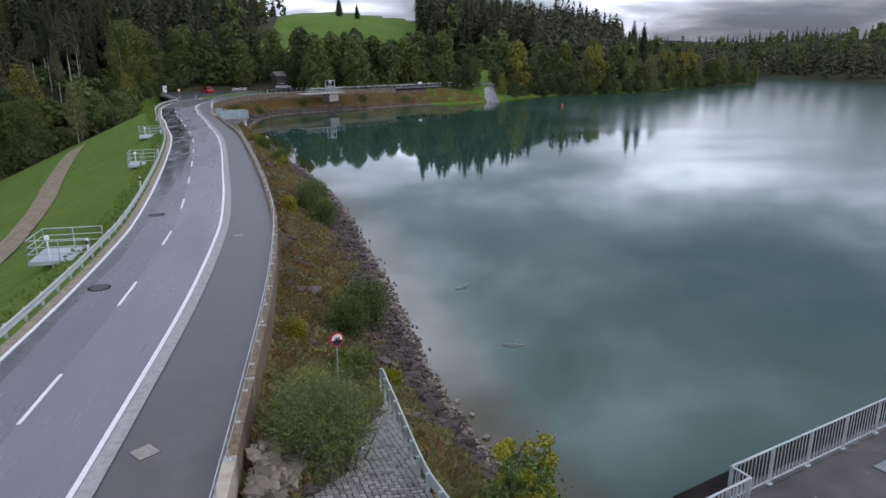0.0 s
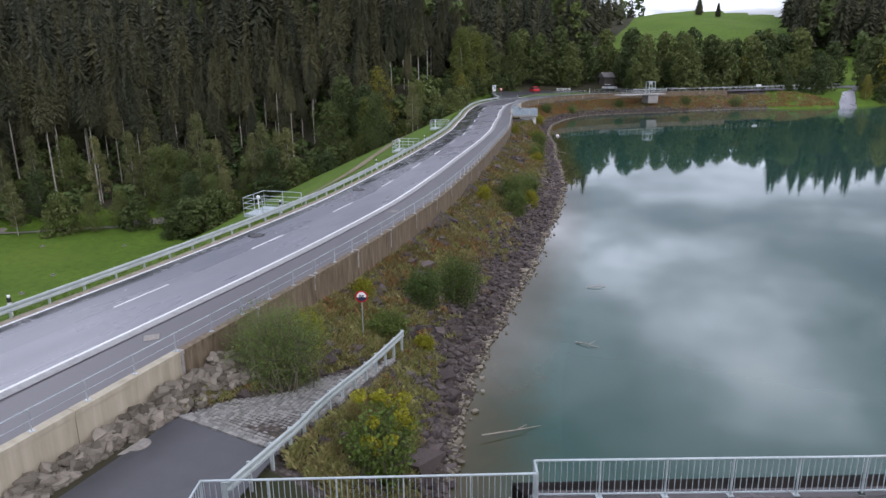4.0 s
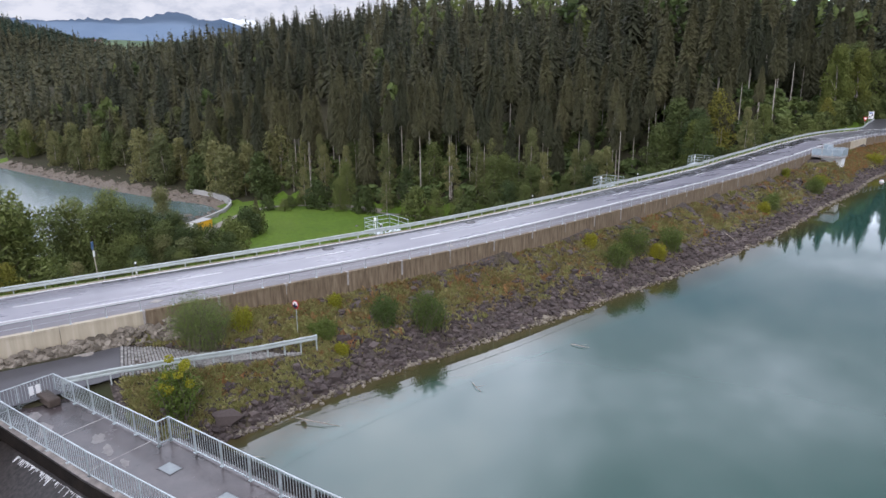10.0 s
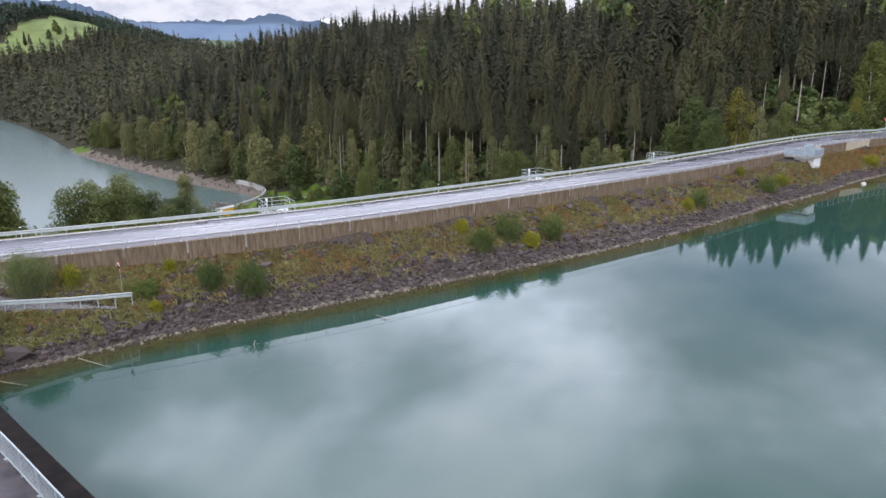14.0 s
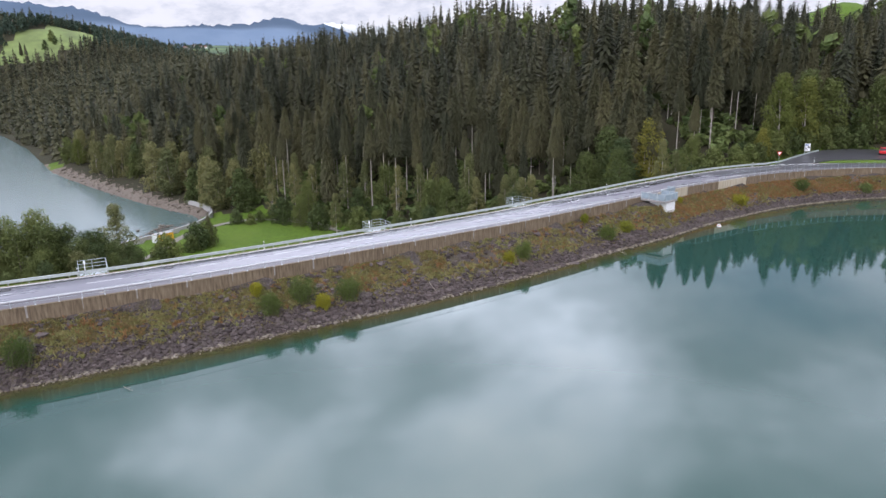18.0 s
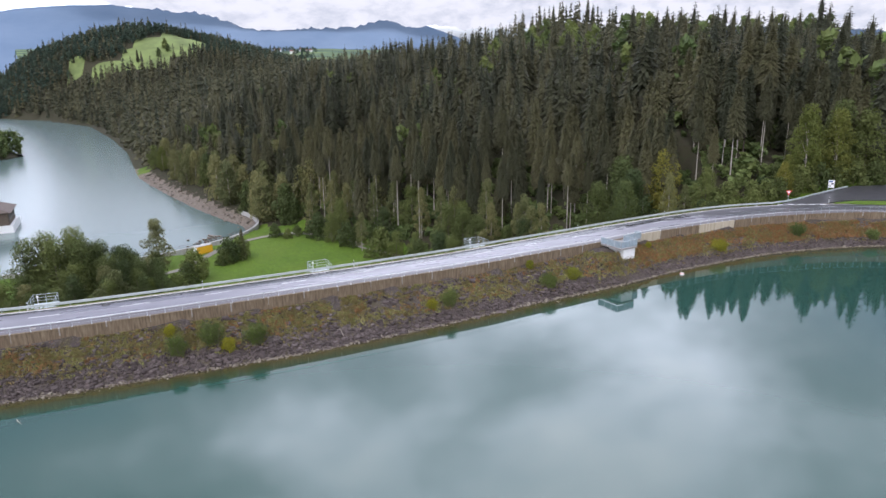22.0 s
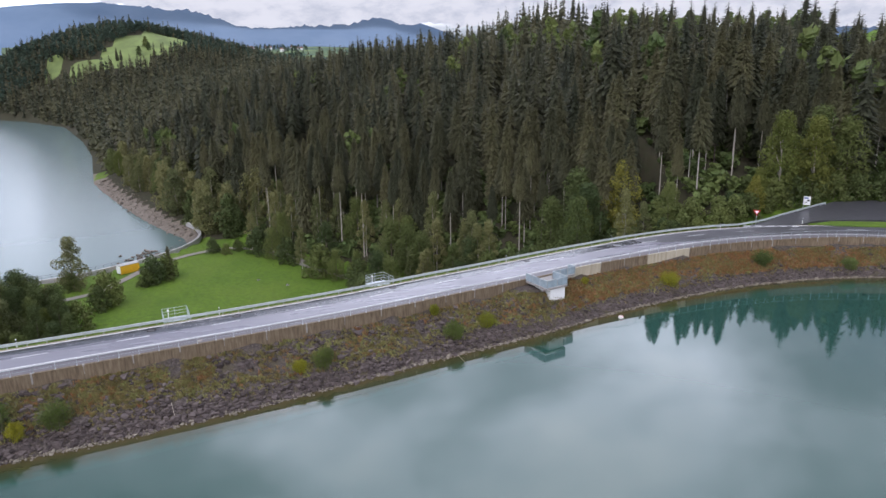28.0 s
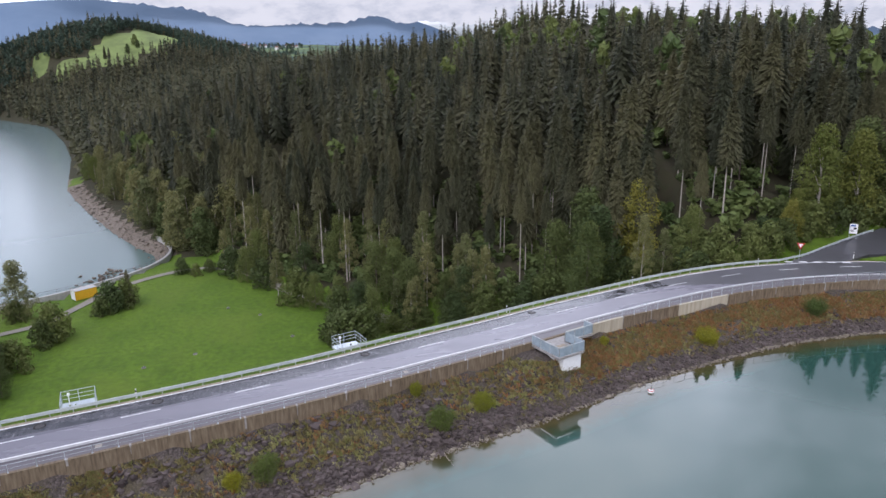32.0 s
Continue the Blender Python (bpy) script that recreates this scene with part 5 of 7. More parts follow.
for y0, o in ((29.5, -1.35), (43.5, -1.3), (66, -1.5), (74.5, -1.5), (93, -1.5), (113, -1.5)):
    p = on_road(np.array([s_at(y0)]), np.array([o]))[0]
    disc("manhole_cover", float(p[0]), float(p[1]), ROAD_Z + 0.002, 0.36, IRON, "dark iron manhole cover set in the road")
    r2 = Shape().tube([(float(p[0]), float(p[1]), ROAD_Z - 0.01), (float(p[0]), float(p[1]), ROAD_Z + 0.007)], 0.46, 18)
    tagged(new("cover_surround", r2.mesh("cover_surround", DARK_CONC)), "dark patched surround of a manhole cover", "patch")
for y0 in (-6, 16.2, 37.2, 70.0, 94.3):
    s0 = s_at(y0)
    o = float(off_kerb(y0)) + 1.25
    fr = band(o - 0.32, o + 0.32, ROAD_Z + 0.006, np.array([s0 - 0.28, s0 + 0.28]))
    pl = band(o - 0.28, o + 0.28, ROAD_Z + 0.012, np.array([s0 - 0.24, s0 + 0.24]))
    if y0 == 16.2:
        c_ = on_road(np.array([s0]), np.array([o]))[0]
        fr, pl = (Shape().box((float(c_[0]), float(c_[1]), ROAD_Z + zz_), (w_, w_ * 1.05, 0.008), 0.74) for w_, zz_ in ((0.58, 0.004), (0.52, 0.010)))
    g = thing("cover_plate", "pale square cover plate set in the footway", "cover plate", "plates in the footway")
    part("frame", fr, IRON, g)
    part("plate", pl, RUSTY, g)

# chamber with a railed platform on the lake side of the wall
ch = thing("valve_chamber", "white concrete valve chamber with a steel-railed platform beside the road", "chamber")
s0 = s_at(107.3)


def chp(a, o):
    p = on_road(np.array([s0 + a]), np.array([o]))[0]
    return (float(p[0]), float(p[1]))


def slab(pts, z0, z1):
    n = len(pts)
    return Shape().add([(*p, z0) for p in pts] + [(*p, z1) for p in pts], [tuple(range(n - 1, -1, -1)), tuple(range(n, 2 * n))] + [(i, (i + 1) % n, n + (i + 1) % n, n + i) for i in range(n)])


ow = 5.45
part("floor", slab([chp(0, ow), chp(7.0, ow), chp(7.0, ow + 1.5), chp(3.1, ow + 1.5), chp(3.1, ow + 4.2), chp(0.0, ow + 4.2)], 4.0, 4.22), MORTAR, ch, "dark floor slab with a steel grating")
part("body", slab([chp(0.5, ow + 1.4), chp(2.9, ow + 1.4), chp(2.9, ow + 4.0), chp(0.7, ow + 4.0)], 0.8, 4.0), WHITE, ch, "white painted concrete body")
part("grating", slab([chp(0.5, ow + 1.8), chp(2.6, ow + 1.8), chp(2.6, ow + 3.8), chp(0.5, ow + 3.8)], 4.225, 4.24), GRAVEL, ch)
PANEL = plain("mesh_panel", (0.33, 0.40, 0.445), 0.5, 0.2, 0.15, 2)
rim = [chp(0.0, ow + 0.2), chp(0.0, ow + 4.2), chp(3.1, ow + 4.2), chp(3.1, ow + 1.5), chp(7.0, ow + 1.5), chp(7.0, ow + 0.2)]
for i in range(len(rim) - 1):
    a, b = Vector((*rim[i], 4.22)), Vector((*rim[i + 1], 4.22))
    part("handrail", Shape().tube([a + Vector((0, 0, 1.05)), b + Vector((0, 0, 1.05))], 0.03, 6), ZINC_PALE, ch)
    ang, ln = math.atan2(b.y - a.y, b.x - a.x), (b - a).length
    k = max(1, round(ln / 1.5))
    for j in range(k + 1):
        m = a + (b - a) * j / k
        part("post", Shape().tube([m, m + Vector((0, 0, 1.06))], 0.03, 6), ZINC_PALE, ch)
        if j < k:
            c = a + (b - a) * (j + 0.5) / k
            part("mesh_panel", Shape().box((c.x, c.y, c.z + 0.54), (ln / k - 0.12, 0.015, 0.86), ang), PANEL, ch, "blue-grey mesh panel")
wl_ = Shape()
a, b = chp(3.3, ow + 3.2), chp(3.3, ow + 1.4)
wl_.box(((a[0] + b[0]) / 2, (a[1] + b[1]) / 2, 2.6), (2.2, 0.25, 2.4), math.atan2(a[1] - b[1], a[0] - b[0]))
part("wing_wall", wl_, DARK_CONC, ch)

# ---- slip road, cobbles ----
acc = Shape().add([(-0.35, -30, 3.05), (4.9, -30, 3.05), (4.9, 6.6, 3.05), (4.45, 10.2, 3.05), (4.1, 13.0, 3.05), (0.15, 13.6, 3.05), (-0.35, 11.5, 3.05)], [tuple(range(7))])
setting("access_road", acc, DARK_ROAD, "dark asphalt access road below the wall", "road")
disc("access_manhole_cover", 0.16, 12.0, 3.052, 0.33, RUSTY, "rusty cream manhole cover in the access road")
disc("access_gully_cover", -0.08, 11.62, 3.053, 0.27, RUSTY, "small rusty cover beside the manhole")
edge = Shape()
for k in range(20):
    u = (k + 0.5) / 20
    edge.box((0.15 + (4.1 - 0.15) * u, 13.68 - 0.58 * u, 3.03), (0.185, 0.13, 0.12), -0.15, 0.012)
setting("slip_edge_setts", edge, SETT_FAR, "row of pale stones between asphalt and cobbles", "kerb")
cob = tagged(new("cobbled_slip"), "worn grey cobbles of the slip sloping to the water", "cobbles", "", "structure")
sett_meshes = [Shape().box((0, 0, 0), (0.145 * a, 0.125, 0.14), 0, 0.018).mesh("sett", SETT) for a in (0.9, 1.0, 1.12)]
crng = random.Random(8)
joined = Shape()
count = 0
row = 0
yv = 13.86
while yv < 22.6:
    xl_, xr_ = max(0.05, -0.1 + (yv - 13.6) * 0.36), 4.0 - (yv - 13.3) * 0.09
    xv = xl_ + (0.07 if row % 2 else 0)
    while xv < xr_:
        zz = max(1.4, 3.03 - 0.165 * (yv - 13.5)) + crng.uniform(-0.012, 0.012) - 0.02
        yy = yv - 0.15 * (xv - 0.1) * max(0, 1 - (yv - 13.8) / 3)
        a = crng.uniform(-0.05, 0.05) - 0.1
        if count < 298 and yv > 13.9 and xv > 0.6:
            ob = part("sett", crng.choice(sett_meshes), None, cob)
            ob.matrix_basis = pose(xv, yy, zz, -9.0, 0, math.degrees(a))
            count += 1
        else:
            joined.box((xv, yy, zz), (0.145 * crng.uniform(0.85, 1.1), 0.125, 0.13), a)
        xv += 0.165
    yv += 0.148
    row += 1
js = part("sett_field", joined, SETT_FAR, cob)
js["kind"] = "stuff"

# ---- spillway bridge ----
DZ = 2.78
NEAR = [(4.75, 7.85), (12.0, 10.75), (18.0, 13.35), (30, 18.4), (52, 27.6)]
FAR1 = [(3.85, 10.3), (11.25, 13.35)]
FAR2 = [(11.05, 13.85), (18.7, 16.85), (24.8, 19.45), (36, 24.1), (52, 30.8)]
dk = [(4.6, 7.6), (12.1, 10.5), (18.1, 13.1), (30.1, 18.1), (52, 27.2), (52, 31.2), (36, 24.4), (24.8, 19.75), (18.7, 17.15), (11.0, 14.15), (10.9, 13.5), (3.6, 10.5)]
setting("bridge_deck", slab(dk, DZ - 0.55, DZ), DECK, "wet brown-grey concrete deck of the spillway bridge", "bridge")
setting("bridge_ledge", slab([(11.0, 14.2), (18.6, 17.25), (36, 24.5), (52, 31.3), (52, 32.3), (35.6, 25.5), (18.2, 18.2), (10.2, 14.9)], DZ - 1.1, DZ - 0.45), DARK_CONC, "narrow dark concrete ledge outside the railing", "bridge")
# thin near-black sheet laid in front of the slab's side
setting("deck_fascia", slab([(4.55, 7.62), (12.1, 10.52), (18.1, 13.12), (30.1, 18.12), (30.12, 18.08), (18.12, 13.08), (12.12, 10.46), (4.57, 7.56)], DZ - 0.6, DZ - 0.02), DARK_CONC, "near-black face along the edge of the bridge deck", "bridge")
STAINED = plain("stained_edge", (0.20, 0.175, 0.155), 0.7, vary=0.5, scale=2.2, bump=0.4)
setting("deck_edge", slab([(4.62, 7.63), (12.1, 10.54), (18.1, 13.14), (30.1, 18.14), (30.0, 18.36), (18.0, 13.37), (12.0, 10.77), (4.56, 7.88)], DZ - 0.05, DZ + 0.012), STAINED, "stained pale edge of the deck under the railing", "bridge")
jt = Shape()
for u in (0.28, 0.52):
    a = np.array(NEAR[0]) * (1 - u) + np.array(NEAR[2]) * u * 1.0
    b = a + np.array([-1.25, 3.1]) * 0.93
    d = (b - a) / np.linalg.norm(b - a)
    n_ = np.array([-d[1], d[0]]) * 0.03
    jt.add([(*(a - n_), DZ + 0.005), (*(a + n_), DZ + 0.005), (*(b + n_), DZ + 0.005), (*(b - n_), DZ + 0.005)], [(0, 3, 2, 1)])
setting("deck_joints", jt, MORTAR, "pale joints across the deck", "joint")
for (px_, py_, w_, d_) in ((13.15, 13.35, 0.75, 0.5), (16.3, 14.6, 0.75, 0.55), (22.5, 16.9, 0.75, 0.55)):
    g = thing("deck_hatch", "grey steel hatch plate in the bridge deck", "hatch", "hatches in the deck", (px_, py_, DZ), 0.4)
    part("frame", Shape().box((0, 0, 0.004), (w_ + 0.1, d_ + 0.1, 0.012)), IRON, g)
    part("lid", Shape().box((0, 0, 0.014), (w_, d_, 0.016)), HATCH, g)
prng = random.Random(2)
for k, (px_, py_, rr) in enumerate(((7.2, 9.6, 0.8), (9.3, 11.4, 0.55), (10.4, 11.6, 0.5), (5.6, 9.3, 0.6), (11.8, 12.0, 0.4), (20.5, 16.0, 0.6))):
    n = 14
    ptsx = [(px_ + rr * prng.uniform(0.45, 1.15) * math.cos(6.283 * i / n), py_ + 0.5 * rr * prng.uniform(0.45, 1.15) * math.sin(6.283 * i / n) + 0.0, DZ + 0.006) for i in range(n)]
    setting("deck_patch", Shape().add(ptsx, [tuple(range(n))]), PATCH, "pale mortar patch on the wet deck", "patch")
blk = thing("stone_block", "weathered brown stone block lying on the deck", "block", "", (4.55, 9.95, DZ), 0.32)
part("body", Shape().box((0, 0, 0.22), (1.35, 0.52, 0.34), 0, 0.05), plain("brown_block", (0.060, 0.044, 0.034), 0.8, 0, 0.35, 3, 0.5), blk)
part("bearer", Shape().box((-0.3, 0, 0.03), (0.16, 0.6, 0.07)), DARK_CONC, blk)
part("bearer", Shape().box((0.35, 0, 0.03), (0.16, 0.6, 0.07)), DARK_CONC, blk)
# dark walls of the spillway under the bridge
setting("wall_spillway_front", slab([(4.3, 7.75), (12.1, 10.9), (18.1, 13.5), (40, 22.6), (40, 23.2), (18, 14.1), (12, 11.5), (4.1, 8.35)], -6, DZ - 0.56), DARK_CONC, "near-black concrete wall of the spillway below the deck", "wall")
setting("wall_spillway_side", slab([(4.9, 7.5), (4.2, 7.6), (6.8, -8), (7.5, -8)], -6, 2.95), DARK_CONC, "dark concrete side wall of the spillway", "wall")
apron = Shape()
rows_a = []
for i in range(13):
    u = i / 12
    p_ = np.array([4.75, 7.86]) + np.array([7.4, 2.98]) * u
    rows_a.append([(p_[0] + 0.385 * d_, p_[1] - 0.923 * d_, 1.6 - 0.5 * d_ - 0.06 * d_ * d_) for d_ in (-0.1, 0.4, 1.2, 2.4, 4.0, 6.5)])
apron.strip(rows_a)
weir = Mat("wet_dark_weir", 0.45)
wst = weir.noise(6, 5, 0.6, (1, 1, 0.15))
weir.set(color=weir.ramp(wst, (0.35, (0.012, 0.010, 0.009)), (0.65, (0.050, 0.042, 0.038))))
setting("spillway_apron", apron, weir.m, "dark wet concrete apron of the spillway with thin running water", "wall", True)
foam = plain("foam", (0.60, 0.61, 0.60), 0.6, 0, 0.4, 9)
frng = random.Random(6)
fo = Shape()
for i in range(46):
    u = 0.24 + 0.74 * i / 45
    p_ = np.array([4.75, 7.86]) + np.array([7.4, 2.98]) * u
    w_, l_ = frng.uniform(0.015, 0.10), frng.uniform(0.07, 0.5) ** 1.3
    q_ = [(p_[0] + 0.385 * d_ + k_ * w_ * 0.93, p_[1] - 0.923 * d_ + k_ * w_ * 0.37, 1.612 - 0.5 * d_ - 0.06 * d_ * d_) for d_, k_ in ((0.06, -1), (0.06, 1), (l_, 0.4), (l_, -0.4))]
    fo.add(q_, [(0, 3, 2, 1)])
setting("spill_foam", fo, foam, "thin white streaks of overflowing water", "water")


def baluster_rail(name, label, line, z, gap, group="railings of the spillway bridge"):
    """A steel railing: posts, hand and foot rail and close balusters."""
    g = thing(name, label, "railing", group)
    p = [Vector((*q, z)) for q in line]
    H = 1.07
    bal = Shape().box((0, 0, 0), (0.012, 0.024, H - 0.18)).mesh("baluster", ZINC_PALE)
    pst = Shape().box((0, 0, 0), (0.035, 0.055, H)).box((0, 0, -H / 2 + 0.01), (0.16, 0.14, 0.025)).mesh("post", ZINC_PALE)
    made = 0
    for a, b in zip(p, p[1:]):
        d = b - a
        ang = math.degrees(math.atan2(d.y, d.x))
        n = max(1, round(d.length / 1.68))
        for i in range(n + 1):
            ob = part("post", pst, None, g)
            ob.matrix_basis = Matrix.Translation(a + d * i / n + Vector((0, 0, H / 2))) @ pose(0, 0, 0, 0, 0, ang)
        part("handrail", Shape().box((*(a + d / 2).xy, z + H), (d.length + 0.05, 0.055, 0.036), radians(ang), 0.010), ZINC_PALE, g)
        part("foot_rail", Shape().box((*(a + d / 2).xy, z + 0.10), (d.length, 0.04, 0.03), radians(ang)), ZINC_PALE, g)
        m = round(d.length / gap)
        for i in range(m):
            if made < 290:
                ob = part("baluster", bal, None, g)
                ob.matrix_basis = Matrix.Translation(a + d * (i + 0.5) / m + Vector((0, 0, H / 2 + 0.03))) @ pose(0, 0, 0, 0, 0, ang)
                made += 1
    return g


baluster_rail("bridge_railing", "pale galvanised railing with close balusters on the lake side", FAR1 + FAR2[:1], DZ, 0.135)
baluster_rail("bridge_railing", "long galvanised railing along the bridge above the lake", FAR2, DZ, 0.15)
baluster_rail("bridge_railing", "galvanised railing above the dark spillway", NEAR, DZ, 0.16)
side_r = baluster_rail("bridge_railing", "galvanised railing across the end of the bridge", [(4.75, 7.85), (4.4, 8.8), (3.85, 10.3)], DZ, 0.135)
for k in (0, 1):
    part("notice_plate", Shape().box((4.22 - 0.1 * k, 9.35 + 0.27 * k, DZ + 0.62), (0.02, 0.2, 0.42), 0.36), WHITE, side_r, "small blank white plate")
baluster_rail("bridge_railing", "galvanised railing along the spillway's side wall", [(4.75, 7.85), (7.4, -8)], 2.95, 0.15)
baluster_rail("bridge_railing", "second galvanised railing beside the access road", [(4.3, 7.9), (6.6, -8)], 2.95, 0.15)

# ---- signs ----


NAVY = plain("navy_paint", (0.012, 0.022, 0.055), 0.5)


def round_sign():
    g = thing("no_swimming_sign", "round red-edged prohibition sign on a thin steel pole", "sign", "", (1.45, 23.0, 0), 0)
    zg = float(height([1.45], [23.0])[0])
    face = math.atan2(5 - 23, 9 - 1.45)
    n_ = Vector((math.cos(face), math.sin(face), 0))
    part("pole", Shape().tube([(0, 0, zg - 0.2), (0, 0, 4.12)], 0.025, 8), ZINC, g)
    c = Vector((0, 0, 3.92)) + n_ * 0.04

    def dsc(name, r, o, mat, up0=-1.0, up1=1.0, label=""):
        t = Vector((-n_.y, n_.x, 0))
        ring = []
        for i in range(32):
            a = 6.2832 * i / 32
            h = max(up0 * r, min(up1 * r, r * math.sin(a)))
            w = math.copysign(math.sqrt(max(0, r * r - h * h)), math.cos(a)) if abs(math.cos(a)) > 1e-6 else 0
            ring.append(c + t * w + Vector((0, 0, h)))
        front = [tuple(p + n_ * o) for p in ring]
        back = [tuple(p + n_ * (o - 0.012)) for p in ring]
        m = len(ring)
        part(name, Shape().add(front + back, [tuple(range(m)), tuple(range(2 * m - 1, m - 1, -1))] + [(i, m + i, m + (i + 1) % m, (i + 1) % m) for i in range(m)]), mat, g, label)
    dsc("rim", 0.26, 0.012, RED, label="red ring")
    dsc("face", 0.20, 0.026, WHITE, label="white sign face")
    dsc("water_symbol", 0.20, 0.032, NAVY, -1.0, -0.15, "dark blue water symbol")
    t = Vector((-n_.y, n_.x, 0))
    bar = Shape()
    for du, dv, w, h in ((0, 0.0, 0.20, 0.035), (-0.04, 0.06, 0.09, 0.035), (0.07, 0.05, 0.05, 0.05)):
        q = c + t * du + Vector((0, 0, dv)) + n_ * 0.036
        bar.box(q, (0.012, w, h), face)
    part("symbol", bar, BLACK, g, "plain black bars")


round_sign()


def post_sign(name, label, x, y, zb, faces, height_, pole=0.035):
    g = thing(name, label, "sign", "", (x, y, zb))
    part("pole", Shape().tube([(0, 0, -0.2), (0, 0, height_)], pole, 8), ZINC, g)
    return g


ys = post_sign("yield_sign", "red and white triangular give-way sign on a pole", -32.2, 157.0, 4.0, None, 2.5)
vw = Vector((0.83, -0.56, 0))
tt_ = Vector((0.56, 0.83, 0))
for nm, sc, o, mt_ in (("rim", 0.52, 0.05, RED), ("face", 0.30, 0.064, WHITE)):
    c = Vector((0, 0, 2.25))
    tri_ = [c + tt_ * sc * a + Vector((0, 0, sc * b)) + vw * o for a, b in ((-1, 0.58), (1, 0.58), (0, -1.15))]
    part(nm, Shape().add([tuple(p) for p in tri_] + [tuple(p - vw * 0.012) for p in tri_], [(0, 2, 1), (3, 4, 5), (0, 1, 4, 3), (1, 2, 5, 4), (2, 0, 3, 5)]), mt_, ys)
bs = post_sign("information_board", "white information board with dark bars on two posts", -39.3, 173.4, 4.0, None, 2.2)
ang_b = math.atan2(0.83, 0.56)
part("pole", Shape().tube([(0.5, 0.9, -0.2), (0.5, 0.9, 2.2)], 0.035, 8), ZINC, bs)
part("panel", Shape().box((0.25, 0.45, 1.75), (1.15, 0.06, 1.55), ang_b, 0.02), WHITE, bs)
for k, (u, v, w, h) in enumerate(((-0.12, 2.25, 0.7, 0.24), (0.2, 1.8, 0.4, 0.3), (-0.22, 1.5, 0.42, 0.09), (-0.2, 1.3, 0.5, 0.07))):
    part("print_bar", Shape().box((0.25 + u * 0.56 + 0.045, 0.45 + u * 0.83 - 0.03, v), (w, 0.02, h), ang_b), BLACK if k else BLUE, bs)

# ---- junction, lay-by and the far shore ----
jn = slab([(-31.2, 153.2), (-33.4, 159), (-36.4, 166), (-40.0, 175), (-43, 184), (-42, 192), (-36, 197), (-26, 197), (-19, 192.5), (-22, 186), (-27, 181), (-30, 174), (-31.2, 168.5), (-30, 164.2), (-28.6, 160)], 3.7, ROAD_Z - 0.006)
setting("junction_road", jn, BEND, "wet dark asphalt of the side road and lay-by", "road")
for k in range(5):
    a = np.array([-31.8, 154.9]) + np.array([2.8, 7.2]) * k / 4
    part("give_way_dash", Shape().box((a[0], a[1], ROAD_Z + 0.010), (0.42, 1.1, 0.012), -0.371), PAINT, dash_parent)
isl = slab([(-29.6, 165.2), (-27.3, 167.5), (-22.8, 175.6), (-15.5, 184.6), (-16.5, 186.2), (-21.5, 182.5), (-26.5, 177.5), (-29.6, 170.5)], 3.9, ROAD_Z + 0.10)
setting("grass_island", isl, GRASS, "green grass island between road and lay-by", "grass")


def car(x, y, ang, paint, label):
    g = thing("parked_car", label, "car", "", (x, y, ROAD_Z - 0.02), ang)
    L, Wd = 4.2, 1.72

    def shell(name, prof, half, mat, lab=""):
        n = len(prof)
        v = [(px, -half * k, pz) for (px, pz, k) in prof] + [(px, half * k, pz) for (px, pz, k) in prof]
        part(name, Shape().add(v, [tuple(range(n)), tuple(range(2 * n - 1, n - 1, -1))] + [(i, n + i, n + (i + 1) % n, (i + 1) % n) for i in range(n)]), mat, g, lab)
    shell("body", [(-2.1, 0.35, 0.94), (-2.12, 0.75, 0.97), (-1.95, 0.92, 0.97), (0.95, 0.90, 1.0), (1.85, 0.78, 0.96), (2.1, 0.6, 0.92), (2.08, 0.3, 0.92), (0, 0.24, 1.0)], Wd / 2, paint)
    shell("cabin_glass", [(-1.9, 0.9, 0.93), (-1.45, 1.36, 0.76), (0.15, 1.38, 0.76), (1.0, 0.9, 0.93)], Wd / 2, BLACK, "dark window band")
    shell("roof", [(-1.5, 1.36, 0.77), (-1.35, 1.45, 0.70), (0.05, 1.46, 0.70), (0.2, 1.38, 0.77)], Wd / 2, paint)
    for sx in (-1.3, 1.3):
        for sy in (-1, 1):
            w = part("wheel", Shape().tube([(sx, sy * 0.66, 0.31), (sx, sy * 0.87, 0.31)], 0.31, 16), BLACK, g)
            part("rim", Shape().tube([(sx, sy * 0.86, 0.31), (sx, sy * 0.885, 0.31)], 0.19, 12), ZINC, w)
    for sy in (-0.55, 0.55):
        part("headlight", Shape().box((2.02, sy, 0.66), (0.12, 0.36, 0.14), 0, 0.03), WHITE, g)
        part("tail_light", Shape().box((-2.08, sy, 0.78), (0.10, 0.26, 0.20), 0, 0.03), RED, g)
    part("number_plate", Shape().box((2.12, 0, 0.42), (0.02, 0.5, 0.11)), WHITE, g)


car(-32.1, 188.9, 2.16, RED, "small red hatchback parked in the lay-by")
car(-14.0, 206.5, 0.7, WHITE, "white car parked beside the hut")
gate = thing("barrier_rail", "low white metal barrier beside the lay-by", "barrier", "", (-25.5, 189.0, ROAD_Z))
for u in (0, 1.7, 3.4):
    part("post", Shape().box((u * 0.8, u * 0.6, 0.5), (0.1, 0.1, 1.0)), ZINC, gate)
for h in (0.55, 0.95):
    part("rail", Shape().box((1.36, 1.02, h), (4.3, 0.06, 0.10), 0.6435), WHITE, gate)
hut = thing("timber_hut", "dark weathered timber hut under the trees", "hut", "", (-15.5, 210.0, 4.4), 0.7)
part("walls", Shape().box((0, 0, 1.6), (3.0, 3.0, 3.2), 0, 0.04), plain("dark_timber", (0.10, 0.085, 0.07), 0.85, 0, 0.3, 4, 0.4), hut)
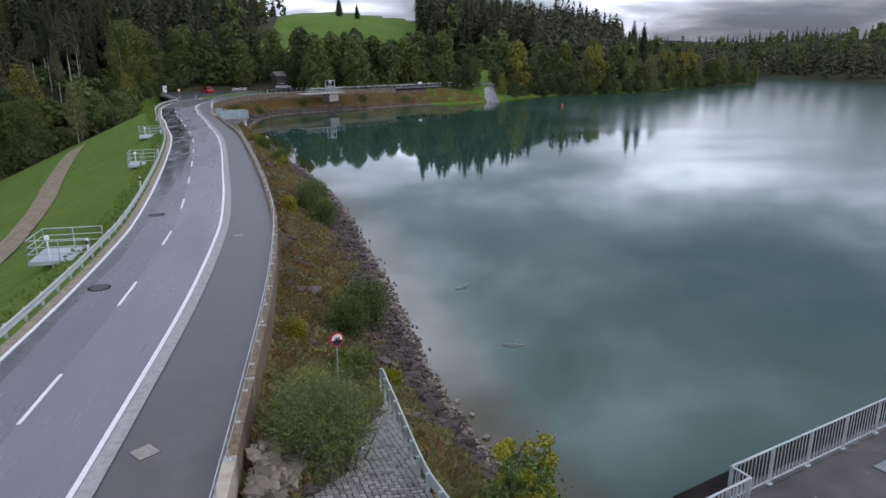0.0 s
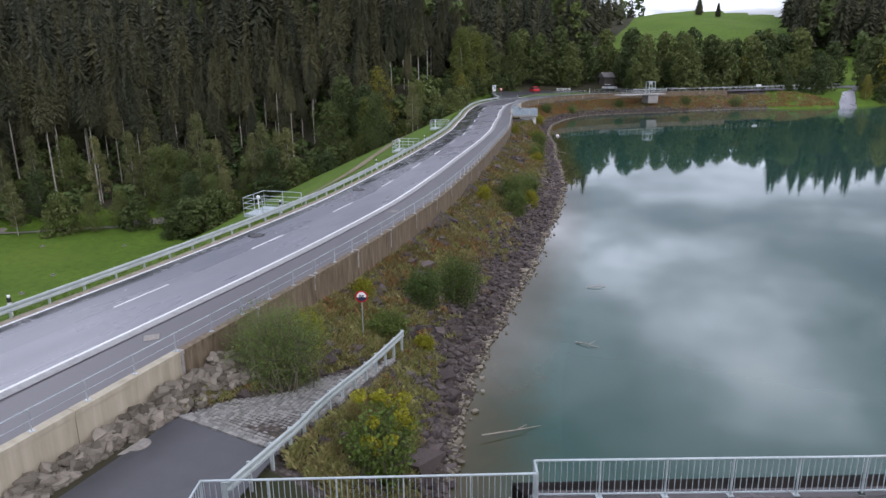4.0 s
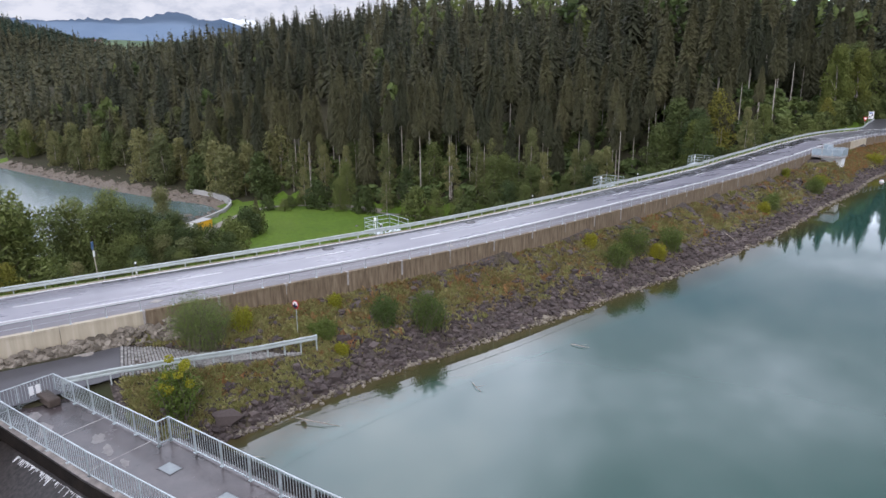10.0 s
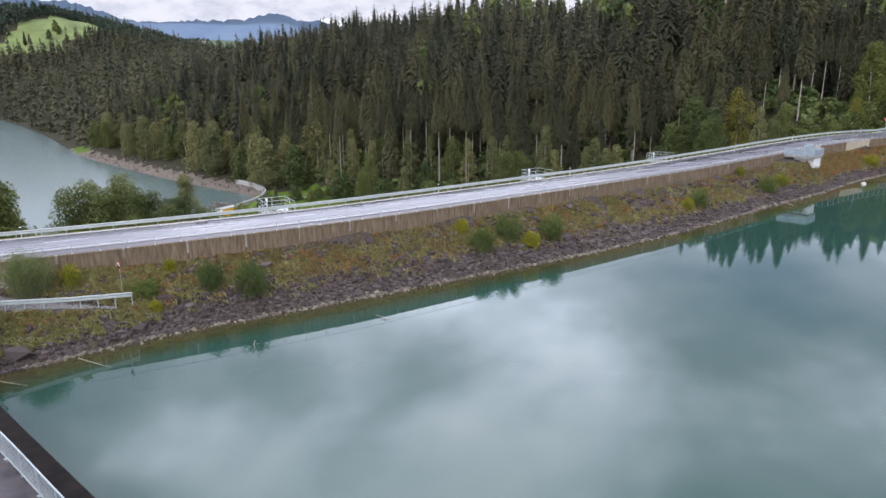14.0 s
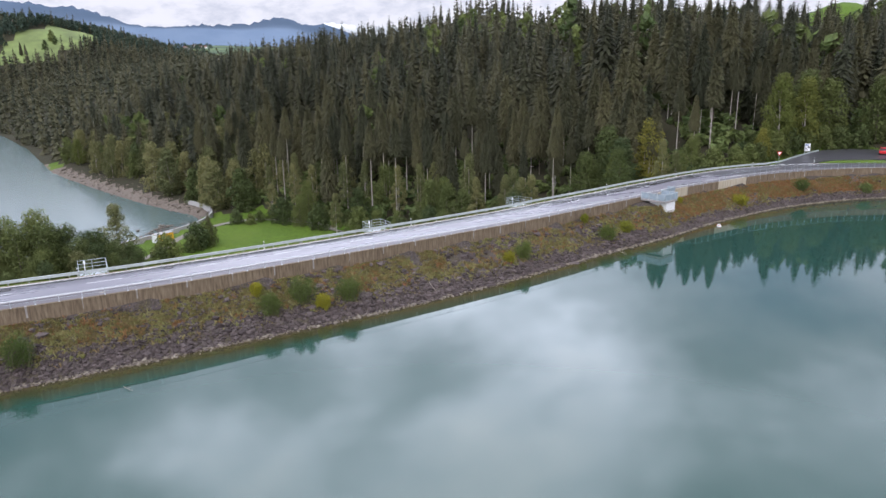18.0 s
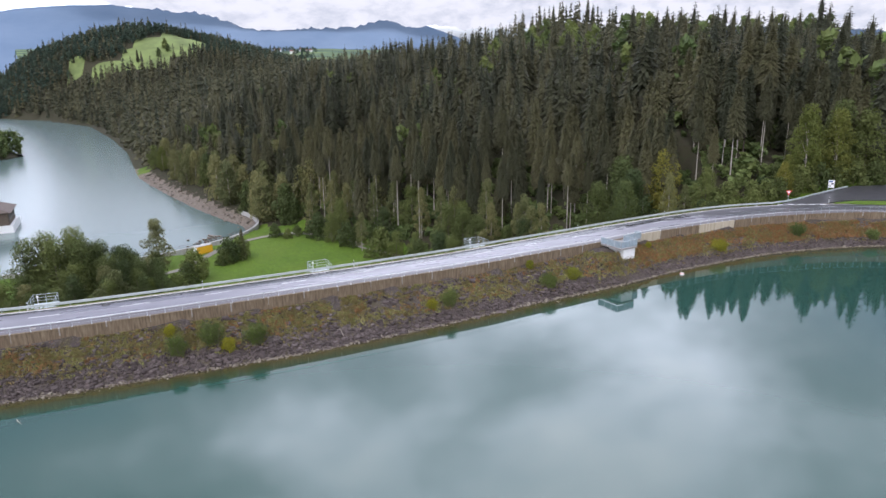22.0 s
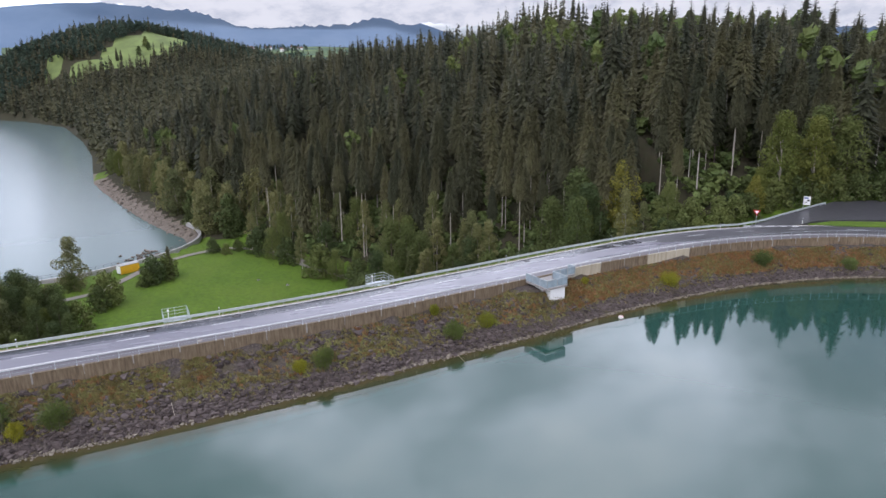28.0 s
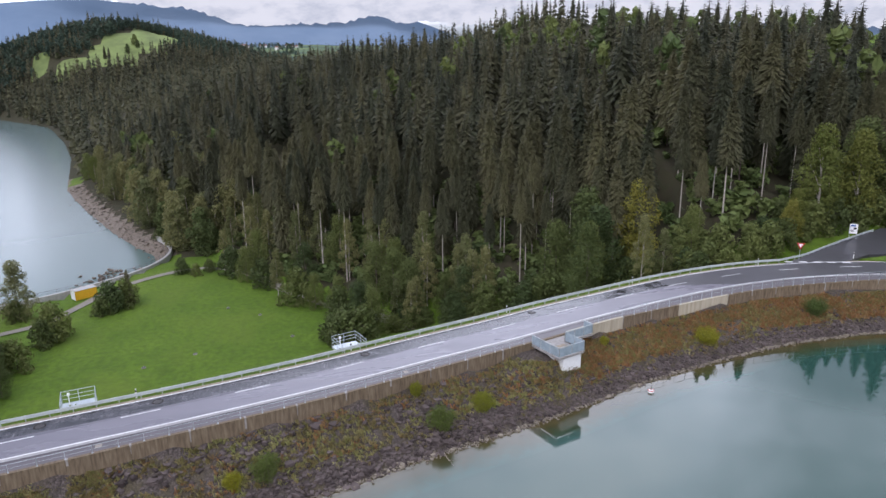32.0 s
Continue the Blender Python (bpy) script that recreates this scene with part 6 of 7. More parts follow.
part("roof", Shape().add([(-2.0, -1.9, 3.1), (2.0, -1.9, 3.1), (2.0, 1.9, 3.1), (-2.0, 1.9, 3.1), (-2.0, 0, 4.5), (2.0, 0, 4.5)], [(0, 1, 5, 4), (2, 3, 4, 5), (0, 4, 3), (1, 2, 5), (0, 3, 2, 1)]), plain("grey_shingles", (0.16, 0.15, 0.14), 0.9, 0, 0.3, 3, 0.4), hut)
part("door", Shape().box((1.52, 0, 1.05), (0.06, 1.0, 2.0), 0, 0.01), DARK_CONC, hut)
part("brace", Shape().box((1.9, 1.9, 1.6), (0.18, 0.18, 4.0), 0.3), GREY_CONC, hut)
# intake tower on the far shore
tw = thing("intake_frame", "steel lifting frame on a concrete intake at the lake shore", "frame", "", (-1.0, 181.2, 4.1), 0.72)
part("block", Shape().box((0, -1.0, -1.0), (3.0, 2.6, 2.0), 0, 0.06), MORTAR, tw, "pale concrete intake block")
part("deck", Shape().box((-3.0, -1.0, 0.1), (13.0, 3.2, 0.2)), GREY_CONC, tw)
for sx in (-0.9, 0.9):
    for sy in (-1.6, -0.3):
        part("upright", Shape().box((sx, sy, 1.7), (0.12, 0.12, 3.0)), ZINC, tw)
for z_ in (1.6, 3.1):
    for sy in (-1.6, -0.3):
        part("beam", Shape().box((0, sy, z_), (1.9, 0.12, 0.14)), ZINC, tw)
    for sx in (-0.9, 0.9):
        part("beam", Shape().box((sx, -0.95, z_), (0.12, 1.3, 0.14)), ZINC, tw)
part("hoist", Shape().box((0, -0.95, 2.75), (0.6, 0.5, 0.5), 0, 0.05), ZINC_PALE, tw)
for sx in np.arange(-9.4, 3.6, 1.3):
    part("post", Shape().tube([(float(sx), -2.5, 0.2), (float(sx), -2.5, 1.3)], 0.03, 5), ZINC, tw)
for h in (0.6, 0.95, 1.3):
    part("rail", Shape().tube([(-9.4, -2.5, h), (3.5, -2.5, h)], 0.03, 5), ZINC, tw)
fence = thing("roadside_barrier", "slim pale barrier along the far shore road", "barrier")
fl_ = on_road(np.arange(s_at(190), s_at(236), 2.0), -2.9)
for a, b in zip(fl_, fl_[1:]):
    c = (a + b) / 2
    part("plank", Shape().box((float(c[0]), float(c[1]), ROAD_Z + 0.60), (2.05, 0.05, 0.09), math.atan2(b[1] - a[1], b[0] - a[0])), WHITE, fence)
    part("post", Shape().box((float(a[0]), float(a[1]), ROAD_Z + 0.35), (0.1, 0.1, 0.8)), ZINC, fence)
sgn2 = post_sign("small_board", "small white board on a post by the far shore road", 25.5, 206.0, 3.9, None, 1.7)
part("panel", Shape().box((0.1, -0.1, 1.5), (1.5, 0.05, 0.6), 0.6), WHITE, sgn2)
rampm = Shape().strip([[(44.5, 198.5, -0.15), (48.5, 199.5, -0.15)], [(45.2, 206, 1.2), (49.2, 206.5, 1.2)], [(46.5, 217, 3.3), (50.2, 217, 3.3)], [(50, 230, 4.3), (53.5, 228.5, 4.3)], [(58, 243, 4.6), (61, 240, 4.6)]])
setting("boat_ramp", rampm, ASPHALT, "grey asphalt boat ramp running into the lake", "road")
buoy = thing("buoy", "round white and red buoy floating near the shore", "buoy", "", (-10.6, 119.2, 0))
for nm, z0, z1, mt_ in (("lower_half", -0.27, 0.05, WHITE), ("upper_half", 0.05, 0.32, WHITE)):
    rows = []
    for i in range(7):
        z_ = z0 + (z1 - z0) * i / 6
        rr = math.sqrt(max(0.0004, 0.32 ** 2 - (z_ - 0.03) ** 2))
        rows.append([(rr * math.cos(6.2832 * k / 16), rr * math.sin(6.2832 * k / 16), z_) for k in range(17)])
    part(nm, Shape().strip(rows), mt_, buoy, "", True)
part("ring", Shape().tube([(0.27 * math.cos(a), 0.27 * math.sin(a), 0.2) for a in np.linspace(0, 6.2832, 17)], 0.035, 5), RED, buoy)
b2_ = thing("far_buoy", "tiny red buoy out on the lake", "buoy", "", (61, 180, 0))
part("body", Shape().tube([(0, 0, -0.3), (0, 0, 0.5), (0, 0, 0.8)], 0.35, 10, 0.1), RED, b2_)

# ---- meadow below the dam ----
def ribbon(line, w, z_up):
    p = smooth_line(line, 1.5)
    d = np.gradient(p, axis=0)
    d /= np.linalg.norm(d, axis=1)[:, None]
    n_ = np.column_stack([-d[:, 1], d[:, 0]]) * w / 2
    rows = []
    for q, k in zip(p, n_):
        pts_ = [q + k * u for u in (-1, -0.33, 0.33, 1)]
        rows.append([(*r_, float(height([r_[0]], [r_[1]])[0]) + z_up) for r_ in pts_])
    return Shape().strip(rows)


TRACK = plain("grassy_track", (0.215, 0.175, 0.105), 0.95, vary=0.45, scale=1.6, bump=0.7)
PATHMAT = plain("light_gravel", (0.225, 0.205, 0.17), 0.95, vary=0.18, scale=3, bump=0.5)
setting("meadow_path", ribbon([(-96, 22), (-104.8, 40.2), (-113, 45.5), (-124.5, 51.9), (-133.9, 62.2), (-137, 72), (-131, 80.5), (-118, 87), (-104, 94), (-92, 102), (-81, 110), (-75, 112)], 2.0, 0.17), PATHMAT, "pale gravel path round the meadow", "path")
setting("slope_path", ribbon([(-42, 123), (-38.5, 108), (-33, 88), (-27.5, 70.4), (-23.6, 56), (-21.6, 47.3), (-20.5, 36), (-20, 20)], 2.7, 0.09), TRACK, "brown gravel track down the grass slope", "path")
for k, (mx_, my_) in enumerate(((-76.4, 63.8), (-80, 72), (-83.2, 89.5), (-103.8, 77.6), (-97, 84))):
    zg = float(height([mx_], [my_])[0])
    g = thing("well_head", "small concrete well ring with a dark lid in the meadow", "well", "well rings in the meadow", (mx_, my_, zg))
    part("ring", Shape().tube([(0, 0, -0.2), (0, 0, 0.14)], 0.38, 14), MORTAR, g)
    part("lid", Shape().tube([(0, 0, 0.14), (0, 0, 0.19)], 0.34, 14), IRON, g)
    part("vent", Shape().tube([(0.1, 0, 0.19), (0.1, 0, 0.36)], 0.06, 8), GREY_CONC, g)
yb = thing("yellow_container", "yellow site container with a white end by the river", "container", "", (-121.5, 46.5, float(height([-121.5], [46.5])[0])), 2.156)
part("body", Shape().box((0, 0, 1.1), (4.8, 2.2, 2.1), 0, 0.04), YELLOW, yb)
part("end_wall", Shape().box((-2.42, 0, 1.1), (0.06, 2.1, 2.0)), WHITE, yb, "white painted end")
part("roof", Shape().box((0, 0, 2.18), (4.9, 2.3, 0.08)), GREY_CONC, yb)
part("door", Shape().box((1.2, -1.12, 1.05), (0.9, 0.05, 1.8)), YELLOW, yb)
# curved river wall
rw_ = smooth_line([(-175, 57), (-165, 61), (-155, 62), (-147, 60.5), (-138, 55.8), (-128, 45.6), (-121, 35), (-116, 20), (-112, 0)], 2.0)
wallr = Shape()
dd = np.gradient(rw_, axis=0)
dd /= np.linalg.norm(dd, axis=1)[:, None]
nn = np.column_stack([-dd[:, 1], dd[:, 0]]) * 0.35
wallr.strip([[(*(p - n_), RIVER_Z - 1), (*(p - n_), -18.0), (*(p + n_), -18.0), (*(p + n_), RIVER_Z - 1)] for p, n_ in zip(rw_, nn)])
setting("wall_river", wallr, GREY_CONC, "curved pale concrete wall along the river", "wall")
rf = thing("river_railing", "dark railing along the river wall", "railing")
for p, q in zip(rw_[6:], rw_[7:]):
    part("handrail", Shape().tube([(*p, -17.0), (*q, -17.0)], 0.03, 5), IRON, rf)
    part("midrail", Shape().tube([(*p, -17.5), (*q, -17.5)], 0.03, 5), IRON, rf)
    part("post", Shape().tube([(*p, -18.0), (*p, -17.0)], 0.035, 5), IRON, rf)
rr_ = np.random.default_rng(9)
at = np.column_stack([rr_.normal(-140.5, 5.0, 150), rr_.normal(50, 3.2, 150), np.full(150, RIVER_Z + 0.05)])
tagged(new("river_stones", scatter("river_stones", rocks, at, rr_.uniform(0.2, 0.95, 150), rr_.uniform(0, 6.28, 150), np.zeros(150), RIVER_ROCK)), "brown stones standing out of the shallow river", "stones", "", "stuff")
bk = smooth_line([p for p in BANK if -330 < p[0] < -150], 0.25)
bk = bk + rr_.normal(0, 1.9, bk.shape) + np.array([-0.3, 0.95]) * rr_.uniform(0, 6, (len(bk), 1))
zb_ = np.maximum(height(bk[:, 0], bk[:, 1]), RIVER_Z - 0.1) + 0.05
tagged(new("bank_stones", scatter("bank_stones", rocks, np.column_stack([bk, zb_]), np.exp(rr_.normal(-1.25, 0.5, len(bk))), rr_.uniform(0, 6.28, len(bk)), np.zeros(len(bk)), RIVER_ROCK)), "brown boulders and drift along the river's stony beach", "stones", "", "stuff")
pole = thing("signpost", "leaning grey pole with a small blue and a small white plate", "sign", "", (-12.4, 14.2, 3.0))
part("shaft", Shape().tube([(0, 0, -0.5), (-0.10, -0.08, 1.6), (-0.22, -0.14, 3.1)], 0.04, 8, 0.032), DEADWOOD, pole)
part("blue_plate", Shape().box((-0.18, -0.11, 2.82), (0.03, 0.34, 0.56), radians(62)), plain("blue_plate", (0.07, 0.13, 0.26), 0.4), pole, "small blue plate")
part("white_plate", Shape().box((-0.13, -0.085, 2.26), (0.03, 0.26, 0.42), radians(62)), WHITE, pole, "small white plate")
# house standing by the weir, with a white plinth
ph = thing("powerhouse", "dark timber-clad house with a white plinth standing in the river", "house", "", (-184, -22, RIVER_Z), 0.15)
part("plinth", Shape().box((0, 0, 0.6), (17.5, 12.5, 3.6), 0, 0.06), WHITE, ph, "white rendered plinth")
part("wall", Shape().box((1, 0, 4.6), (14.0, 10.5, 4.4), 0, 0.04), plain("brown_cladding", (0.10, 0.075, 0.055), 0.8, 0, 0.3, 3, 0.4), ph)
for k in range(4):
    for sy in (-1, 1):
        w_ = part("window", Shape().box((-4.2 + 3.4 * k, sy * 5.27, 5.0), (1.3, 0.08, 1.3)), BLACK, ph)
        part("sill", Shape().box((-4.2 + 3.4 * k, sy * 5.34, 4.28), (1.5, 0.16, 0.08)), GREY_CONC, w_)
for sx in (-6.05,):
    for sy in (-2.5, 2.5):
        part("window", Shape().box((sx, sy, 5.0), (0.08, 1.3, 1.3)), BLACK, ph)
part("roof", Shape().add([(-7.2, -6.2, 6.7), (9.2, -6.2, 6.7), (9.2, 6.2, 6.7), (-7.2, 6.2, 6.7), (-4.5, 0, 9.0), (6.5, 0, 9.0)], [(0, 1, 5, 4), (2, 3, 4, 5), (3, 0, 4), (1, 2, 5), (3, 2, 1, 0)]), plain("brown_roof", (0.13, 0.10, 0.085), 0.8, 0, 0.25, 2, 0.4), ph)
# grass tufts at the feet of the guardrail's posts
vr = np.random.default_rng(14)
sv = vr.uniform(s_at(-8), s_at(150), 2600)
pv = on_road(sv, vr.uniform(-4.6, -2.95, len(sv)))
vt = scatter("verge_tufts", tufts, np.column_stack([pv, np.full(len(pv), 3.92)]), vr.uniform(0.10, 0.20, len(pv)), vr.uniform(0, 6.28, len(pv)), vr.uniform(0, 1, len(pv)), VERGE_GRASS)
tagged(new("verge_tufts", vt), "green grass tufts under the guardrail", "grass", "", "stuff")

# ---- trees ----
trng = np.random.default_rng(11)


def spruce_shape(h, bare, rings, per, seed, wide=0.135, fine=True):
    """A spruce's crown: whorls of drooping boughs round a dense heart. Returns corners and triangles."""
    r = np.random.default_rng(seed)
    v, f = [], []
    lop = r.uniform(0, 6.28)
    for k in range(rings):
        u = k / (rings - 1)
        girth = (1 - u) ** 0.66 * (0.62 + 0.38 * min(1, u * 5))
        reach0 = h * wide * girth + 0.22
        n = max(4, int(round(per * (0.45 + 0.55 * girth))))
        for j in range(n):
            uu = min(0.985, max(0.0, u + r.uniform(-1.6, 1.6) / rings))
            a = 2 * math.pi * (j + r.uniform(-0.4, 0.4)) / n + k * 1.9
            reach = reach0 * r.uniform(0.50, 1.12) * (1 + 0.10 * math.cos(a - lop))
            z = h * (bare + (1 - bare) * uu)
            ca, sa = math.cos(a), math.sin(a)
            rise = 0.16 if u > 0.75 else -0.10
            droop = reach * r.uniform(0.30, 0.85) * (1 - 0.70 * u)
            q0, q1, q2 = reach * 0.12, reach * 0.62, reach
            w = ((0.115 if fine else 0.14) * reach + 0.085) * r.uniform(0.7, 1.25)
            z1, z2 = z + rise * reach * 0.5 - droop * 0.40, z + rise * reach - droop
            o = len(v)
            v.append((q0 * ca, q0 * sa, z))
            for sg in (-1, 1):
                v.append((q1 * ca - sa * sg * w, q1 * sa + ca * sg * w, z1 - w * r.uniform(0.35, 0.9)))
            v.append((q1 * ca, q1 * sa, z1 + 0.12 * w))
            v.append((q2 * ca, q2 * sa, z2))
            if fine:
                f += [(o, o + 1, o + 3), (o, o + 3, o + 2), (o + 1, o + 4, o + 3), (o + 3, o + 4, o + 2)]
                if u < 0.9:
                    for sg in (-1, 1):                           # hanging side twigs
                        m = r.uniform(0.45, 0.85) * reach
                        lw = r.uniform(0.5, 0.9) * w + 0.08
                        zt = z + (z1 - z) * m / q1
                        t = len(v)
                        v += [(m * ca, m * sa, zt), (m * ca - sa * sg * lw + ca * 0.3 * lw, m * sa + ca * sg * lw + sa * 0.3 * lw, zt - lw * r.uniform(0.5, 1.1)), ((m + 0.5 * lw) * ca - sa * sg * 0.35 * lw, (m + 0.5 * lw) * sa + ca * sg * 0.35 * lw, zt - lw * 0.15)]
                        f.append((t, t + 1, t + 2))
            else:
                f += [(o, o + 1, o + 4), (o, o + 4, o + 2)]
    for m in range(4):                                         # dense heart of the crown
        z0, z1 = h * (bare + (1 - bare) * (m * 0.22 + 0.02)), h * (bare + (1 - bare) * min(0.95, m * 0.22 + 0.42))
        q = h * wide * 0.50 * (1 - m * 0.22) ** 0.8
        o = len(v)
        v.append((0, 0, z1))
        v += [(q * r.uniform(0.7, 1.2) * math.cos(j * 1.0472 + m), q * r.uniform(0.7, 1.2) * math.sin(j * 1.0472 + m), z0 + r.uniform(-0.6, 0.6)) for j in range(6)]
        f += [(o, o + 1 + j, o + 1 + (j + 1) % 6) for j in range(6)]
    o = len(v)
    v += [(0.10, 0, h * 0.955), (-0.06, 0.09, h * 0.955), (-0.06, -0.09, h * 0.955), (0, 0, h * 1.01)]
    f += [(o, o + 1, o + 3), (o + 1, o + 2, o + 3), (o + 2, o, o + 3)]
    return np.array(v, np.float32), np.array(f, np.int32)


def far_spruce_shape(h, rings, n, seed):
    """A spruce seen from afar: loose ragged sprays round the stem."""
    r = np.random.default_rng(seed)
    v, f = [], []
    for k in range(rings):
        u = k / rings
        for j in range(n):
            uu = min(0.985, max(0.0, u + r.uniform(-0.7, 0.7) / rings))
            z = h * (0.10 + 0.90 * uu)
            rad = (h * 0.155 * (1 - uu) ** 0.7 + 0.2) * r.uniform(0.6, 1.25)
            a, w = 2 * math.pi * (j + r.uniform(-0.4, 0.4)) / n + k * 0.9, r.uniform(0.45, 0.75)
            o = len(v)
            v += [(0, 0, z + rad * 0.55), (rad * math.cos(a - w), rad * math.sin(a - w), z - rad * 0.35), (rad * math.cos(a + w), rad * math.sin(a + w), z - rad * 0.35 + r.uniform(-0.3, 0.3))]
            f.append((o, o + 1, o + 2))
    return np.array(v, np.float32), np.array(f, np.int32)


def crown_blobs(h, spread, base, n, seed, point=0.75):
    r = np.random.default_rng(seed)
    out = []
    for k in range(n):
        u = (k + 0.5) / n
        z = h * (base + (0.94 - base) * u)
        half = spread * math.sin(math.pi * min(0.97, 0.14 + 0.86 * u ** point)) ** 0.8
        a = k * 2.4 + r.uniform(-0.5, 0.5)
        d = half * r.uniform(0.25, 0.85)
        out.append((d * math.cos(a), d * math.sin(a), z, max(0.35, spread * r.uniform(0.24, 0.42))))
    return out


def wood_shape(h, base, blobs, seed, r0):
    """Trunk and limbs that reach into the lumps of the crown."""
    r = random.Random(seed)
    sh = Shape()
    top = (r.uniform(-0.4, 0.4), r.uniform(-0.4, 0.4), h * 0.8)
    sh.tube([(0, 0, -0.4), (0.1, 0, h * 0.2), (top[0] * 0.5, top[1] * 0.5, h * 0.5), top], r0, 7, r0 * 0.25)
    limbs = []
    for b in blobs[1::max(1, len(blobs) // 5)][:5]:
        z0 = max(h * base * 0.7, b[2] * 0.62)
        k = z0 / h
        s0 = (top[0] * k, top[1] * k, z0)
        m = ((s0[0] + b[0]) / 2, (s0[1] + b[1]) / 2, (z0 + b[2]) / 2 + 0.3)
        limbs.append(Shape().tube([s0, m, b[:3]], r0 * 0.35, 5, r0 * 0.08))
    return sh, limbs


def trunk_shape(h, r0, seed):
    r = random.Random(seed)
    sh = Shape()
    sh.tube([(0, 0, -1.0), (0, 0, 0.6), (r.uniform(-0.1, 0.1), r.uniform(-0.1, 0.1), h * 0.5), (0, 0, h * 0.97)], r0, 7, r0 * 0.12)
    for k in range(9):                                      # dead stubs below the crown
        a, z = r.uniform(0, 6.28), h * r.uniform(0.12, 0.5)
        L = r.uniform(0.5, 1.4)
        sh.tube([(0, 0, z), (L * math.cos(a), L * math.sin(a), z - 0.25 * L)], 0.03, 4, 0.01, False)
    return sh


def make_spruce(h, bare, seed, pale, wide=0.135):
    t = tagged(new("spruce", trunk_shape(h, h * 0.0105, seed).mesh("spruce", BARK_PALE if pale else BARK)), "", "tree", "spruces at the wood's edge")
    v, f = spruce_shape(h, bare, 98, 15, seed, wide)
    part("crown", mesh_np("crown", v, f, SPRUCE), None, t)
    return t


def make_broad(name, label, h, spread, base, leaf, seed, count=1500, size=0.34, r0=0.18, bark=None, group="", n=16):
    blobs = crown_blobs(h, spread, base, int(n * 1.5), seed)
    stem, limbs = wood_shape(h, base, blobs, seed, r0)
    t = tagged(new(name, stem.mesh(name, bark or BARK)), label, "tree", group)
    for lb in limbs:
        part("limb", lb, bark or BARK, t)
    v, f = leaf_cloud(blobs, int(count * 2.6), size * 0.66, seed)
    part("crown", mesh_np("crown", v, f, leaf), None, t)
    return t


def spot(x, y, dz=0.0, rz=0.0, k=1.0):
    return pose(x, y, float(height([x], [y])[0]) + dz, 0, 0, rz) @ Matrix.Diagonal((k, k, k, 1))


def put(proto, x, y, rz=0.0, k=1.0, label="", dz=-0.15):
    ob = copy_thing(proto, spot(x, y, dz, rz, k))
    ob.scale = (k, k, k)
    return tagged(ob, label)


def wooded(x, y):
    du, us, ua = line_info(x, y, TOE)
    d = du * us
    dl, _, _ = line_info(x, y, SHORE_S)
    pasture = (x > -30) & (x < 0.11 * y + 4) & (y > 262) & (y < 600)
    pasture |= pasture_at(x, y) | upper_meadow(x, y)
    glade = (x < -168) & (x > -215) & (y > 88) & (y < 110)
    pasture |= inside(x, y, SHORE_S)
    bnk, bsd, _ = line_info(x, y, BANK)
    return (d > np.where((x > 190) & (y > 60), -45, np.where((x < -320) & (bnk * bsd > 1), -20, 1.5))) & ~pasture & ~glade & (dl > np.where(x > 190, 1.5, np.where(x > 55, 6, 4))) & ~((x > -44) & (x < 60) & (y > 150) & (d < 13)), d


def open_north(x, y):
    """The north shore below the pasture, where only broadleaf trees stand."""
    return (x > -34) & (y > 198) & (y < np.where(x < 0.11 * y + 4, 600, 300)) & (x < 0.42 * y + 60)


def sow(xlo, xhi, ylo, yhi, step, rng):
    """Places on a jittered grid."""
    a, b = np.meshgrid(np.arange(xlo, xhi, step), np.arange(ylo, yhi, step))
    a = a + rng.uniform(-0.42, 0.42, a.shape) * step
    b = b + rng.uniform(-0.42, 0.42, b.shape) * step
    return a.ravel(), b.ravel()


protos = [make_spruce(h, bare, 20 + i, pale, wide) for i, (h, bare, pale, wide) in enumerate([(27, 0.40, True, 0.128), (25, 0.30, True, 0.14), (28, 0.48, True, 0.12), (23, 0.18, False, 0.16), (26, 0.26, False, 0.145), (19, 0.08, False, 0.175), (30, 0.36, True, 0.118), (24, 0.12, False, 0.15), (27, 0.58, True, 0.092), (29, 0.66, True, 0.085), (25, 0.52, True, 0.10)])]
spruce_labels = ["tall spruce with a bare pale trunk and dark crown", "dense dark green spruce on the wooded slope"]
bx, by = sow(-190, 60, 60, 300, 6.1, trng)
ok, bd_ = wooded(bx, by)
way_off = np.hypot(bx - 40, by - 60)
ok &= ~open_north(bx, by)
ok &= (bd_ > 5) & (bd_ < 40) & ~((bx > -60) & (by > 205))
nx_, ny_ = bx[ok], by[ok]
order = np.argsort(way_off[ok] + trng.uniform(0, 25, ok.sum()))[:285]
near_keys = set()
used = [False] * len(protos)
for n, i in enumerate(order):
    k = int(trng.choice([0, 2, 3, 8, 8, 9, 9, 10, 10])) if bd_[ok][i] < 17 else int(trng.integers(0, 8))
    m_ = spot(float(nx_[i]), float(ny_[i]), -0.3, float(trng.uniform(0, 360)), 1.0)
    kk = float(trng.uniform(0.70, 1.02)) * (0.84 if ny_[i] > 116 and bd_[ok][i] < 22 else 1.0)
    if used[k]:
        ob = copy_thing(protos[k], m_)
    else:
        ob, used[k] = protos[k], True
        ob.matrix_basis = m_
    ob.scale = (kk, kk, kk)
    tagged(ob, spruce_labels[0] if k in (0, 1, 2, 6) else "slender spruce with a long bare pale trunk and a small crown" if k > 7 else spruce_labels[1])
    near_keys.add((round(float(nx_[i]), 2), round(float(ny_[i]), 2)))
for p, u in zip(protos, used):
    if not u:
        p.matrix_basis = spot(-150, 130)

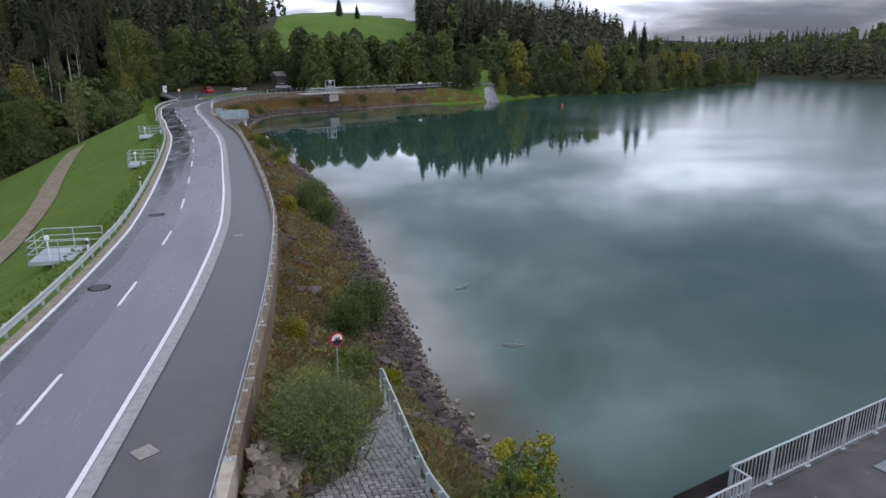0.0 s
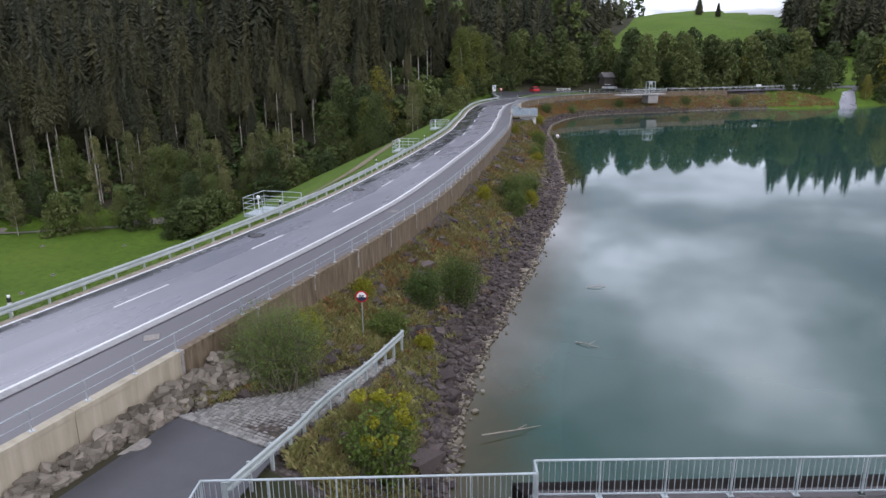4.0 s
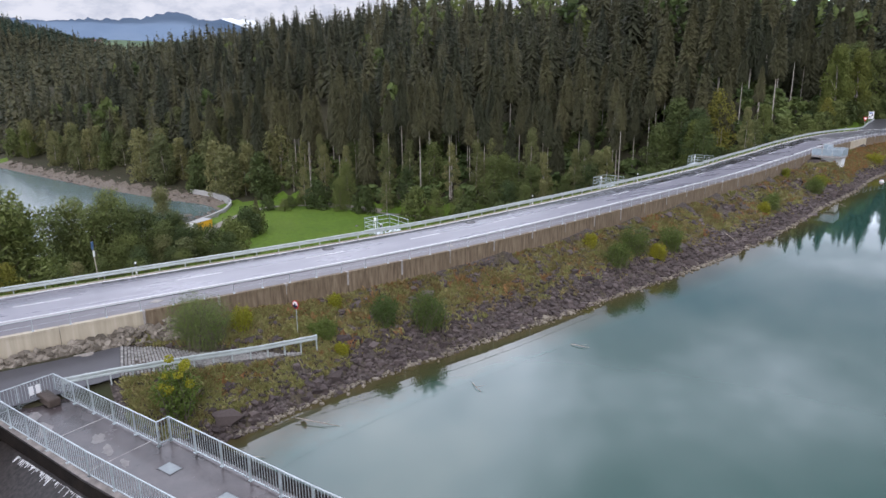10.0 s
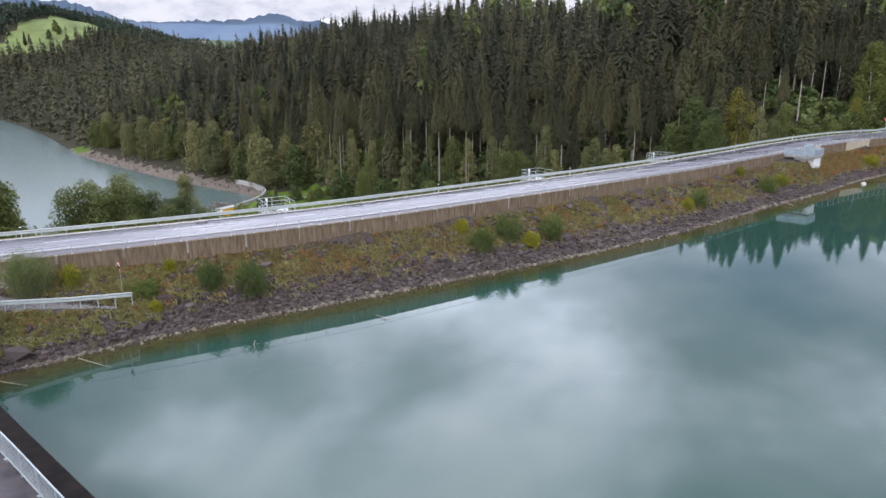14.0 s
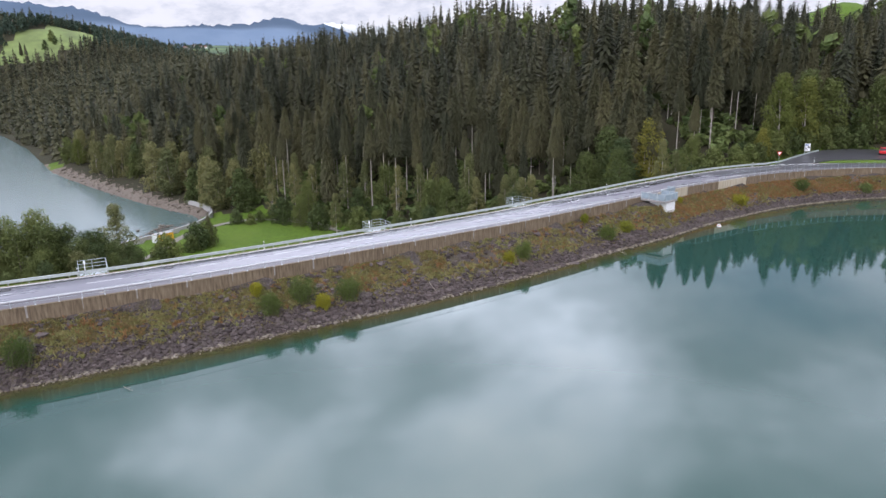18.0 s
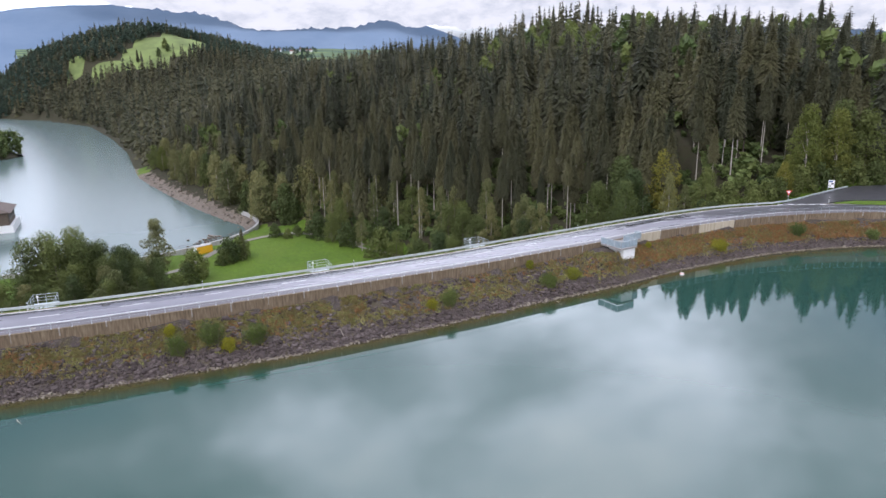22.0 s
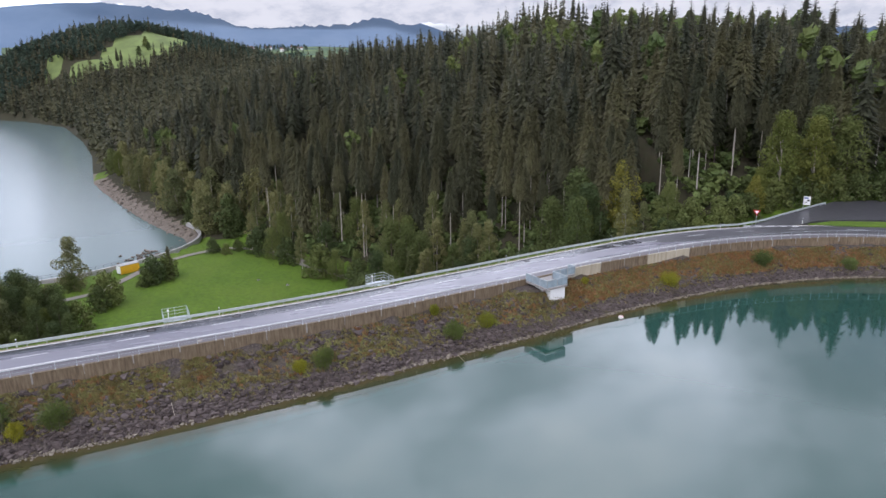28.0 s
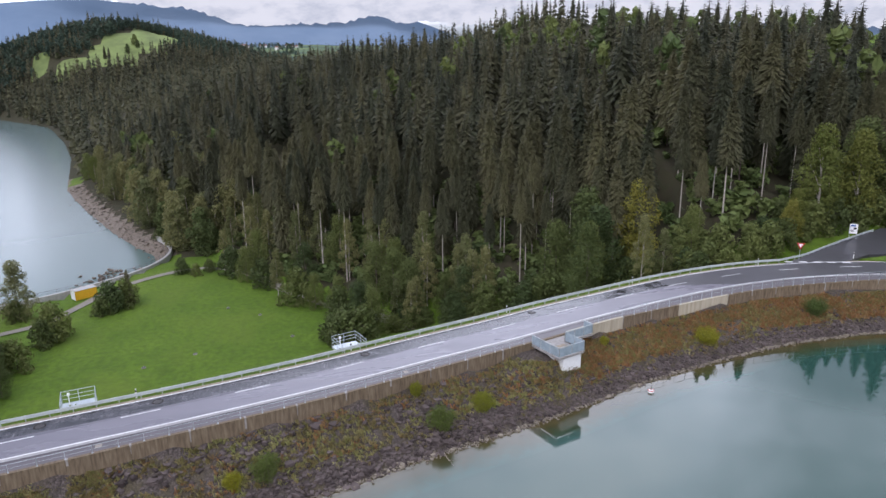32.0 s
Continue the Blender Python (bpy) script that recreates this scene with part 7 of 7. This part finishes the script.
for x, y, k in ((3.5, 400, 0.55), (13, 392, 0.4)):
    ob = copy_thing(protos[5], pose(x, y, float(height([x], [y])[0] + far_hill(np.array([x]), np.array([y]))[0]) - 0.2))
    ob.scale = (k * 1.5, k * 1.5, k)
    tagged(ob, "lone dark spruce on the open pasture")
for x, y, k in ((118, 268, 1.0), (124, 272, 0.98), (127, 266, 0.82)):
    put(protos[7], x, y, 40 * k, k, "tall dark spruce among the broadleaf trees on the shore")
# the wood behind, in three depths
mid_shapes = [spruce_shape(h, 0.22, 46, 11, 50 + i, w, False) for i, (h, w) in enumerate(((26, 0.19), (24, 0.205), (29, 0.17), (21, 0.22), (27, 0.195), (23, 0.185)))]
rest = [(float(x), float(y)) for x, y, d in zip(bx[ok], by[ok], bd_[ok]) if (round(float(x), 2), round(float(y), 2)) not in near_keys]
mx, my = sow(-330, 90, 20, 420, 7.2, trng)
mok, mdist = wooded(mx, my)
mok &= ~open_north(mx, my)
mok &= ((mdist >= 40) | (mx < -190) | (my > 190)) & (mdist < 130) & ~((mdist < 16) & (my > 195))
pts = np.array([*zip(mx[mok], my[mok]), *rest])
at = np.column_stack([pts, height(pts[:, 0], pts[:, 1]) + far_hill(pts[:, 0], pts[:, 1]) - 0.4])
me = scatter("spruce_wood", mid_shapes, at, trng.uniform(0.68, 1.02, len(at)), trng.uniform(0, 6.28, len(at)), trng.uniform(0, 1, len(at)) ** 1.4, SPRUCE_FAR)
tagged(new("spruce_wood", me), "dense dark spruce wood covering the hillside", "forest", "", "stuff")

far_shapes = [far_spruce_shape(h, 9, 5, 70 + i) for i, h in enumerate((22, 19, 24, 17))]
fx, fy = sow(-1500, 460, -500, 620, 10.8, trng)
fok, fdist = wooded(fx, fy)
fok &= ~open_north(fx, fy)
fok &= ((fdist >= 130) | (fx < -325) | (fx > 85) | (fy > 415)) & (fdist < 420)
ax_, ay_ = sow(36, 215, 300, 510, 6.0, trng)
keep_ = (ax_ > 0.11 * ay_ + 5) & ((ay_ > 398) | (ax_ < 0.33 * ay_ + 20))
ax_, ay_ = ax_[keep_], ay_[keep_]
dx_, dy_ = sow(-862, -640, -330, 120, 8.0, trng)
dok, _ = wooded(dx_, dy_)
dok &= ~((dx_ < -806) & (dy_ > -92) & (dy_ < -4))
gx_, gy_ = sow(200, 330, 250, 440, 7.0, trng)
gok, _ = wooded(gx_, gy_)
fpts = np.concatenate([np.column_stack([fx[fok], fy[fok]]), np.column_stack([ax_, ay_]), np.column_stack([dx_[dok], dy_[dok]]), np.column_stack([gx_[gok], gy_[gok]])])
fz = height(fpts[:, 0], fpts[:, 1])
fz = fz + far_hill(fpts[:, 0], fpts[:, 1])
short = np.where((fpts[:, 0] > 60) & (fpts[:, 0] > 0.42 * fpts[:, 1]), np.where(fpts[:, 1] < 400, 0.78, 0.62), 1.0)
me = scatter("far_wood", far_shapes, np.column_stack([fpts, fz - 0.5]), short * trng.uniform(0.62, 1.05, len(fpts)), trng.uniform(0, 6.28, len(fpts)), trng.uniform(0, 1, len(fpts)), SPRUCE_FAR)
tagged(new("far_wood", me), "distant dark conifer woods on the hills", "forest", "", "stuff")

# young growth on the wood's floor
under = [leaf_cloud([(0, 0, 0.9, 0.9), (0.6, 0.4, 1.5, 0.7), (-0.5, 0.5, 1.2, 0.7), (0.1, -0.6, 1.7, 0.6)], 60, 0.5, 600 + i, 0.8) for i in range(3)]
ux, uy = sow(-180, 20, 60, 245, 3.4, trng)
uok, ud2 = wooded(ux, uy)
uok &= (ud2 > 2) & (ud2 < 46) & (trng.random(len(ux)) < 0.8)
up_ = np.column_stack([ux[uok], uy[uok]])
me = scatter("undergrowth", under, np.column_stack([up_, height(up_[:, 0], up_[:, 1]) - 0.1]), trng.uniform(0.6, 1.9, len(up_)), trng.uniform(0, 6.28, len(up_)), trng.uniform(0, 0.7, len(up_)), BROAD_FAR)
tagged(new("undergrowth", me), "dark green young growth on the floor of the wood", "plants", "", "stuff")

# ---- broadleaf trees ----
willow = make_broad("river_willow", "pale olive willow on the river bank", 12, 3.9, 0.04, WILLOW, 401, 1900, 0.28, 0.16, None, "trees by the river", 20)
alder = make_broad("alder", "green alder beside the meadow", 12, 4.0, 0.03, BROAD, 402, 2500, 0.225, 0.17, None, "trees round the meadow", 22)
birch = make_broad("birch", "slender birch with a pale trunk at the wood's edge", 14, 2.5, 0.16, WILLOW, 403, 1600, 0.23, 0.13, BARK_PALE, "trees round the meadow", 18)
beech = make_broad("beech", "full green broadleaf tree at the wood's edge", 17, 5.2, 0.06, BROAD, 404, 2300, 0.37, 0.26, None, "broadleaf trees along the road", 28)
gold = make_broad("autumn_beech", "broadleaf tree turning yellow-green in autumn", 17.5, 4.6, 0.08, GOLD, 405, 2400, 0.34, 0.26, BARK_PALE, "broadleaf trees along the road", 28)
shrub = make_broad("alder_shrub", "rounded green shrub below the trees", 4.2, 2.5, 0.0, BROAD, 406, 620, 0.30, 0.06, None, "shrubs at the wood's edge", 13)
beech_n = make_broad("shore_beech", "green broadleaf tree on the far shore", 17, 5.2, 0.05, BROAD, 407, 760, 0.74, 0.26, None, "broadleaf trees on the far shore", 26)
gold_n = make_broad("shore_maple", "yellowing broadleaf tree on the far shore", 16, 4.6, 0.06, GOLD, 408, 700, 0.70, 0.24, None, "broadleaf trees on the far shore", 24)
alder_n = make_broad("shore_alder", "dense green alder at the far water's edge", 12, 4.2, 0.02, BROAD, 409, 800, 0.52, 0.17, None, "broadleaf trees on the far shore", 22)
willow_n = make_broad("bank_willow", "tall pale olive willow on the river bank", 14, 4.2, 0.03, WILLOW, 410, 1200, 0.42, 0.16, BARK_PALE, "trees by the river", 24)
first = {}


def tree(proto, x, y, k=1.0, label=""):
    rz = float(trng.uniform(0, 360))
    m_ = spot(x, y, -0.15, rz)
    if proto.name not in first:
        first[proto.name] = 1
        proto.matrix_basis = m_
        ob = proto
    else:
        ob = copy_thing(proto, m_)
    kz = k * float(trng.uniform(0.93, 1.07))
    ob.scale = (k, k, kz)
    return tagged(ob, label)


lw = np.random.default_rng(5)
for k in range(60):
    x, y = float(lw.uniform(-92, -50)), float(lw.uniform(-18, 34))
    if 6 < y < 13:
        continue
    tree(alder if lw.random() < 0.75 else willow, x, y, float(np.interp(x, [-92, -75, -50], [0.98, 0.90, 0.60])) * float(lw.uniform(0.8, 1.08)))
for x, y, k in ((-83, 14.8, 1.32), (-85, 18.0, 1.42), (-81, 20.5, 1.38), (-84.5, 23.4, 1.42), (-80.5, 25.4, 1.22), (-84, 28.4, 1.20), (-80, 30.6, 1.05), (-83.5, 33.2, 1.02), (-80.5, 36.2, 0.92), (-83, 39.2, 0.84), (-78, 40.6, 0.74), (-89, 22, 1.2), (-88, 31, 0.98), (-78.5, 33.5, 0.9)):
    tree(alder, x, y, k, "tall dark alder below the dam")
for x, y, k in ((-42, 8.8, 1.38), (-45.5, 6.0, 1.5), (-41.5, 5.4, 1.35), (-43.5, 10.6, 1.15), (-48, 9.2, 1.3), (-46, 2.0, 1.4), (-38.5, 7.2, 0.85)):
    tree(alder, x, y, k, "tall dark alder on the slope below the road")
for x, y, k in ((-68, 42, 0.62), (-73, 38, 0.72), (-62, 38, 0.62), (-64, 24, 0.85), (-58, 14, 0.8), (-84, 4, 1.0), (-70, 2, 1.0), (-52, 2, 0.7), (-60, -8, 0.9), (-90, -8, 1.05), (-55, 28, 0.5), (-78, 36, 0.8), (-46, 16, 0.4), (-75, -14, 1.05), (-72, 43.5, 0.55), (-50, 26, 0.5), (-56, 30, 0.6), (-47.5, 20, 0.45)):
    tree(alder, x, y, k)
for x, y, k in ((-110, 95, 0.85), (-124.8, 85.1, 0.9)):
    tree(alder, x, y, k)
tree(willow, -110.4, 36.4, 1.02, "pale sparse willow beside the path by the river")
tree(willow, -86.5, 37.2, 0.72, "brownish thin-leaved willow beside the alders")
tree(gold, -37.6, 8.6, 0.42, "yellowing young tree on the slope below the road")
tree(gold, -76.5, 38.6, 0.40, "yellowing young tree among the alders")
tree(shrub, -109.8, 36.0, 1.05, "dark shrub at the foot of a pale willow")
for x, y, k in ((-95.2, 45.9, 1.72), (-92.8, 44.6, 1.2), (-82.5, 43.0, 1.3)):
    tree(shrub, x, y, k, "dense green shrub beside the meadow path")
for x, y, k in ((-110.2, 53.6, 1.55), (-107.9, 52.2, 1.0), (-112.8, 56.2, 1.35)):
    tree(shrub, x, y, k, "dense rounded green shrub standing in the meadow")
put(protos[5], -113.2, 57.0, 30, 0.44, "young dark spruce rising from the shrubs in the meadow")
for x, y, k in ((-77.4, 101.8, 0.95), (-80.5, 104, 0.85), (-74.0, 103.5, 0.8), (-84, 103, 0.75), (-90.4, 107.5, 1.1), (-87, 110.5, 1.0), (-94.3, 100.1, 0.7)):
    tree(alder, x, y, k)
for x, y, k in ((-153.5, 72.4, 1.0), (-142.8, 86, 1.0), (-160, 69, 0.95), (-147, 79, 0.9), (-136, 84, 1.0), (-130, 88, 0.95), (-119, 94, 1.0), (-115, 99, 1.05), (-103, 104, 1.0), (-98, 108, 1.05), (-82.4, 116.2, 1.0), (-126, 92, 1.0), (-150, 84, 1.0), (-70, 124, 1.0), (-77, 121, 0.9)):
    tree(birch, x, y, k)
wr = np.random.default_rng(21)
for k in range(88):
    u = wr.random()
    a = np.array([np.interp(u, [0, 0.5, 1], [-310, -225, -150]), np.interp(u, [0, 0.5, 1], [14, 41, 68])])
    b = a + np.array([-0.35, 0.94]) * wr.uniform(0, 30) * (1.0 if u < 0.8 else 0.6)
    tree(willow_n if wr.random() < 0.75 else alder_n, float(b[0]), float(b[1]), float(wr.uniform(0.85, 1.2)))
tree(gold, -296, 20, 0.75)
for n, (x, y) in enumerate(((-129, 78.5), (-122, 82), (-116, 85.5), (-109, 88.5), (-101, 92), (-97, 95.5), (-90, 99.5), (-134, 77))):
    tree((shrub, alder, shrub, birch)[n % 4], x, y, (1.75, 0.7, 1.5, 0.85)[n % 4])
for x, y in ((-47, 174), (-46.5, 178), (-46, 182), (-45, 186), (-43.5, 190), (-41, 194)):
    tree(shrub, x, y, 1.25)
for pr, x, y, k in ((beech, -66, 142, 1.05), (gold, -60, 149, 0.95), (birch, -75, 122, 1.1), (beech, -92, 112, 0.7), (birch, -96, 111, 1.1), (gold, -101, 112, 0.55), (birch, -88, 117, 1.2), (alder, -110, 103, 1.1), (birch, -122, 96, 1.1), (alder, -132, 92, 1.1), (beech, -52, 154, 0.6)):
    tree(pr, x, y, k)
tree(gold_n, 22, 222, 0.75)
tree(beech_n, 14, 219, 0.8)
tree(alder_n, 30, 229, 0.8)
tree(willow_n, 64, 233, 0.8)
# along the upper road and the lay-by
for p, x, y, k in ((gold, -48.6, 176.1, 1.02), (gold, -47.0, 182.5, 0.95), (beech, -46.5, 190, 0.95), (beech, -41, 199, 0.95), (beech, -50, 186, 1.0), (gold, -46.2, 168.5, 0.45), (gold, -47.5, 170.5, 0.5), (beech, -60, 141, 0.9), (gold, -58.5, 138.5, 0.8), (beech, -66, 136, 0.85)):
    tree(p, x, y, k)
nr = np.random.default_rng(33)
for s_ in np.arange(s_at(193), s_at(238), 3.6):
    for j in range(3):
        p = on_road(np.array([s_]), np.array([-7.5 - 5.5 * j]))[0] + nr.normal(0, 1.2, 2)
        if np.hypot(p[0] + 15.5, p[1] - 210) < 6.5 or np.hypot(p[0] + 14, p[1] - 206.5) < 5 or (p[0] < -18 and p[1] < 199) or np.hypot(p[0] - 58, p[1] - 243) < 5:
            continue
        kind_ = shrub if j == 0 and nr.random() < 0.5 else beech_n if nr.random() < 0.6 else gold_n if nr.random() < 0.15 else alder_n
        tree(kind_, float(p[0]), float(p[1]), float(nr.uniform(0.72, 0.98)))
for x, y, k in ((-34, 203, 0.9), (-29, 207, 0.95), (-25, 204, 0.8), (-22, 211, 0.9), (-40, 205, 0.9), (-10, 214, 0.85), (-17, 216, 0.9)):
    tree(beech_n, x, y, k)
for p in (nr.uniform(0, 1, (34, 2)) * np.array([62, 56]) + np.array([56, 236])):
    if float(height([p[0]], [p[1]])[0]) > 0.6 and np.hypot(p[0] - 58, p[1] - 243) > 5:
        tree((alder_n, beech_n, willow_n)[int(nr.integers(0, 3))], float(p[0]), float(p[1]), float(nr.uniform(0.55, 0.8)))
for x, y, k in ((36.5, 208, 0.55), (40.2, 209.5, 0.85), (42.5, 213, 0.75), (33, 207, 0.4), (53.5, 222, 0.6), (56, 226, 0.75), (60, 230, 0.8)):
    tree(alder_n, x, y, k)
tree(gold, 52.5, 214.5, 0.38)
shore_n = smooth_line([(60, 224), (71, 231), (103, 243), (138, 270), (168, 291), (198, 311)], 5.2)
for q in shore_n:
    for j in range(2):
        p = q + nr.normal(0, 1.5, 2) + np.array([-0.55, 0.83]) * 7 * j
        tree((alder_n, willow_n, beech_n, willow_n, alder_n, willow_n, gold_n)[int(nr.integers(0, 7))], float(p[0]), float(p[1]), float(np.interp(p[0], [60, 130, 200], [0.92, 0.84, 0.62]) * nr.uniform(0.8, 1.12)))
for q in smooth_line([(57, 217), (70, 227.5), (103, 240.3), (138, 267.3), (170, 289.5), (198, 309)], 3.4):
    p = q + nr.normal(0, 0.6, 2)
    tree(shrub, float(p[0]), float(p[1]), float(nr.uniform(0.8, 1.25)))
# trees and shrubs on the steep slope behind the guardrail
sr = np.random.default_rng(71)
for k in range(34):
    y = float(sr.uniform(110, 152))
    x = float(np.interp(y, [110, 125, 140, 152], [-80, -66, -53, -45])) + float(sr.uniform(-6, 3))
    tree(shrub if k % 3 else birch if k % 2 else alder, x, y, float(sr.uniform(0.8, 1.4)) * (1.0 if k % 3 else 0.75))
# the wooded west bank of the river
wpts = []
for k in range(170):
    x = float(sr.uniform(-700, -330))
    wpts.append((x, float(np.interp(x, [p[0] for p in WEST], [p[1] for p in WEST])) - float(sr.uniform(0, 45))))
wpts = np.array(wpts + [(-400 - 3.2 * j, -84 - 4 * (j % 3)) for j in range(12)])
wlob = [leaf_cloud(crown_blobs(13, 4.2, 0.05, 10, 520 + i), 210, 0.85, 530 + i) for i in range(3)]
me = scatter("west_bank_wood", wlob, np.column_stack([wpts, height(wpts[:, 0], wpts[:, 1]) - 0.3]), sr.uniform(0.8, 1.4, len(wpts)), sr.uniform(0, 6.28, len(wpts)), sr.uniform(0, 0.7, len(wpts)), BROAD_FAR)
tagged(new("west_bank_wood", me), "dark broadleaf wood on the far bank of the river", "forest", "", "stuff")
for x, y, k in ((-45.5, 151, 1.0), (-44.5, 155, 1.1), (-43.8, 159, 1.0), (-44.5, 163, 1.2), (-45.5, 167, 1.1), (-46.5, 172, 1.0)):
    tree(shrub, x, y, k)
# shrubs along the wood's foot
for x, y, k in ((-47.1, 153.8, 1.2), (-49, 157, 1.3), (-50, 151, 1.2), (-53, 147.5, 1.1), (-46.5, 161, 1.0), (-56, 144, 1.2), (-61.9, 137.2, 1.3), (-64, 132, 1.2), (-70.1, 122, 1.2), (-74, 118.5, 1.1), (-67, 128, 1.1),
                (-133.9, 66.5, 0.95), (-134.5, 73, 0.8), (-131, 70, 0.7), (-136, 77, 0.9), (-128, 84, 0.9), (-120, 89, 0.9), (-113, 92.5, 0.8), (-79, 108.5, 0.9), (-58, 141.5, 1.1), (-48, 164.5, 1.0), (-51, 171, 1.0)):
    tree(shrub, x, y, k)
fb = np.random.default_rng(44)
hlob = [leaf_cloud(crown_blobs(13, 4.4, 0.1, 9, 540 + i), 150, 1.05, 550 + i) for i in range(4)]
hx, hy = sow(-1030, -852, -330, 150, 8.5, fb)
hok = ~pasture_at(hx, hy)
hp = np.column_stack([hx[hok], hy[hok]])
me = scatter("hill_wood", hlob, np.column_stack([hp, height(hp[:, 0], hp[:, 1]) + far_hill(hp[:, 0], hp[:, 1]) - 0.5]), fb.uniform(0.8, 1.2, len(hp)), fb.uniform(0, 6.28, len(hp)), fb.uniform(0, 0.8, len(hp)), HAZE_LEAF)
tagged(new("hill_wood", me), "rounded broadleaf wood on the far hilltop", "forest", "", "stuff")
for pr, x, y, k in ((protos[5], -838, -53, 0.8), (protos[5], -842, -49, 0.6), (alder_n, -850, -30, 0.9), (alder_n, -872, -24, 1.1), (alder_n, -862, -20, 0.8), (shrub, -860, -106, 1.2)):
    ob = copy_thing(pr, pose(x, y, float(height([x], [y])[0] + far_hill(np.array([x]), np.array([y]))[0]) - 0.3))
    ob.scale = (k, k, k)
    tagged(ob, "single dark tree standing in the far hill pasture")

vx_, vy_ = fb.uniform(174, 184, 260), fb.uniform(1480, 2150, 260)
vp = np.column_stack([70 + vy_ * np.cos(np.radians(vx_)), 67 + vy_ * np.sin(np.radians(vx_)), np.interp(vy_, [1500, 1800, 2150], [47, 72, 92]) - 1.5])
tagged(new("village_trees", scatter("village_trees", hlob, vp, fb.uniform(0.6, 1.1, len(vp)), fb.uniform(0, 6.28, len(vp)), fb.uniform(0, 1, len(vp)), HAZE_LEAF)), "trees and hedges round the far village", "trees", "", "stuff")
lob = [leaf_cloud(crown_blobs(13, 4.2, 0.12, 9, 500 + i), 125, 1.1, 510 + i) for i in range(3)]
bxs, bys = sow(-330, 420, 20, 470, 13, fb)
okb, dbb = wooded(bxs, bys)
pick_ = okb & (fb.random(len(bxs)) < np.where(bxs > 60, 0.65, np.where(bys > 205, 0.25, 0.08))) & (dbb > 6)
pb = np.column_stack([bxs[pick_], bys[pick_]])
me = scatter("far_broadleaf_wood", lob, np.column_stack([pb, height(pb[:, 0], pb[:, 1]) + np.where(pb[:, 0] > 60, -0.5, 6.0)]), fb.uniform(0.8, 1.35, len(pb)), fb.uniform(0, 6.28, len(pb)), fb.uniform(0, 1, len(pb)), BROAD_FAR)
tagged(new("far_broadleaf_wood", me), "green broadleaf crowns scattered through the woods", "forest", "", "stuff")
# broad shrubs on the grass below the platform near the bend
for x, y, k in ((-75.5, 98.8, 1.75), (-71.5, 97.6, 1.5), (-77.5, 96.6, 1.3), (-71.0, 101.0, 1.6)):
    tree(shrub, x, y, k, "broad dark green shrub on the grass slope")
